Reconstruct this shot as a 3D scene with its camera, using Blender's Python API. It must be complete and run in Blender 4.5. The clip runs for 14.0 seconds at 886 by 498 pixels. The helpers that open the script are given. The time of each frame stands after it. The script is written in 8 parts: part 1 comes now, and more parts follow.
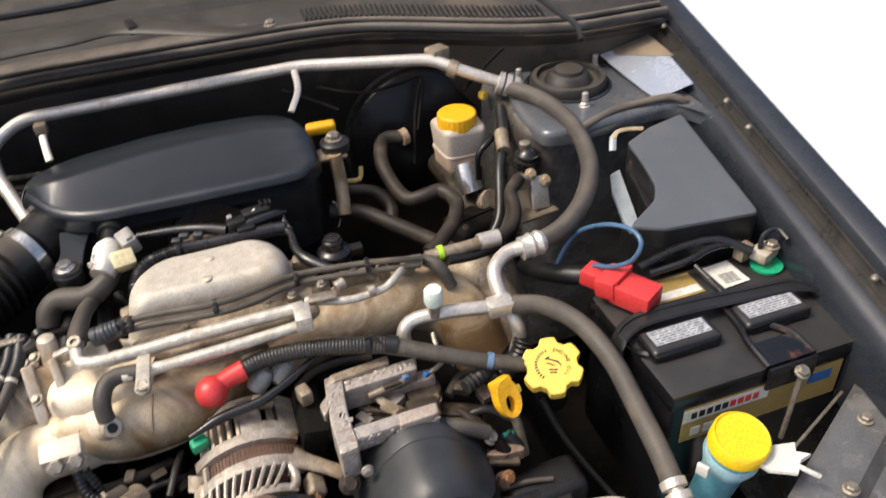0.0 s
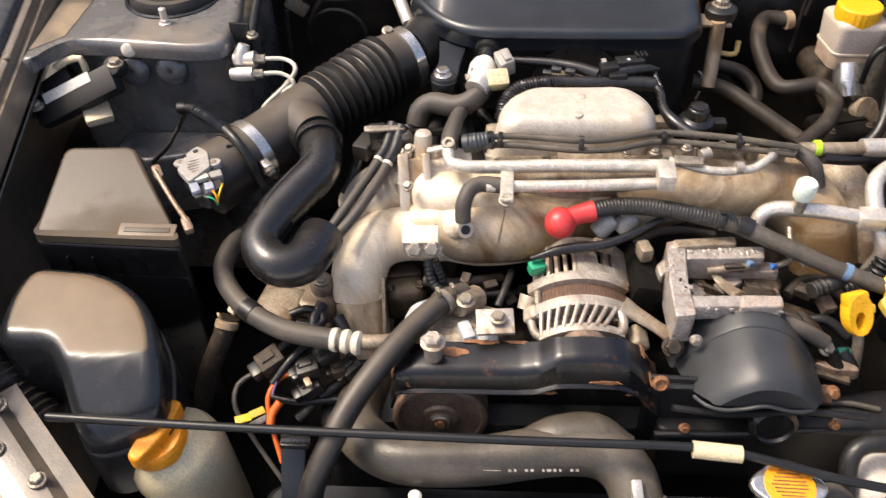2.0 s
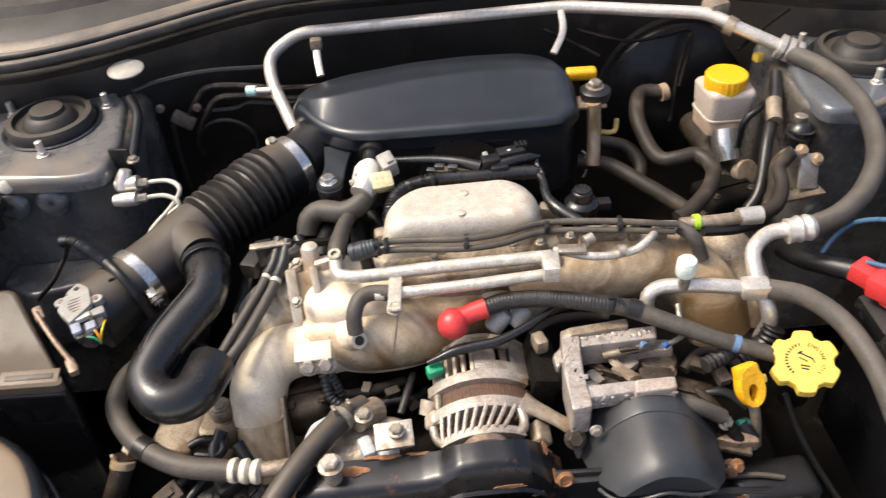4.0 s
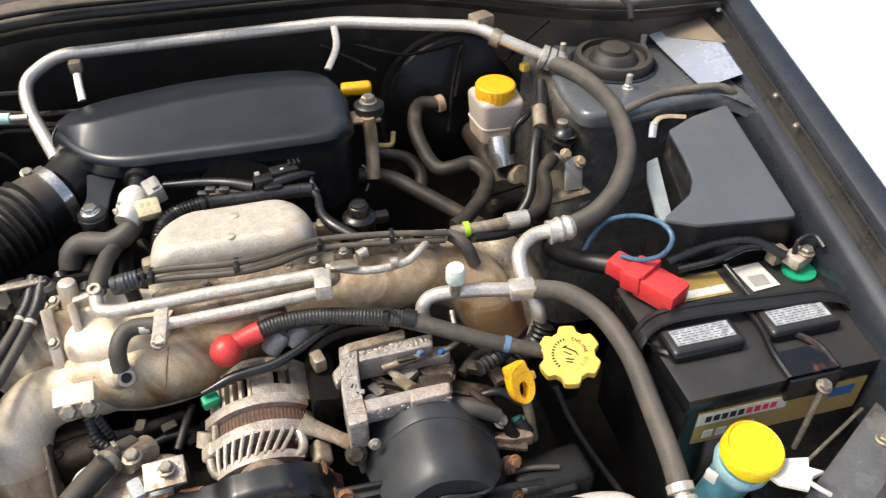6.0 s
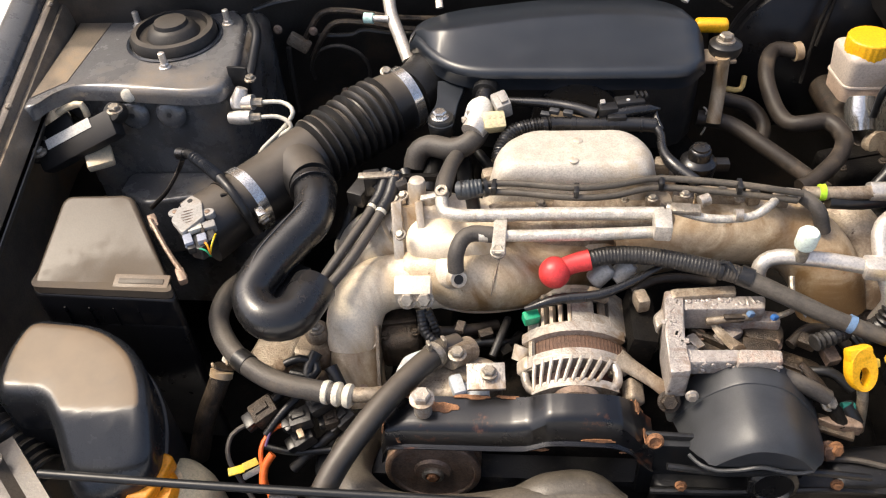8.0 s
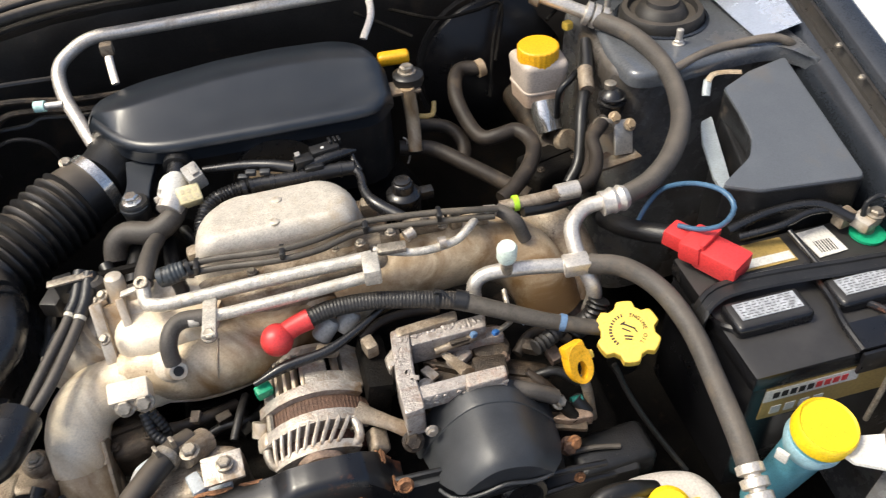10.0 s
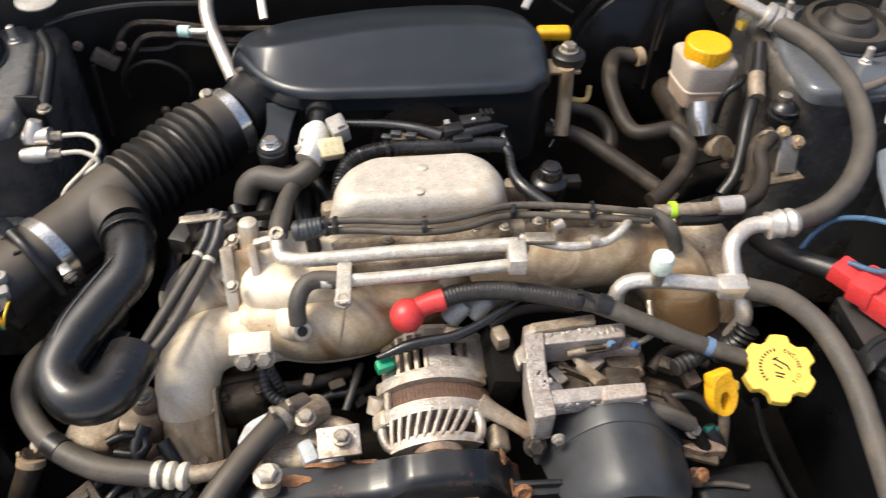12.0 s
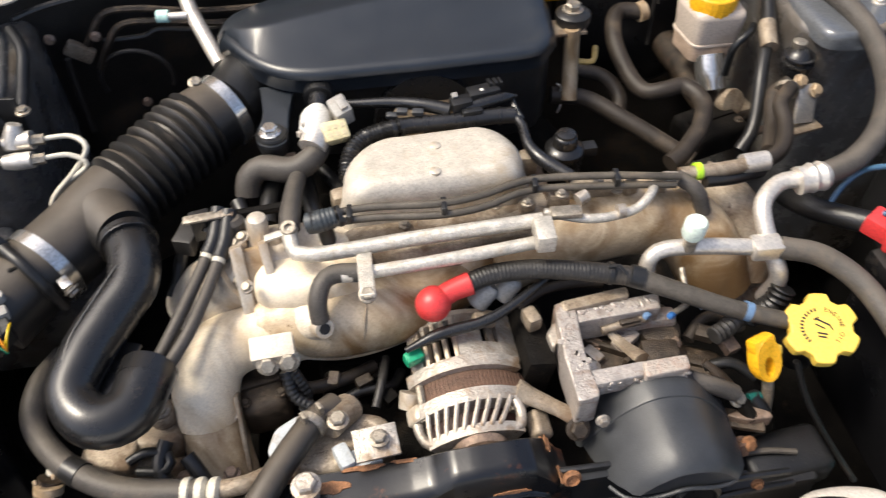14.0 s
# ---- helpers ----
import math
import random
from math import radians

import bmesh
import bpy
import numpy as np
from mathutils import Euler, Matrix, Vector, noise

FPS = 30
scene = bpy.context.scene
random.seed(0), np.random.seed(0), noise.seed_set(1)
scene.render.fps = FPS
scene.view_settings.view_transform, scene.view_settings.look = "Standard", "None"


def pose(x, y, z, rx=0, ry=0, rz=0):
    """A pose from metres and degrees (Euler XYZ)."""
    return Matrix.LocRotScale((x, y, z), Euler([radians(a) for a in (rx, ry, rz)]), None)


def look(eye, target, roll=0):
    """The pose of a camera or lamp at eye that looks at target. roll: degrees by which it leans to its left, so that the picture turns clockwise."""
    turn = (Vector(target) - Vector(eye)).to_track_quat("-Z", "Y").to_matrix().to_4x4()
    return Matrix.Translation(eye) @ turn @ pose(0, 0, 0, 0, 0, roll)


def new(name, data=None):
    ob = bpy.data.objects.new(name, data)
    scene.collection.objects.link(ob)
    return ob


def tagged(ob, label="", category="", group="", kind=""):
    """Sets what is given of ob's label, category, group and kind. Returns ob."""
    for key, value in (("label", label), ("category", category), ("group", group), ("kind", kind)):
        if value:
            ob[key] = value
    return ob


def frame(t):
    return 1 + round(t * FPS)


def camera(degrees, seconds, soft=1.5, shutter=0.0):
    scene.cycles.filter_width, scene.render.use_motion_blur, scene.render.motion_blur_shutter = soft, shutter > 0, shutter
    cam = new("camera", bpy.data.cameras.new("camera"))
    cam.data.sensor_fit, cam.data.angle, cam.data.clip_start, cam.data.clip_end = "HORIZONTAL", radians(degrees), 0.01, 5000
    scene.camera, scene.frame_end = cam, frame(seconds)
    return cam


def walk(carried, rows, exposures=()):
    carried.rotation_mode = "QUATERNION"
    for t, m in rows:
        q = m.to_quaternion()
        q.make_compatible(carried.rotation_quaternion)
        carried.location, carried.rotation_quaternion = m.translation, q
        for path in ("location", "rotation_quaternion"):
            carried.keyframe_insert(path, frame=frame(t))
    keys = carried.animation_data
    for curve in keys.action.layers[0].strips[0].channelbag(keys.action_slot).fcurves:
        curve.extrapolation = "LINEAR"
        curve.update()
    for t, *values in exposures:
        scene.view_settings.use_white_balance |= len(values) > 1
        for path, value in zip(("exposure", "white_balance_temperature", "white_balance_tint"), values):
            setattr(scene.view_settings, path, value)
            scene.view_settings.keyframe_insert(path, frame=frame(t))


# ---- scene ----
cam = camera(57.8, 14.0, soft=1.15, shutter=0.4)
PATH = [
    (0, (0.021, -0.916, 1.373), (0.503, 0.618, 0.184), -3.2),
    (0.5, (0.003, -0.918, 1.36), (0.35, 0.556, 0.054), -2.5),
    (1, (-0.054, -0.93, 1.343), (0.121, 0.509, -0.035), -1.6),
    (1.5, (-0.096, -0.929, 1.341), (-0.074, 0.504, -0.053), -1.0),
    (2, (-0.124, -0.922, 1.346), (-0.217, 0.518, -0.039), -1.6),
    (2.5, (-0.13, -0.903, 1.366), (-0.282, 0.564, 0.015), -2.7),
    (3, (-0.118, -0.893, 1.376), (-0.256, 0.613, 0.067), -3.5),
    (3.5, (-0.088, -0.887, 1.377), (-0.156, 0.638, 0.085), -4.1),
    (4, (-0.055, -0.882, 1.382), (-0.026, 0.648, 0.094), -4.4),
    (4.2, (-0.042, -0.879, 1.383), (0.038, 0.654, 0.101), -4.2),
    (4.6, (-0.02, -0.879, 1.385), (0.168, 0.653, 0.109), -3.6),
    (5, (0.001, -0.883, 1.385), (0.309, 0.638, 0.113), -2.2),
    (5.4, (0.019, -0.887, 1.385), (0.418, 0.618, 0.112), -0.6),
    (5.8, (0.028, -0.89, 1.385), (0.454, 0.602, 0.105), 0.4),
    (6.3, (0.022, -0.887, 1.385), (0.333, 0.6, 0.085), 0.0),
    (6.5, (0.005, -0.879, 1.387), (0.232, 0.604, 0.064), -1.0),
    (7, (-0.034, -0.867, 1.386), (0.0, 0.62, 0.048), -2.5),
    (7.5, (-0.065, -0.875, 1.382), (-0.159, 0.591, 0.024), -2.7),
    (8, (-0.082, -0.875, 1.377), (-0.258, 0.559, -0.007), -4.2),
    (8.5, (-0.059, -0.865, 1.377), (-0.187, 0.572, -0.008), -5.2),
    (9, (-0.017, -0.856, 1.386), (-0.004, 0.588, 0.003), -5.5),
    (9.2, (-0.005, -0.854, 1.385), (0.077, 0.592, 0.006), -5.2),
    (9.6, (0.012, -0.849, 1.388), (0.215, 0.594, 0.012), -4.9),
    (10, (0.023, -0.844, 1.391), (0.32, 0.584, 0.014), -4.0),
    (10.4, (0.026, -0.839, 1.393), (0.381, 0.57, 0.011), -2.9),
    (10.8, (0.022, -0.832, 1.393), (0.387, 0.561, 0.002), -1.6),
    (11.3, (0.002, -0.816, 1.388), (0.302, 0.573, -0.019), -0.1),
    (11.5, (-0.023, -0.804, 1.385), (0.255, 0.588, -0.024), 0.7),
    (12, (-0.066, -0.777, 1.37), (0.102, 0.614, -0.057), 1.7),
    (12.5, (-0.112, -0.77, 1.365), (-0.06, 0.606, -0.084), 1.0),
    (13, (-0.135, -0.737, 1.355), (-0.127, 0.617, -0.117), -0.1),
    (13.5, (-0.119, -0.725, 1.358), (-0.06, 0.598, -0.141), -1.5),
    (14, (-0.106, -0.731, 1.352), (0.117, 0.589, -0.134), -0.6),
]
walk(cam, [(t, look(eye, target, roll)) for t, eye, target, roll in PATH],
     [(t, stops, kelvin, tint) for t, stops, kelvin, tint in ((0.0, 0.12, 6480, 8), (0.6, 0.31, 6500, 8), (1.0, 0.37, 6530, 9), (2.0, 0.52, 6730, 11), (3.2, 0.62, 6730, 11), (4.2, 0.40, 6480, 8), (6.5, 0.31, 6400, 5), (7.5, 0.41, 6630, 8), (8.0, 0.49, 6680, 9), (9.0, 0.40, 6380, 6), (11.5, 0.22, 6340, 5), (12.5, 0.39, 6480, 8), (14.0, 0.37, 6380, 7))])

# ---------------------------------------------------------------- world and light
world = bpy.data.worlds.new("sky")
scene.world = world
world.use_nodes = True
wn = world.node_tree.nodes
sky = wn.new("ShaderNodeTexSky")
sky.sky_type, sky.sun_disc = "NISHITA", False
sky.sun_elevation, sky.sun_rotation = radians(58), radians(-83)
sky.air_density, sky.dust_density, sky.ozone_density = 0.6, 5.0, 0.6
wn["Background"].inputs[1].default_value = 0.235
world.node_tree.links.new(sky.outputs[0], wn["Background"].inputs[0])
sun = new("sun", bpy.data.lights.new("sun", "SUN"))
sun.data.energy, sun.data.angle, sun.data.color = 2.45, radians(14), (1.0, 0.89, 0.72)
sun.matrix_world = look((-1.75, 0.22, 3.5), (0, 0, 0.7))


# ---------------------------------------------------------------- materials
def mat(name, base, rough=0.5, metal=0.0, var=0.25, scale=30.0, bump=0.15, dirt=None, amount=0.0, dirt_scale=9.0, coat=0.0,
        fine=400.0, trans=0.0, spec=0.5, speck=0.4, spots=None, dust_sheen=None, stain=None):
    """A surface: base colour with grain at two scales, fine relief, patches of dirt or rust with a shape of their own,
    and a (colour, from, to) tint on faces that point up: dust, with top light painted in.
    """
    m = bpy.data.materials.new(name)
    m.use_nodes = True
    nt = m.node_tree
    n, l = nt.nodes, nt.links
    p = n["Principled BSDF"]
    co = n.new("ShaderNodeTexCoord")

    def noise_tex(s, detail=5.0, rough_=0.6):
        t = n.new("ShaderNodeTexNoise")
        t.inputs["Scale"].default_value, t.inputs["Detail"].default_value, t.inputs["Roughness"].default_value = s, detail, rough_
        l.new(co.outputs["Object"], t.inputs["Vector"])
        return t

    def ramp(src, a, b):
        r = n.new("ShaderNodeMapRange")
        r.inputs["From Min"].default_value, r.inputs["From Max"].default_value = a, b
        l.new(src, r.inputs["Value"])
        return r.outputs["Result"]

    def mix(fac, a, b):
        x = n.new("ShaderNodeMix")
        x.data_type = "RGBA"
        for sock, v in ((x.inputs[0], fac), (x.inputs[6], a), (x.inputs[7], b)):
            if hasattr(v, "is_linked"):
                l.new(v, sock)
            else:
                sock.default_value = v if isinstance(v, float) else (*v, 1)
        return x.outputs[2]

    big, small = noise_tex(scale), noise_tex(fine, 3.0)
    lo = tuple(c * (1 - var) for c in base)
    hi = tuple(min(1.0, c * (1 + var)) for c in base)
    col = mix(ramp(big.outputs["Fac"], 0.3, 0.7), lo, hi)
    col = mix(ramp(small.outputs["Fac"], 0.42, 0.68), col, mix(speck, col, tuple(c * 0.35 for c in base)))
    rg = n.new("ShaderNodeMapRange")
    rg.inputs["To Min"].default_value, rg.inputs["To Max"].default_value = max(0.03, rough - 0.12), min(1.0, rough + 0.12)
    l.new(big.outputs["Fac"], rg.inputs["Value"])
    l.new(rg.outputs["Result"], p.inputs["Roughness"])
    p.inputs["Metallic"].default_value = metal
    if dirt:
        d = noise_tex(dirt_scale, 8.0, 0.7)
        fac = ramp(d.outputs["Fac"], 0.66 - 0.35 * amount, 0.86 - 0.35 * amount)
        col = mix(fac, col, dirt)
        mm = n.new("ShaderNodeMath")
        mm.operation, mm.use_clamp = "MULTIPLY_ADD", True
        l.new(fac, mm.inputs[0])
        mm.inputs[1].default_value, mm.inputs[2].default_value = -metal * 0.9, metal
        l.new(mm.outputs[0], p.inputs["Metallic"])
        rm = n.new("ShaderNodeMix")
        l.new(fac, rm.inputs[0])
        l.new(rg.outputs["Result"], rm.inputs[2])
        rm.inputs[3].default_value = 0.85
        l.new(rm.outputs[0], p.inputs["Roughness"])
    if spots:
        shade, size, share = spots
        sp = noise_tex(size, 4.0, 0.75)
        col = mix(ramp(sp.outputs["Fac"], 0.72 - share, 0.80 - share), col, shade)
    if stain:
        shade, size, share = stain
        warp = noise_tex(size * 0.6, 3.0, 0.5)
        st = noise_tex(size, 7.0, 0.62)
        st.inputs["Distortion"].default_value = 1.4
        both = n.new("ShaderNodeMath")
        both.operation = "MULTIPLY_ADD"
        l.new(warp.outputs["Fac"], both.inputs[0])
        both.inputs[1].default_value = 0.8
        l.new(st.outputs["Fac"], both.inputs[2])
        col = mix(ramp(both.outputs[0], 1.10 - share, 1.34 - share), col, shade)
    if dust_sheen:
        shade, a, b = dust_sheen
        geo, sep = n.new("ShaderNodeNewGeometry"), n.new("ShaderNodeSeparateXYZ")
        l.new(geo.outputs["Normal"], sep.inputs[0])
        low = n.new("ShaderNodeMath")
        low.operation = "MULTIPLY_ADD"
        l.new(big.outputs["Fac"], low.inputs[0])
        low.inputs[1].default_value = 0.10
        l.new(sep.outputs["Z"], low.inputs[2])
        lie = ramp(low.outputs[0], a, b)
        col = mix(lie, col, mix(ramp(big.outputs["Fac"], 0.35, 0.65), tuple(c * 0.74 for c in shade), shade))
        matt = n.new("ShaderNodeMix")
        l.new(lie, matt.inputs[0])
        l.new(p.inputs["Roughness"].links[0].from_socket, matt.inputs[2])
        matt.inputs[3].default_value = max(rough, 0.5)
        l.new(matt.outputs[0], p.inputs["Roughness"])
    l.new(col, p.inputs["Base Color"])
    if bump:
        b = n.new("ShaderNodeBump")
        b.inputs["Strength"].default_value, b.inputs["Distance"].default_value = bump, 0.002
        l.new(small.outputs["Fac"], b.inputs["Height"])
        l.new(b.outputs["Normal"], p.inputs["Normal"])
    p.inputs["Coat Weight"].default_value = coat
    p.inputs["Specular IOR Level"].default_value = spec
    p.inputs["Transmission Weight"].default_value = trans
    return m


DUST = (0.20, 0.155, 0.11)
RUST = (0.22, 0.075, 0.03)
BLACK = mat("black_plastic", (0.012, 0.012, 0.0125), 0.38, var=0.4, dirt=(0.11, 0.085, 0.06), amount=0.18, dirt_scale=14, bump=0.25, spec=0.5, spots=((0.10, 0.085, 0.068), 170, 0.07))
SATIN = mat("satin_black_plastic", (0.010, 0.0108, 0.012), 0.36, var=0.15, dirt=(0.05, 0.05, 0.05), amount=0.12, bump=0.05, fine=1200, spec=0.38, speck=0.1)
LIDM = mat("satin_black_lid", (0.013, 0.0165, 0.022), 0.34, var=0.12, dirt=(0.035, 0.035, 0.035), amount=0.1, bump=0.05, fine=1200, spec=0.6, speck=0.1)
GLOSS = mat("glossy_black_paint", (0.007, 0.007, 0.008), 0.30, var=0.2, dirt=RUST, amount=0.25, dirt_scale=26, coat=0.12, bump=0.06)
MOULD = mat("moulded_black_pipe", (0.013, 0.0125, 0.0125), 0.28, var=0.2, dirt=DUST, amount=0.06, bump=0.04, fine=900, spec=0.6)
DUSTY = mat("dusty_black_plastic", (0.064, 0.049, 0.035), 0.40, var=0.16, scale=12, dirt=(0.090, 0.069, 0.047), amount=0.6, dirt_scale=4, bump=0.04, spec=0.35)
RUBBER = mat("black_rubber", (0.017, 0.0165, 0.016), 0.34, var=0.35, dirt=(0.12, 0.092, 0.066), amount=0.24, dirt_scale=12, bump=0.07, spec=0.42, spots=((0.10, 0.085, 0.068), 160, 0.07))
LOOM = mat("dusty_taped_loom", (0.026, 0.024, 0.022), 0.45, var=0.4, scale=60, dirt=(0.10, 0.08, 0.058), amount=0.3, dirt_scale=22, bump=0.3)
BROWNRUB = mat("dusty_brown_rubber", (0.034, 0.027, 0.021), 0.5, var=0.35, scale=40, dirt=(0.10, 0.074, 0.05), amount=0.3, dirt_scale=20, bump=0.2, spec=0.3)
GREYRUB = mat("greyed_rubber_hose", (0.068, 0.061, 0.054), 0.52, var=0.25, dirt=(0.15, 0.12, 0.088), amount=0.32, dirt_scale=12, bump=0.25, spec=0.32, spots=((0.17, 0.15, 0.125), 170, 0.06), dust_sheen=((0.120, 0.103, 0.084), 0.84, 1.12))
HOSEB = mat("dusty_brown_grey_rubber", (0.082, 0.070, 0.054), 0.40, var=0.35, dirt=(0.20, 0.16, 0.11), amount=0.3, dirt_scale=12, bump=0.2, spots=((0.22, 0.19, 0.15), 170, 0.06))
# Near-black base holds the shade of the depths, with grime over it.
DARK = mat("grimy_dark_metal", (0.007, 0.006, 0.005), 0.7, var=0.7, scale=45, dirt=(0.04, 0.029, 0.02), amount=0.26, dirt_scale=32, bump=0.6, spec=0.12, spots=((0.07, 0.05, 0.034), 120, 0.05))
ALU = mat("cast_aluminium", (0.70, 0.64, 0.54), 0.33, 0.4, var=0.16, scale=26, dirt=(0.36, 0.24, 0.125), amount=0.42, dirt_scale=9, bump=0.3, fine=420, speck=0.25, spots=((0.30, 0.20, 0.11), 90, 0.08), stain=((0.34, 0.225, 0.115), 11, 0.30))
ALUTAN = mat("tan_cast_aluminium", (0.54, 0.435, 0.30), 0.36, 0.2, var=0.2, scale=26, dirt=(0.27, 0.165, 0.075), amount=0.5, dirt_scale=10, bump=0.3, fine=420, speck=0.28, spots=((0.17, 0.105, 0.05), 90, 0.08), stain=((0.22, 0.13, 0.055), 12, 0.32))
ALUDIRTY = mat("stained_cast_aluminium", (0.38, 0.315, 0.235), 0.40, 0.35, var=0.35, scale=50, dirt=(0.12, 0.075, 0.042), amount=0.55, dirt_scale=26, bump=0.5, fine=420, speck=0.4, spots=((0.07, 0.042, 0.024), 120, 0.10), stain=((0.13, 0.085, 0.05), 22, 0.30))
ALUCORR = mat("corroded_aluminium", (0.52, 0.475, 0.415), 0.32, 0.55, var=0.3, scale=70, dirt=(0.22, 0.145, 0.088), amount=0.42, dirt_scale=34, bump=0.5, fine=420, speck=0.4, spots=((0.15, 0.095, 0.055), 170, 0.09), stain=((0.24, 0.165, 0.10), 30, 0.28))
CORRODED = mat("dull_corroded_casting", (0.47, 0.425, 0.385), 0.34, 0.45, var=0.25, scale=70, dirt=(0.20, 0.14, 0.105), amount=0.42, dirt_scale=32, bump=0.6, fine=420, speck=0.4, spots=((0.12, 0.075, 0.05), 150, 0.09), stain=((0.22, 0.155, 0.115), 40, 0.22))
STEEL_RUSTY = mat("rusty_pulley_steel", (0.27, 0.195, 0.145), 0.40, 0.45, var=0.4, scale=60, dirt=(0.18, 0.09, 0.045), amount=0.4, dirt_scale=40, bump=0.4, speck=0.5)
RUSTED = mat("flaking_rust", (0.27, 0.125, 0.055), 0.75, var=0.5, scale=160, dirt=(0.10, 0.05, 0.028), amount=0.4, dirt_scale=80, bump=0.9, speck=0.5)
GRIME = mat("greasy_brown_casting", (0.048, 0.035, 0.024), 0.42, 0.2, var=0.6, scale=90, dirt=(0.14, 0.10, 0.065), amount=0.38, dirt_scale=70, bump=0.6, fine=700, speck=0.6)
ALUCLEAN = mat("pale_cast_aluminium", (0.66, 0.585, 0.475), 0.40, 0.10, var=0.16, scale=70, dirt=(0.40, 0.30, 0.18), amount=0.34, dirt_scale=14, bump=0.4, fine=520, speck=0.38, spots=((0.40, 0.30, 0.19), 150, 0.07), stain=((0.40, 0.29, 0.165), 10, 0.22))
RAILM = mat("corroded_pipe_metal", (0.60, 0.56, 0.49), 0.36, 0.45, var=0.3, scale=90, dirt=(0.36, 0.28, 0.19), amount=0.35, dirt_scale=60, bump=0.5, fine=520, speck=0.45, spots=((0.28, 0.21, 0.14), 200, 0.09))
# Lit copy of the casting: its strong light is put into the base.
ALULIT = mat("lit_cast_aluminium", (0.80, 0.695, 0.535), 0.38, 0.08, var=0.12, scale=40, dirt=(0.46, 0.35, 0.21), amount=0.26, dirt_scale=11, bump=0.35, fine=520, speck=0.25, spots=((0.42, 0.31, 0.19), 150, 0.06), stain=((0.48, 0.345, 0.19), 10, 0.28))
PLENUMM = mat("greyed_cast_aluminium", (0.52, 0.472, 0.40), 0.42, 0.12, var=0.16, scale=80, dirt=(0.40, 0.30, 0.18), amount=0.34, dirt_scale=14, bump=0.4, fine=520, speck=0.4, spots=((0.70, 0.66, 0.60), 130, 0.07), stain=((0.36, 0.27, 0.165), 11, 0.2))
RUSTBAR = mat("rust_bitten_casting", (0.46, 0.40, 0.345), 0.42, 0.35, var=0.3, scale=90, dirt=(0.22, 0.10, 0.055), amount=0.5, dirt_scale=45, bump=0.7, fine=420, speck=0.45, spots=((0.12, 0.06, 0.035), 160, 0.10))
PIPE = mat("bare_aluminium_pipe", (0.68, 0.63, 0.56), 0.36, 0.6, var=0.12, scale=60, dirt=(0.34, 0.24, 0.15), amount=0.25, dirt_scale=30, bump=0.15)
STEEL = mat("zinc_plated_steel", (0.36, 0.32, 0.26), 0.4, 0.7, var=0.4, scale=120, dirt=(0.12, 0.07, 0.04), amount=0.45, dirt_scale=70, bump=0.5)
BROWN = mat("rusty_stator_steel", (0.13, 0.075, 0.05), 0.7, 0.2, var=0.4, scale=60, bump=0.6)
BODY = mat("dark_blue_grey_paint", (0.022, 0.026, 0.033), 0.22, 0.05, var=0.12, dirt=(0.10, 0.08, 0.06), amount=0.16, dirt_scale=5, coat=0.2, bump=0.03)
# Paler copy of the wing paint: dust, with sky light painted in.
WINGSKYDUST = mat("dusty_sky_lit_wing_paint", (0.072, 0.074, 0.076), 0.28, 0.05, var=0.15, dirt=(0.16, 0.135, 0.10), amount=0.35, dirt_scale=5, coat=0.3, bump=0.03)
BODYDUST = mat("dusty_grey_paint", (0.135, 0.133, 0.132), 0.26, 0.05, var=0.15, dirt=(0.23, 0.175, 0.115), amount=0.34, dirt_scale=4, coat=0.45, bump=0.05)
BROWNDUST = mat("dust_caked_paint", (0.145, 0.120, 0.092), 0.36, var=0.3, dirt=(0.26, 0.19, 0.115), amount=0.5, dirt_scale=7, coat=0.3, bump=0.12)
GUTTER = mat("dull_gutter_paint", (0.040, 0.037, 0.034), 0.3, var=0.25, dirt=(0.11, 0.082, 0.058), amount=0.45, dirt_scale=6, coat=0.2, bump=0.08)
# Pale base paints in the sky's glare; the panel's own paint is darker.
GLARE = mat("sky_glare_grey_paint", (0.58, 0.62, 0.69), 0.26, 0.55, var=0.08, dirt=(0.30, 0.24, 0.17), amount=0.10, dirt_scale=5, coat=0.6, bump=0.02)
BODYIN = mat("inner_wing_paint", (0.118, 0.118, 0.118), 0.26, 0.1, var=0.25, dirt=(0.20, 0.15, 0.10), amount=0.4, dirt_scale=7, coat=0.6, bump=0.1, stain=((0.06, 0.05, 0.04), 9, 0.25))
COWLM = mat("weathered_cowl_plastic", (0.042, 0.038, 0.033), 0.5, var=0.3, dirt=(0.13, 0.10, 0.07), amount=0.3, dirt_scale=3, bump=0.2, spec=0.4)
WHITEPL = mat("yellowed_white_plastic", (0.62, 0.58, 0.48), 0.45, var=0.08, dirt=(0.38, 0.28, 0.15), amount=0.25, bump=0.05)
CREAM = mat("cream_plastic", (0.70, 0.57, 0.38), 0.45, var=0.08, dirt=(0.45, 0.33, 0.2), amount=0.2, bump=0.03)
MILKYYEL = mat("yellowed_translucent_plastic", (0.70, 0.61, 0.36), 0.42, var=0.06, bump=0.03)
MILKY = mat("milky_plastic", (0.56, 0.52, 0.47), 0.36, var=0.06, dirt=(0.40, 0.33, 0.26), amount=0.3, bump=0.03)
TANK = mat("cream_tank_plastic", (0.62, 0.53, 0.34), 0.36, var=0.1, dirt=(0.34, 0.25, 0.12), amount=0.3, bump=0.04)
YELLOW = mat("yellow_plastic", (0.82, 0.42, 0.012), 0.4, var=0.05, dirt=(0.5, 0.28, 0.03), amount=0.1, bump=0.05)
LEMON = mat("lemon_yellow_plastic", (0.85, 0.57, 0.012), 0.42, var=0.04, bump=0.05)
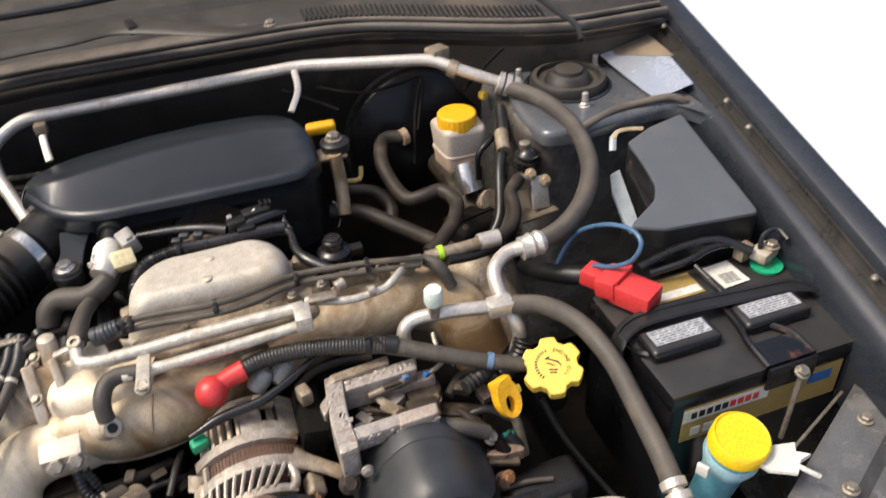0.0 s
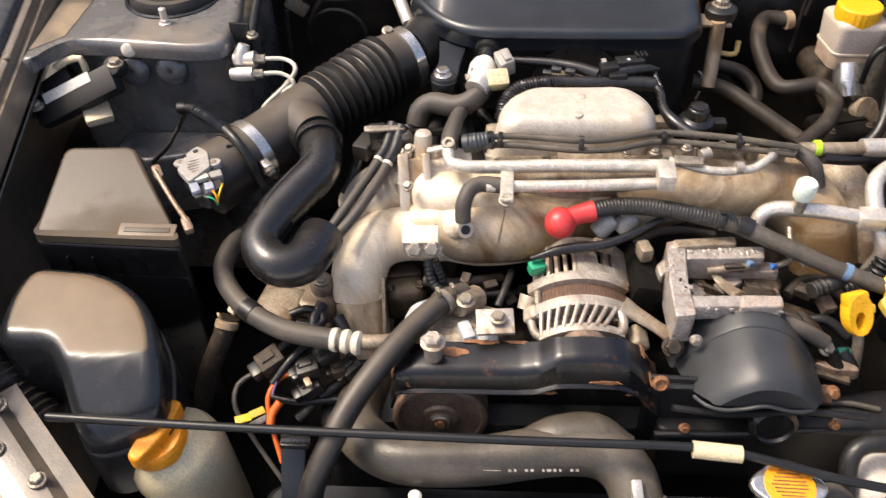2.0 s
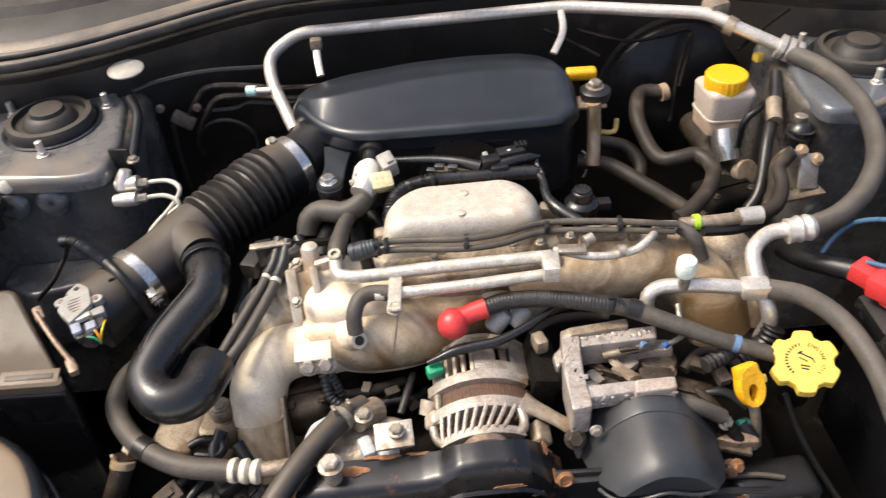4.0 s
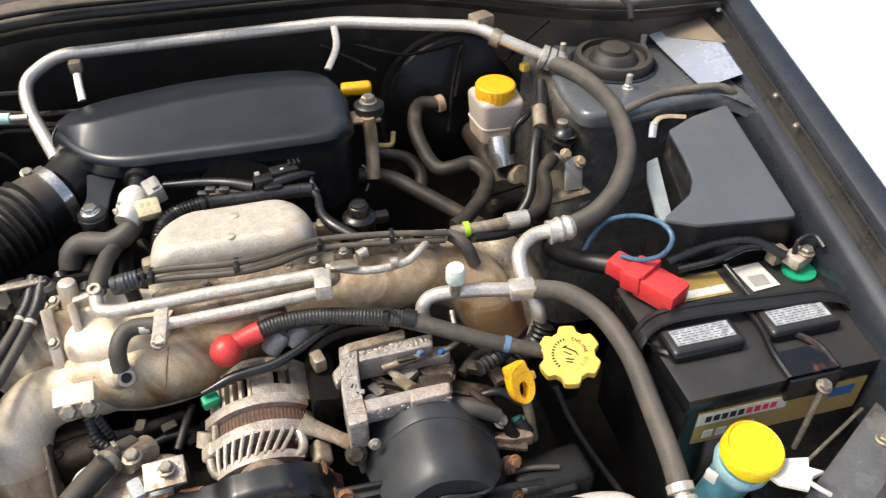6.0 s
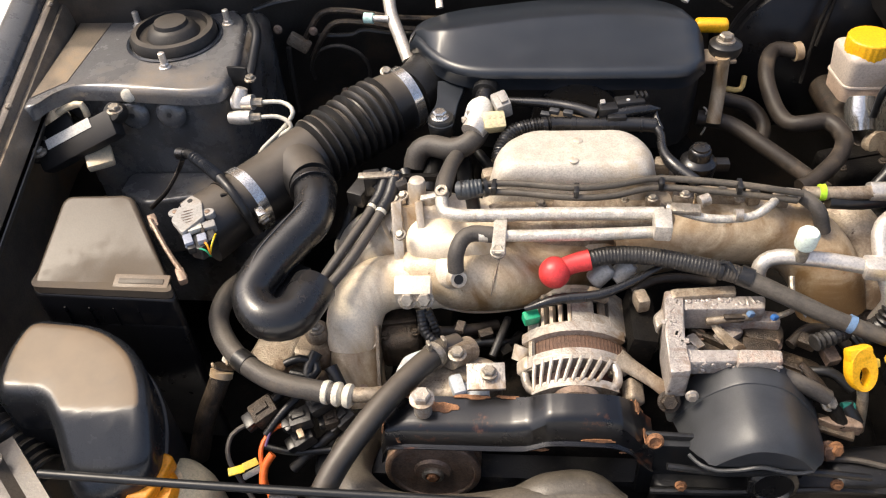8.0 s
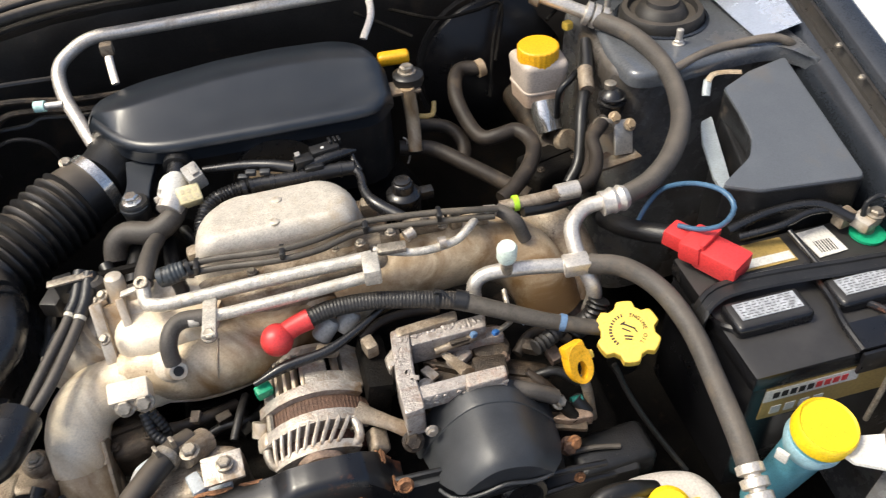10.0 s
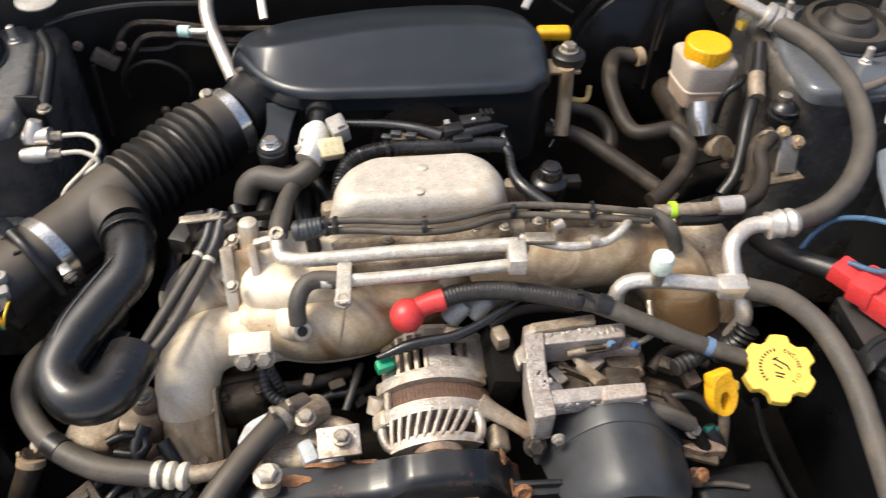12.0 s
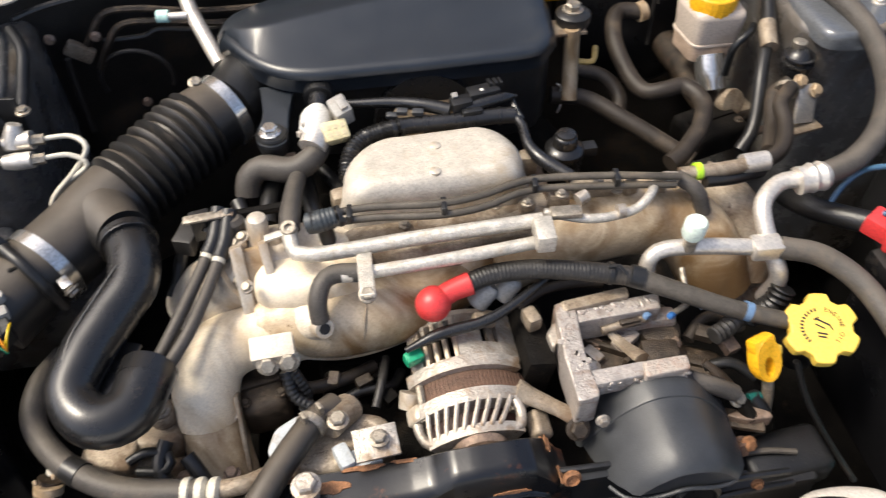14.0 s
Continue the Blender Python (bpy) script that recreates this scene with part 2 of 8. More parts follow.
OILYEL = mat("matt_yellow_plastic", (0.80, 0.545, 0.085), 0.5, var=0.05, dirt=(0.55, 0.40, 0.08), amount=0.15, bump=0.08)
ORANGE = mat("orange_plastic", (0.88, 0.32, 0.012), 0.42, var=0.06, bump=0.06)
RED = mat("red_rubber", (0.62, 0.045, 0.045), 0.4, var=0.1, bump=0.1)
GREEN = mat("green_plastic", (0.015, 0.33, 0.16), 0.4, var=0.1, bump=0.1)
LIME = mat("lime_tape", (0.45, 0.75, 0.03), 0.5, bump=0.0)
CYAN = mat("washer_blue_plastic", (0.13, 0.36, 0.44), 0.3, var=0.2, scale=50, bump=0.05)
BLUE = mat("blue_plastic", (0.03, 0.12, 0.34), 0.45, bump=0.05)
BLUETUBE = mat("blue_tube", (0.06, 0.13, 0.22), 0.3, bump=0.03)
PAPER = mat("white_label", (0.66, 0.64, 0.59), 0.5, var=0.06, bump=0.02)
SILVERLAB = mat("printed_silver_label", (0.47, 0.485, 0.50), 0.35, 0.3, var=0.35, scale=90, bump=0.0, dirt=(0.12, 0.12, 0.12), amount=0.3, dirt_scale=60)
GOLD = mat("gold_label", (0.36, 0.25, 0.08), 0.45, var=0.15, bump=0.0)
FADED = mat("faded_grey_print", (0.17, 0.17, 0.18), 0.6, var=0.4, scale=200, bump=0.0)
INK = mat("black_ink", (0.015, 0.013, 0.012), 0.6, var=0.1, bump=0.0)
# The grey on upper faces paints in sky sheen along with dust.
BATT = mat("battery_case", (0.008, 0.008, 0.009), 0.24, var=0.2, dirt=(0.060, 0.050, 0.040), amount=0.22, dirt_scale=11, bump=0.10, spec=0.45, dust_sheen=((0.036, 0.034, 0.033), 0.80, 1.08))
GREYBOX = mat("grey_black_lid", (0.098, 0.106, 0.118), 0.4, var=0.08, dirt=(0.14, 0.125, 0.11), amount=0.2, bump=0.10, fine=900)
CONC = mat("pale_concrete", (0.78, 0.77, 0.74), 0.8, var=0.06, scale=2, dirt=(0.6, 0.58, 0.54), amount=0.2, dirt_scale=1.5, fine=60)
FIREW = mat("dull_bulkhead_paint", (0.040, 0.035, 0.030), 0.4, var=0.35, scale=14, dirt=(0.11, 0.078, 0.05), amount=0.35, dirt_scale=9, bump=0.2)
SEALM = mat("dusty_bonnet_seal", (0.030, 0.028, 0.026), 0.42, var=0.25, scale=30, dirt=(0.11, 0.09, 0.07), amount=0.25, dirt_scale=6, bump=0.05, spec=0.4, dust_sheen=((0.165, 0.135, 0.105), 0.70, 1.10))
MOUNTRUB = mat("dull_dusty_rubber", (0.028, 0.026, 0.024), 0.5, var=0.3, scale=40, dirt=(0.09, 0.075, 0.06), amount=0.25, dirt_scale=12, bump=0.08, spec=0.3, dust_sheen=((0.082, 0.070, 0.057), 0.80, 1.12))
# Its tint on upper faces paints brown highlights as well as dust.
HOSERUB = mat("dusty_toplit_hose_rubber", (0.020, 0.019, 0.018), 0.36, var=0.3, dirt=(0.12, 0.092, 0.066), amount=0.3, dirt_scale=10, bump=0.05, spec=0.42, dust_sheen=((0.100, 0.082, 0.063), 0.52, 1.15))
CHALK = mat("chalky_corroded_aluminium", (0.44, 0.47, 0.49), 0.6, 0.1, var=0.2, scale=60, dirt=(0.30, 0.22, 0.14), amount=0.4, dirt_scale=40, bump=0.5, speck=0.3, spots=((0.20, 0.14, 0.09), 120, 0.08))
COVER = mat("matt_black_cover", (0.038, 0.040, 0.043), 0.38, var=0.3, dirt=(0.10, 0.09, 0.08), amount=0.2, bump=0.15, fine=900)
BRICK = mat("brown_plain_wall", (0.30, 0.21, 0.14), 0.85, var=0.15, scale=1.2, fine=30)
GLASS = mat("windscreen_glass", (0.02, 0.022, 0.024), 0.06, var=0.05, bump=0.0, coat=0.3)
TOWERP = mat("blue_grey_tower_paint", (0.105, 0.112, 0.122), 0.2, 0.1, var=0.15, dirt=(0.15, 0.12, 0.09), amount=0.25, dirt_scale=6, coat=0.5, bump=0.04)
FLUID = mat("fluid_tinted_plastic", (0.50, 0.425, 0.355), 0.36, var=0.08, scale=14, dirt=(0.36, 0.28, 0.21), amount=0.35, bump=0.03)
TAPED = mat("dusty_taped_cable", (0.075, 0.066, 0.055), 0.5, var=0.3, scale=60, dirt=(0.14, 0.115, 0.085), amount=0.35, dirt_scale=25, bump=0.3, spec=0.35)
PALEBLUE = mat("faded_blue_tape", (0.13, 0.22, 0.36), 0.5, bump=0.05)
VERMILION = mat("orange_red_sleeve", (0.72, 0.135, 0.02), 0.45, bump=0.05)
INLET = mat("dust_topped_plastic", (0.016, 0.0175, 0.020), 0.26, var=0.2, scale=22, dirt=(0.05, 0.045, 0.04), amount=0.12, bump=0.03, fine=1000, spec=0.5, dust_sheen=((0.128, 0.083, 0.042), 0.985, 1.03))
BOOST = mat("black_pressed_shell", (0.006, 0.006, 0.007), 0.3, var=0.3, dirt=(0.03, 0.024, 0.018), amount=0.2, bump=0.1, spec=0.3)
CHROME = mat("bright_plated_steel", (0.70, 0.68, 0.64), 0.22, 0.9, var=0.1, scale=60, dirt=(0.35, 0.28, 0.2), amount=0.12, dirt_scale=30, bump=0.05)


# ---------------------------------------------------------------- building helpers
ORIGIN = {}


def part(name, bm, material, parent=None, label="", smooth=38):
    """Link a bmesh as one mesh object with its origin at its base, under a thing or a part."""
    co = [v.co for v in bm.verts]
    lo = [min(c[i] for c in co) for i in range(3)]
    hi = [max(c[i] for c in co) for i in range(3)]
    base = Vector(((lo[0] + hi[0]) / 2, (lo[1] + hi[1]) / 2, lo[2]))
    bmesh.ops.recalc_face_normals(bm, faces=bm.faces)
    bmesh.ops.translate(bm, verts=bm.verts, vec=-base)
    me = bpy.data.meshes.new(name)
    bm.to_mesh(me)
    bm.free()
    me.shade_smooth()
    me.set_sharp_from_angle(angle=radians(smooth))
    me.materials.append(material)
    ob = new(name, me)
    ob.location = base
    if parent:
        origin = Vector(ORIGIN[parent.name])
        ob.parent = parent
        ob.location = base - origin
    ORIGIN[ob.name] = base
    if label:
        ob["label"] = label
    return ob


def thing(name, at, label, category, group="", kind=""):
    ob = new(name)
    ob.location = at
    ob.empty_display_size = 0.02
    ORIGIN[ob.name] = Vector(at)
    return tagged(ob, label, category, group, kind)


def solo(name, bm, material, label, category, group="", kind="", smooth=38):
    return tagged(part(name, bm, material, None, "", smooth), label, category, group, kind)


def smooth_path(pts, step=0.006):
    """Catmull-Rom through the points, with even steps."""
    p = [Vector(q) for q in pts]
    p = [p[0] * 2 - p[1]] + p + [p[-1] * 2 - p[-2]]
    out, at = [], []
    for i in range(1, len(p) - 2):
        n = max(2, int((p[i + 1] - p[i]).length / step))
        for k in range(n):
            t = k / n
            a, b, c, d = p[i - 1:i + 3]
            out.append(0.5 * (2 * b + (c - a) * t + (2 * a - 5 * b + 4 * c - d) * t * t + (3 * b - a - 3 * c + d) * t ** 3))
            at.append(i - 1 + t)
    out.append(p[-2].copy())
    at.append(len(pts) - 1.0)
    return out, at


def sweep(bm, pts, r, seg=14, step=0.006, ribs=None, caps=True, flat=1.0, straight=False):
    """A tube along the points. r: a radius or one per point; ribs: (pitch, depth, from, to) along its length, 0 to 1; flat: squash."""
    if straight:
        path, at = [Vector(q) for q in pts], list(range(len(pts)))
    else:
        path, at = smooth_path(pts, min(step, ribs[0] / 5) if ribs else step)
    total = sum((b - a).length for a, b in zip(path, path[1:]))
    up, rings, run, last = None, [], 0.0, None
    for i, c in enumerate(path):
        d = (path[min(i + 1, len(path) - 1)] - path[max(i - 1, 0)]).normalized()
        if up is None:
            up = Vector((0, 0, 1)) if abs(d.z) < 0.9 else Vector((0, 1, 0))
        up = (up - d * up.dot(d)).normalized()
        side = d.cross(up)
        run += (c - last).length if last else 0
        last = c
        rr = r
        if isinstance(r, (list, tuple)):
            k = min(int(at[i]), len(r) - 2)
            f = at[i] - k
            f = f * f * (3 - 2 * f)
            rr = r[k] * (1 - f) + r[k + 1] * f
        if ribs and ribs[2] <= run / total <= ribs[3]:
            rr += ribs[1] * math.sin(2 * math.pi * run / ribs[0])
        rings.append([bm.verts.new(c + (side * math.cos(a) + up * math.sin(a) * flat) * rr)
                      for a in (2 * math.pi * k / seg for k in range(seg))])
    for a, b in zip(rings, rings[1:]):
        for k in range(seg):
            bm.faces.new((a[k], a[(k + 1) % seg], b[(k + 1) % seg], b[k]))
    if caps:
        bm.faces.new(rings[0][::-1])
        bm.faces.new(rings[-1])
    return bm


def tube(pts, r, **kw):
    return sweep(bmesh.new(), pts, r, **kw)


def add(bm, other, m=None):
    """Join another bmesh into bm, at the pose m."""
    if m is not None:
        bmesh.ops.transform(other, matrix=m, verts=other.verts)
    me = bpy.data.meshes.new("join")
    other.to_mesh(me)
    other.free()
    bm.from_mesh(me)
    bpy.data.meshes.remove(me)
    return bm


def block(c, size, rot=(0, 0, 0), bevel=0.003, seg=2, taper=1.0):
    bm = bmesh.new()
    bmesh.ops.create_cube(bm, size=1)
    for v in bm.verts:
        k = taper if v.co.z > 0 else 1.0
        v.co = Vector((v.co.x * size[0] * k, v.co.y * size[1] * k, v.co.z * size[2]))
    if bevel:
        bmesh.ops.bevel(bm, geom=bm.edges[:], offset=min(bevel, min(size) * 0.45), segments=seg, affect="EDGES", profile=0.6)
    bmesh.ops.transform(bm, matrix=pose(*c, *rot), verts=bm.verts)
    return bm


def rounded(pts, r, n=5):
    """A closed outline with its corners rounded; r: one radius, or one per corner."""
    out = []
    for i, p in enumerate(pts):
        q = Vector(p[:2])
        a, b = Vector(pts[i - 1][:2]) - q, Vector(pts[(i + 1) % len(pts)][:2]) - q
        rr = r[i] if isinstance(r, (list, tuple)) else r
        rr = min(rr, a.length * 0.48, b.length * 0.48)
        s, e = q + a.normalized() * rr, q + b.normalized() * rr
        for k in range(n + 1):
            t = k / n
            out.append(s * (1 - t) ** 2 + q * 2 * t * (1 - t) + e * t * t)
    return out


def prism(outline, z0, z1, bevel=0.004, seg=3, top=1.0, tilt=None):
    """An outline in plan raised from z0 to z1, its upper edge rounded. top: scale of the upper face; tilt: z of the top as a function of x, y."""
    bm = bmesh.new()
    n = len(outline)
    cx, cy = sum(p[0] for p in outline) / n, sum(p[1] for p in outline) / n

    def ring(k, z, off=0.0):
        vs = []
        for p in outline:
            d = Vector((p[0] - cx, p[1] - cy))
            q = Vector((cx, cy)) + d * k - d.normalized() * off
            vs.append(bm.verts.new((q.x, q.y, z + (tilt(q.x, q.y) if tilt and z > z0 + 1e-6 else 0))))
        return vs

    rings = [ring(1.0, z0)]
    for s in range(seg + 1):
        a = math.pi / 2 * s / seg
        rings.append(ring(top, z1 - bevel + bevel * math.sin(a), bevel * (1 - math.cos(a))))
    rings.append(ring(top, z1, bevel + 0.0008))
    for a, b in zip(rings, rings[1:]):
        for k in range(n):
            bm.faces.new((a[k], a[(k + 1) % n], b[(k + 1) % n], b[k]))
    bm.faces.new(rings[-1])
    bm.faces.new(rings[0][::-1])
    return bm


def capped(outline, z0, top, bevel=0.01, seg=4, cuts=3):
    """An outline in plan raised to a curved top, with its upper edge rounded. top: z as a function of x, y."""
    n = len(outline)
    q = [Vector(p[:2]) for p in outline]
    area = sum(q[k - 1].x * q[k].y - q[k].x * q[k - 1].y for k in range(n))
    inward = []
    for k in range(n):
        d = (q[(k + 1) % n] - q[k - 1]).normalized()
        inward.append(Vector((-d.y, d.x)) * (1 if area > 0 else -1))
    bm = bmesh.new()
    rings = [[bm.verts.new((p.x, p.y, z0)) for p in q]]
    for k in range(seg + 1):
        a = math.pi / 2 * k / seg
        row = []
        for p, w in zip(q, inward):
            at = p + w * bevel * (1 - math.cos(a))
            row.append(bm.verts.new((at.x, at.y, top(at.x, at.y) - bevel * (1 - math.sin(a)))))
        rings.append(row)
    for a, b in zip(rings, rings[1:]):
        for k in range(n):
            bm.faces.new((a[k], a[(k + 1) % n], b[(k + 1) % n], b[k]))
    bm.faces.new(rings[0][::-1])
    lid = bmesh.ops.triangulate(bm, faces=[bm.faces.new(rings[-1])])["faces"]
    rim = set(rings[-1])
    inner = list({e for f in lid for e in f.edges if not (e.verts[0] in rim and e.verts[1] in rim and len(e.link_faces) == 2 and any(g not in lid for g in e.link_faces))})
    made = bmesh.ops.subdivide_edges(bm, edges=inner, cuts=cuts, use_grid_fill=True)
    for v in {v for g in made["geom_inner"] if isinstance(g, bmesh.types.BMVert) for v in (g,)}:
        v.co.z = top(v.co.x, v.co.y)
    return bm


def bent(pts, radius, n=6):
    """Straight runs between the points, joined by short bends."""
    p = [Vector(q) for q in pts]
    out = [p[0]]
    for a, b, c in zip(p, p[1:], p[2:]):
        r = min(radius, (a - b).length * 0.45, (c - b).length * 0.45)
        s, e = b + (a - b).normalized() * r, b + (c - b).normalized() * r
        for k in range(n + 1):
            t = k / n
            out.append(s * (1 - t) ** 2 + b * 2 * t * (1 - t) + e * t * t)
    return out + [p[-1]]


def lathe(profile, at=(0, 0, 0), axis=(0, 0, 1), seg=24):
    """A turned body: (radius, height) pairs along the axis from the point at."""
    bm = bmesh.new()
    rings = []
    for r, z in profile:
        rings.append([bm.verts.new((r * math.cos(2 * math.pi * k / seg), r * math.sin(2 * math.pi * k / seg), z)) for k in range(seg)])
    for a, b in zip(rings, rings[1:]):
        for k in range(seg):
            bm.faces.new((a[k], a[(k + 1) % seg], b[(k + 1) % seg], b[k]))
    bm.faces.new(rings[0][::-1])
    bm.faces.new(rings[-1])
    q = Vector((0, 0, 1)).rotation_difference(Vector(axis)).to_matrix().to_4x4()
    bmesh.ops.transform(bm, matrix=Matrix.Translation(at) @ q, verts=bm.verts)
    return bm


def loft(sections, thick=0.0):
    """A sheet through rows of points, with a thickness."""
    bm = bmesh.new()
    rows = [[bm.verts.new(p) for p in s] for s in sections]
    for a, b in zip(rows, rows[1:]):
        for k in range(len(a) - 1):
            bm.faces.new((a[k], a[k + 1], b[k + 1], b[k]))
    bmesh.ops.recalc_face_normals(bm, faces=bm.faces)
    if thick:
        bmesh.ops.solidify(bm, geom=bm.faces[:], thickness=thick)
    return bm


def bolt(at, r=0.007, axis=(0, 0, 1), flange=True):
    """A hexagon head on a flange."""
    r *= 0.82
    bm = lathe([(r * 0.95, 0.0), (r, 0.001), (r, r * 0.8), (r * 0.8, r * 1.0)], at, axis, 6)
    if flange:
        add(bm, lathe([(r * 1.32, -0.001), (r * 1.32, 0.0012), (r * 1.1, 0.002)], at, axis, 16))
    return bm


def band(pts, at, r, width, material, parent, name="clamp", label="", screw=None):
    """A hose clamp round a tube that runs through the two points pts, at a share of the way."""
    a, b = Vector(pts[0]), Vector(pts[1])
    d = (b - a).normalized()
    c = a.lerp(b, at) - d * width / 2
    bm = lathe([(r, 0), (r + 0.0015, 0), (r + 0.0015, width), (r, width)], c, d, 28)
    ob = part(name, bm, material, parent, label)
    if screw:
        s = Vector(screw)
        out = (s - c - d * (s - c).dot(d)).normalized()
        face = (d.cross(out) * 0.8 + out * 0.6).normalized()
        part("housing", block(s - face * 0.007, (0.010, 0.016, 0.008), (0, 0, 35), 0.002), CHROME, ob)
        part("screw", bolt(s, 0.0072, face), STEEL, ob)
    return ob




def flake(at, normal, size, seed, material, parent, stretch=1.6, turn=0.0, label="flaking rust patch"):
    """A thin patch of rust with a ragged outline."""
    rnd = random.Random(seed)
    n = 17
    rr = [0.55 + 0.45 * rnd.random() for _ in range(n)]
    pts = [(size * stretch * rr[k] * math.cos(2 * math.pi * k / n), size * rr[k] * math.sin(2 * math.pi * k / n)) for k in range(n)]
    m = Matrix.Translation(at) @ Vector(normal).to_track_quat("Z", "Y").to_matrix().to_4x4() @ pose(0, 0, 0, 0, 0, turn)
    return part("rust_patch", add(bmesh.new(), prism(pts, -0.0006, 0.0006, 0.0003, 1), m), material, parent, label)

# ---------------------------------------------------------------- the place round the car
bm = bmesh.new()
bmesh.ops.create_grid(bm, x_segments=4, y_segments=4, size=30)
tagged(part("ground", bm, CONC), "pale sunlit concrete floor round the car", "ground", "", "structure")


# Added out of view, so that glossy tops mirror brown instead of sky.
tagged(part("unseen_wall", block((-2.9, 4.6, 3.0), (10.2, 0.3, 6.0), bevel=0.01), BRICK), "unseen brown wall added to darken reflections", "wall", "", "structure")


# ---------------------------------------------------------------- car body
car = thing("car_body", (0, 0, 0.2), "dark blue-grey car front with its engine bay open", "car")


def fender(s, x0, dx, z0, dz, wide, drop, dust, paint):
    """A front wing: crown, painted strip, and the dusty gutter below the bonnet's edge."""
    def rows(prof):
        out = []
        for i in range(25):
            y = -0.74 + 0.06 * i
            out.append([(s * (x0 + dx * y + a), y, z0 + dz * y + b) for a, b in prof])
        return out

    part("fender", loft(rows(((-0.030, -0.020), (-0.028, -0.010), (-0.025, -0.007), (-0.005, 0.0), (0.0, 0.0), (0.006, -0.004), (0.012, -0.018), (0.020, -0.08), (0.03, -0.40))), 0.0012), paint, car, "dark blue-grey painted front wing", 40)
    g = part("gutter", loft(rows(((-wide - 0.002, -0.060), (-wide, -drop - 0.008), (-wide + 0.004, -drop), (-wide + 0.010, -drop - 0.001), (-wide + 0.013, -0.020), (-0.036, -0.018), (-0.031, -0.019))), 0.0012), dust, car, "dusty brown gutter along the wing", 40)
    for y in (-0.43, -0.16, -0.10, 0.1):
        part("bolt", bolt((s * (x0 + dx * y - 0.040), y, z0 + dz * y - 0.018), 0.004), STEEL, g)
    out = []
    for i in range(14):
        y = -0.72 + 0.08 * i
        out.append([(s * (x0 + dx * y + a), y, z0 + dz * y - b) for a, b in ((-wide, 0.07), (-wide + 0.01, 0.09), (0.01, 0.13), (0.015, 0.25), (-0.03, 0.45), (-0.06, 0.55))])
    # One side takes the paler dust paint to make up for blocked sunlight.
    part("inner_fender", loft(out, 0.0015), BROWNDUST if s < 0 else BODYIN, car, "dusty painted inner wing")


fender(-1, 0.742, 0.115, 0.893, 0.155, 0.054, 0.030, BROWNDUST, WINGSKYDUST)
fender(1, 0.742, 0.115, 0.905, 0.155, 0.044, 0.034, GUTTER, BODY)
rows = [[(0.742 + 0.115 * y + a, y, 0.905 + 0.155 * y + b) for a, b in ((-0.043, -0.040), (-0.050, -0.043), (-0.060, -0.052), (-0.066, -0.075), (-0.068, -0.16))] for y in (-0.72 + 0.06 * i for i in range(14))]
part("wing_ledge", loft(rows, 0.0012), BODY, car, "blue-grey painted ledge inside the wing")
for s in (-1, 1):
    w = part("wheel", lathe([(0.20, -0.09), (0.29, -0.095), (0.315, -0.07), (0.315, 0.07), (0.29, 0.095), (0.20, 0.09)], (s * 0.72, 0.06, 0.315), (1, 0, 0), 40), RUBBER, car, "black road wheel")
    part("rim", lathe([(0.20, -0.07), (0.20, 0.07), (0.06, 0.075)], (s * 0.72, 0.06, 0.315), (s, 0, 0), 30), STEEL, w)


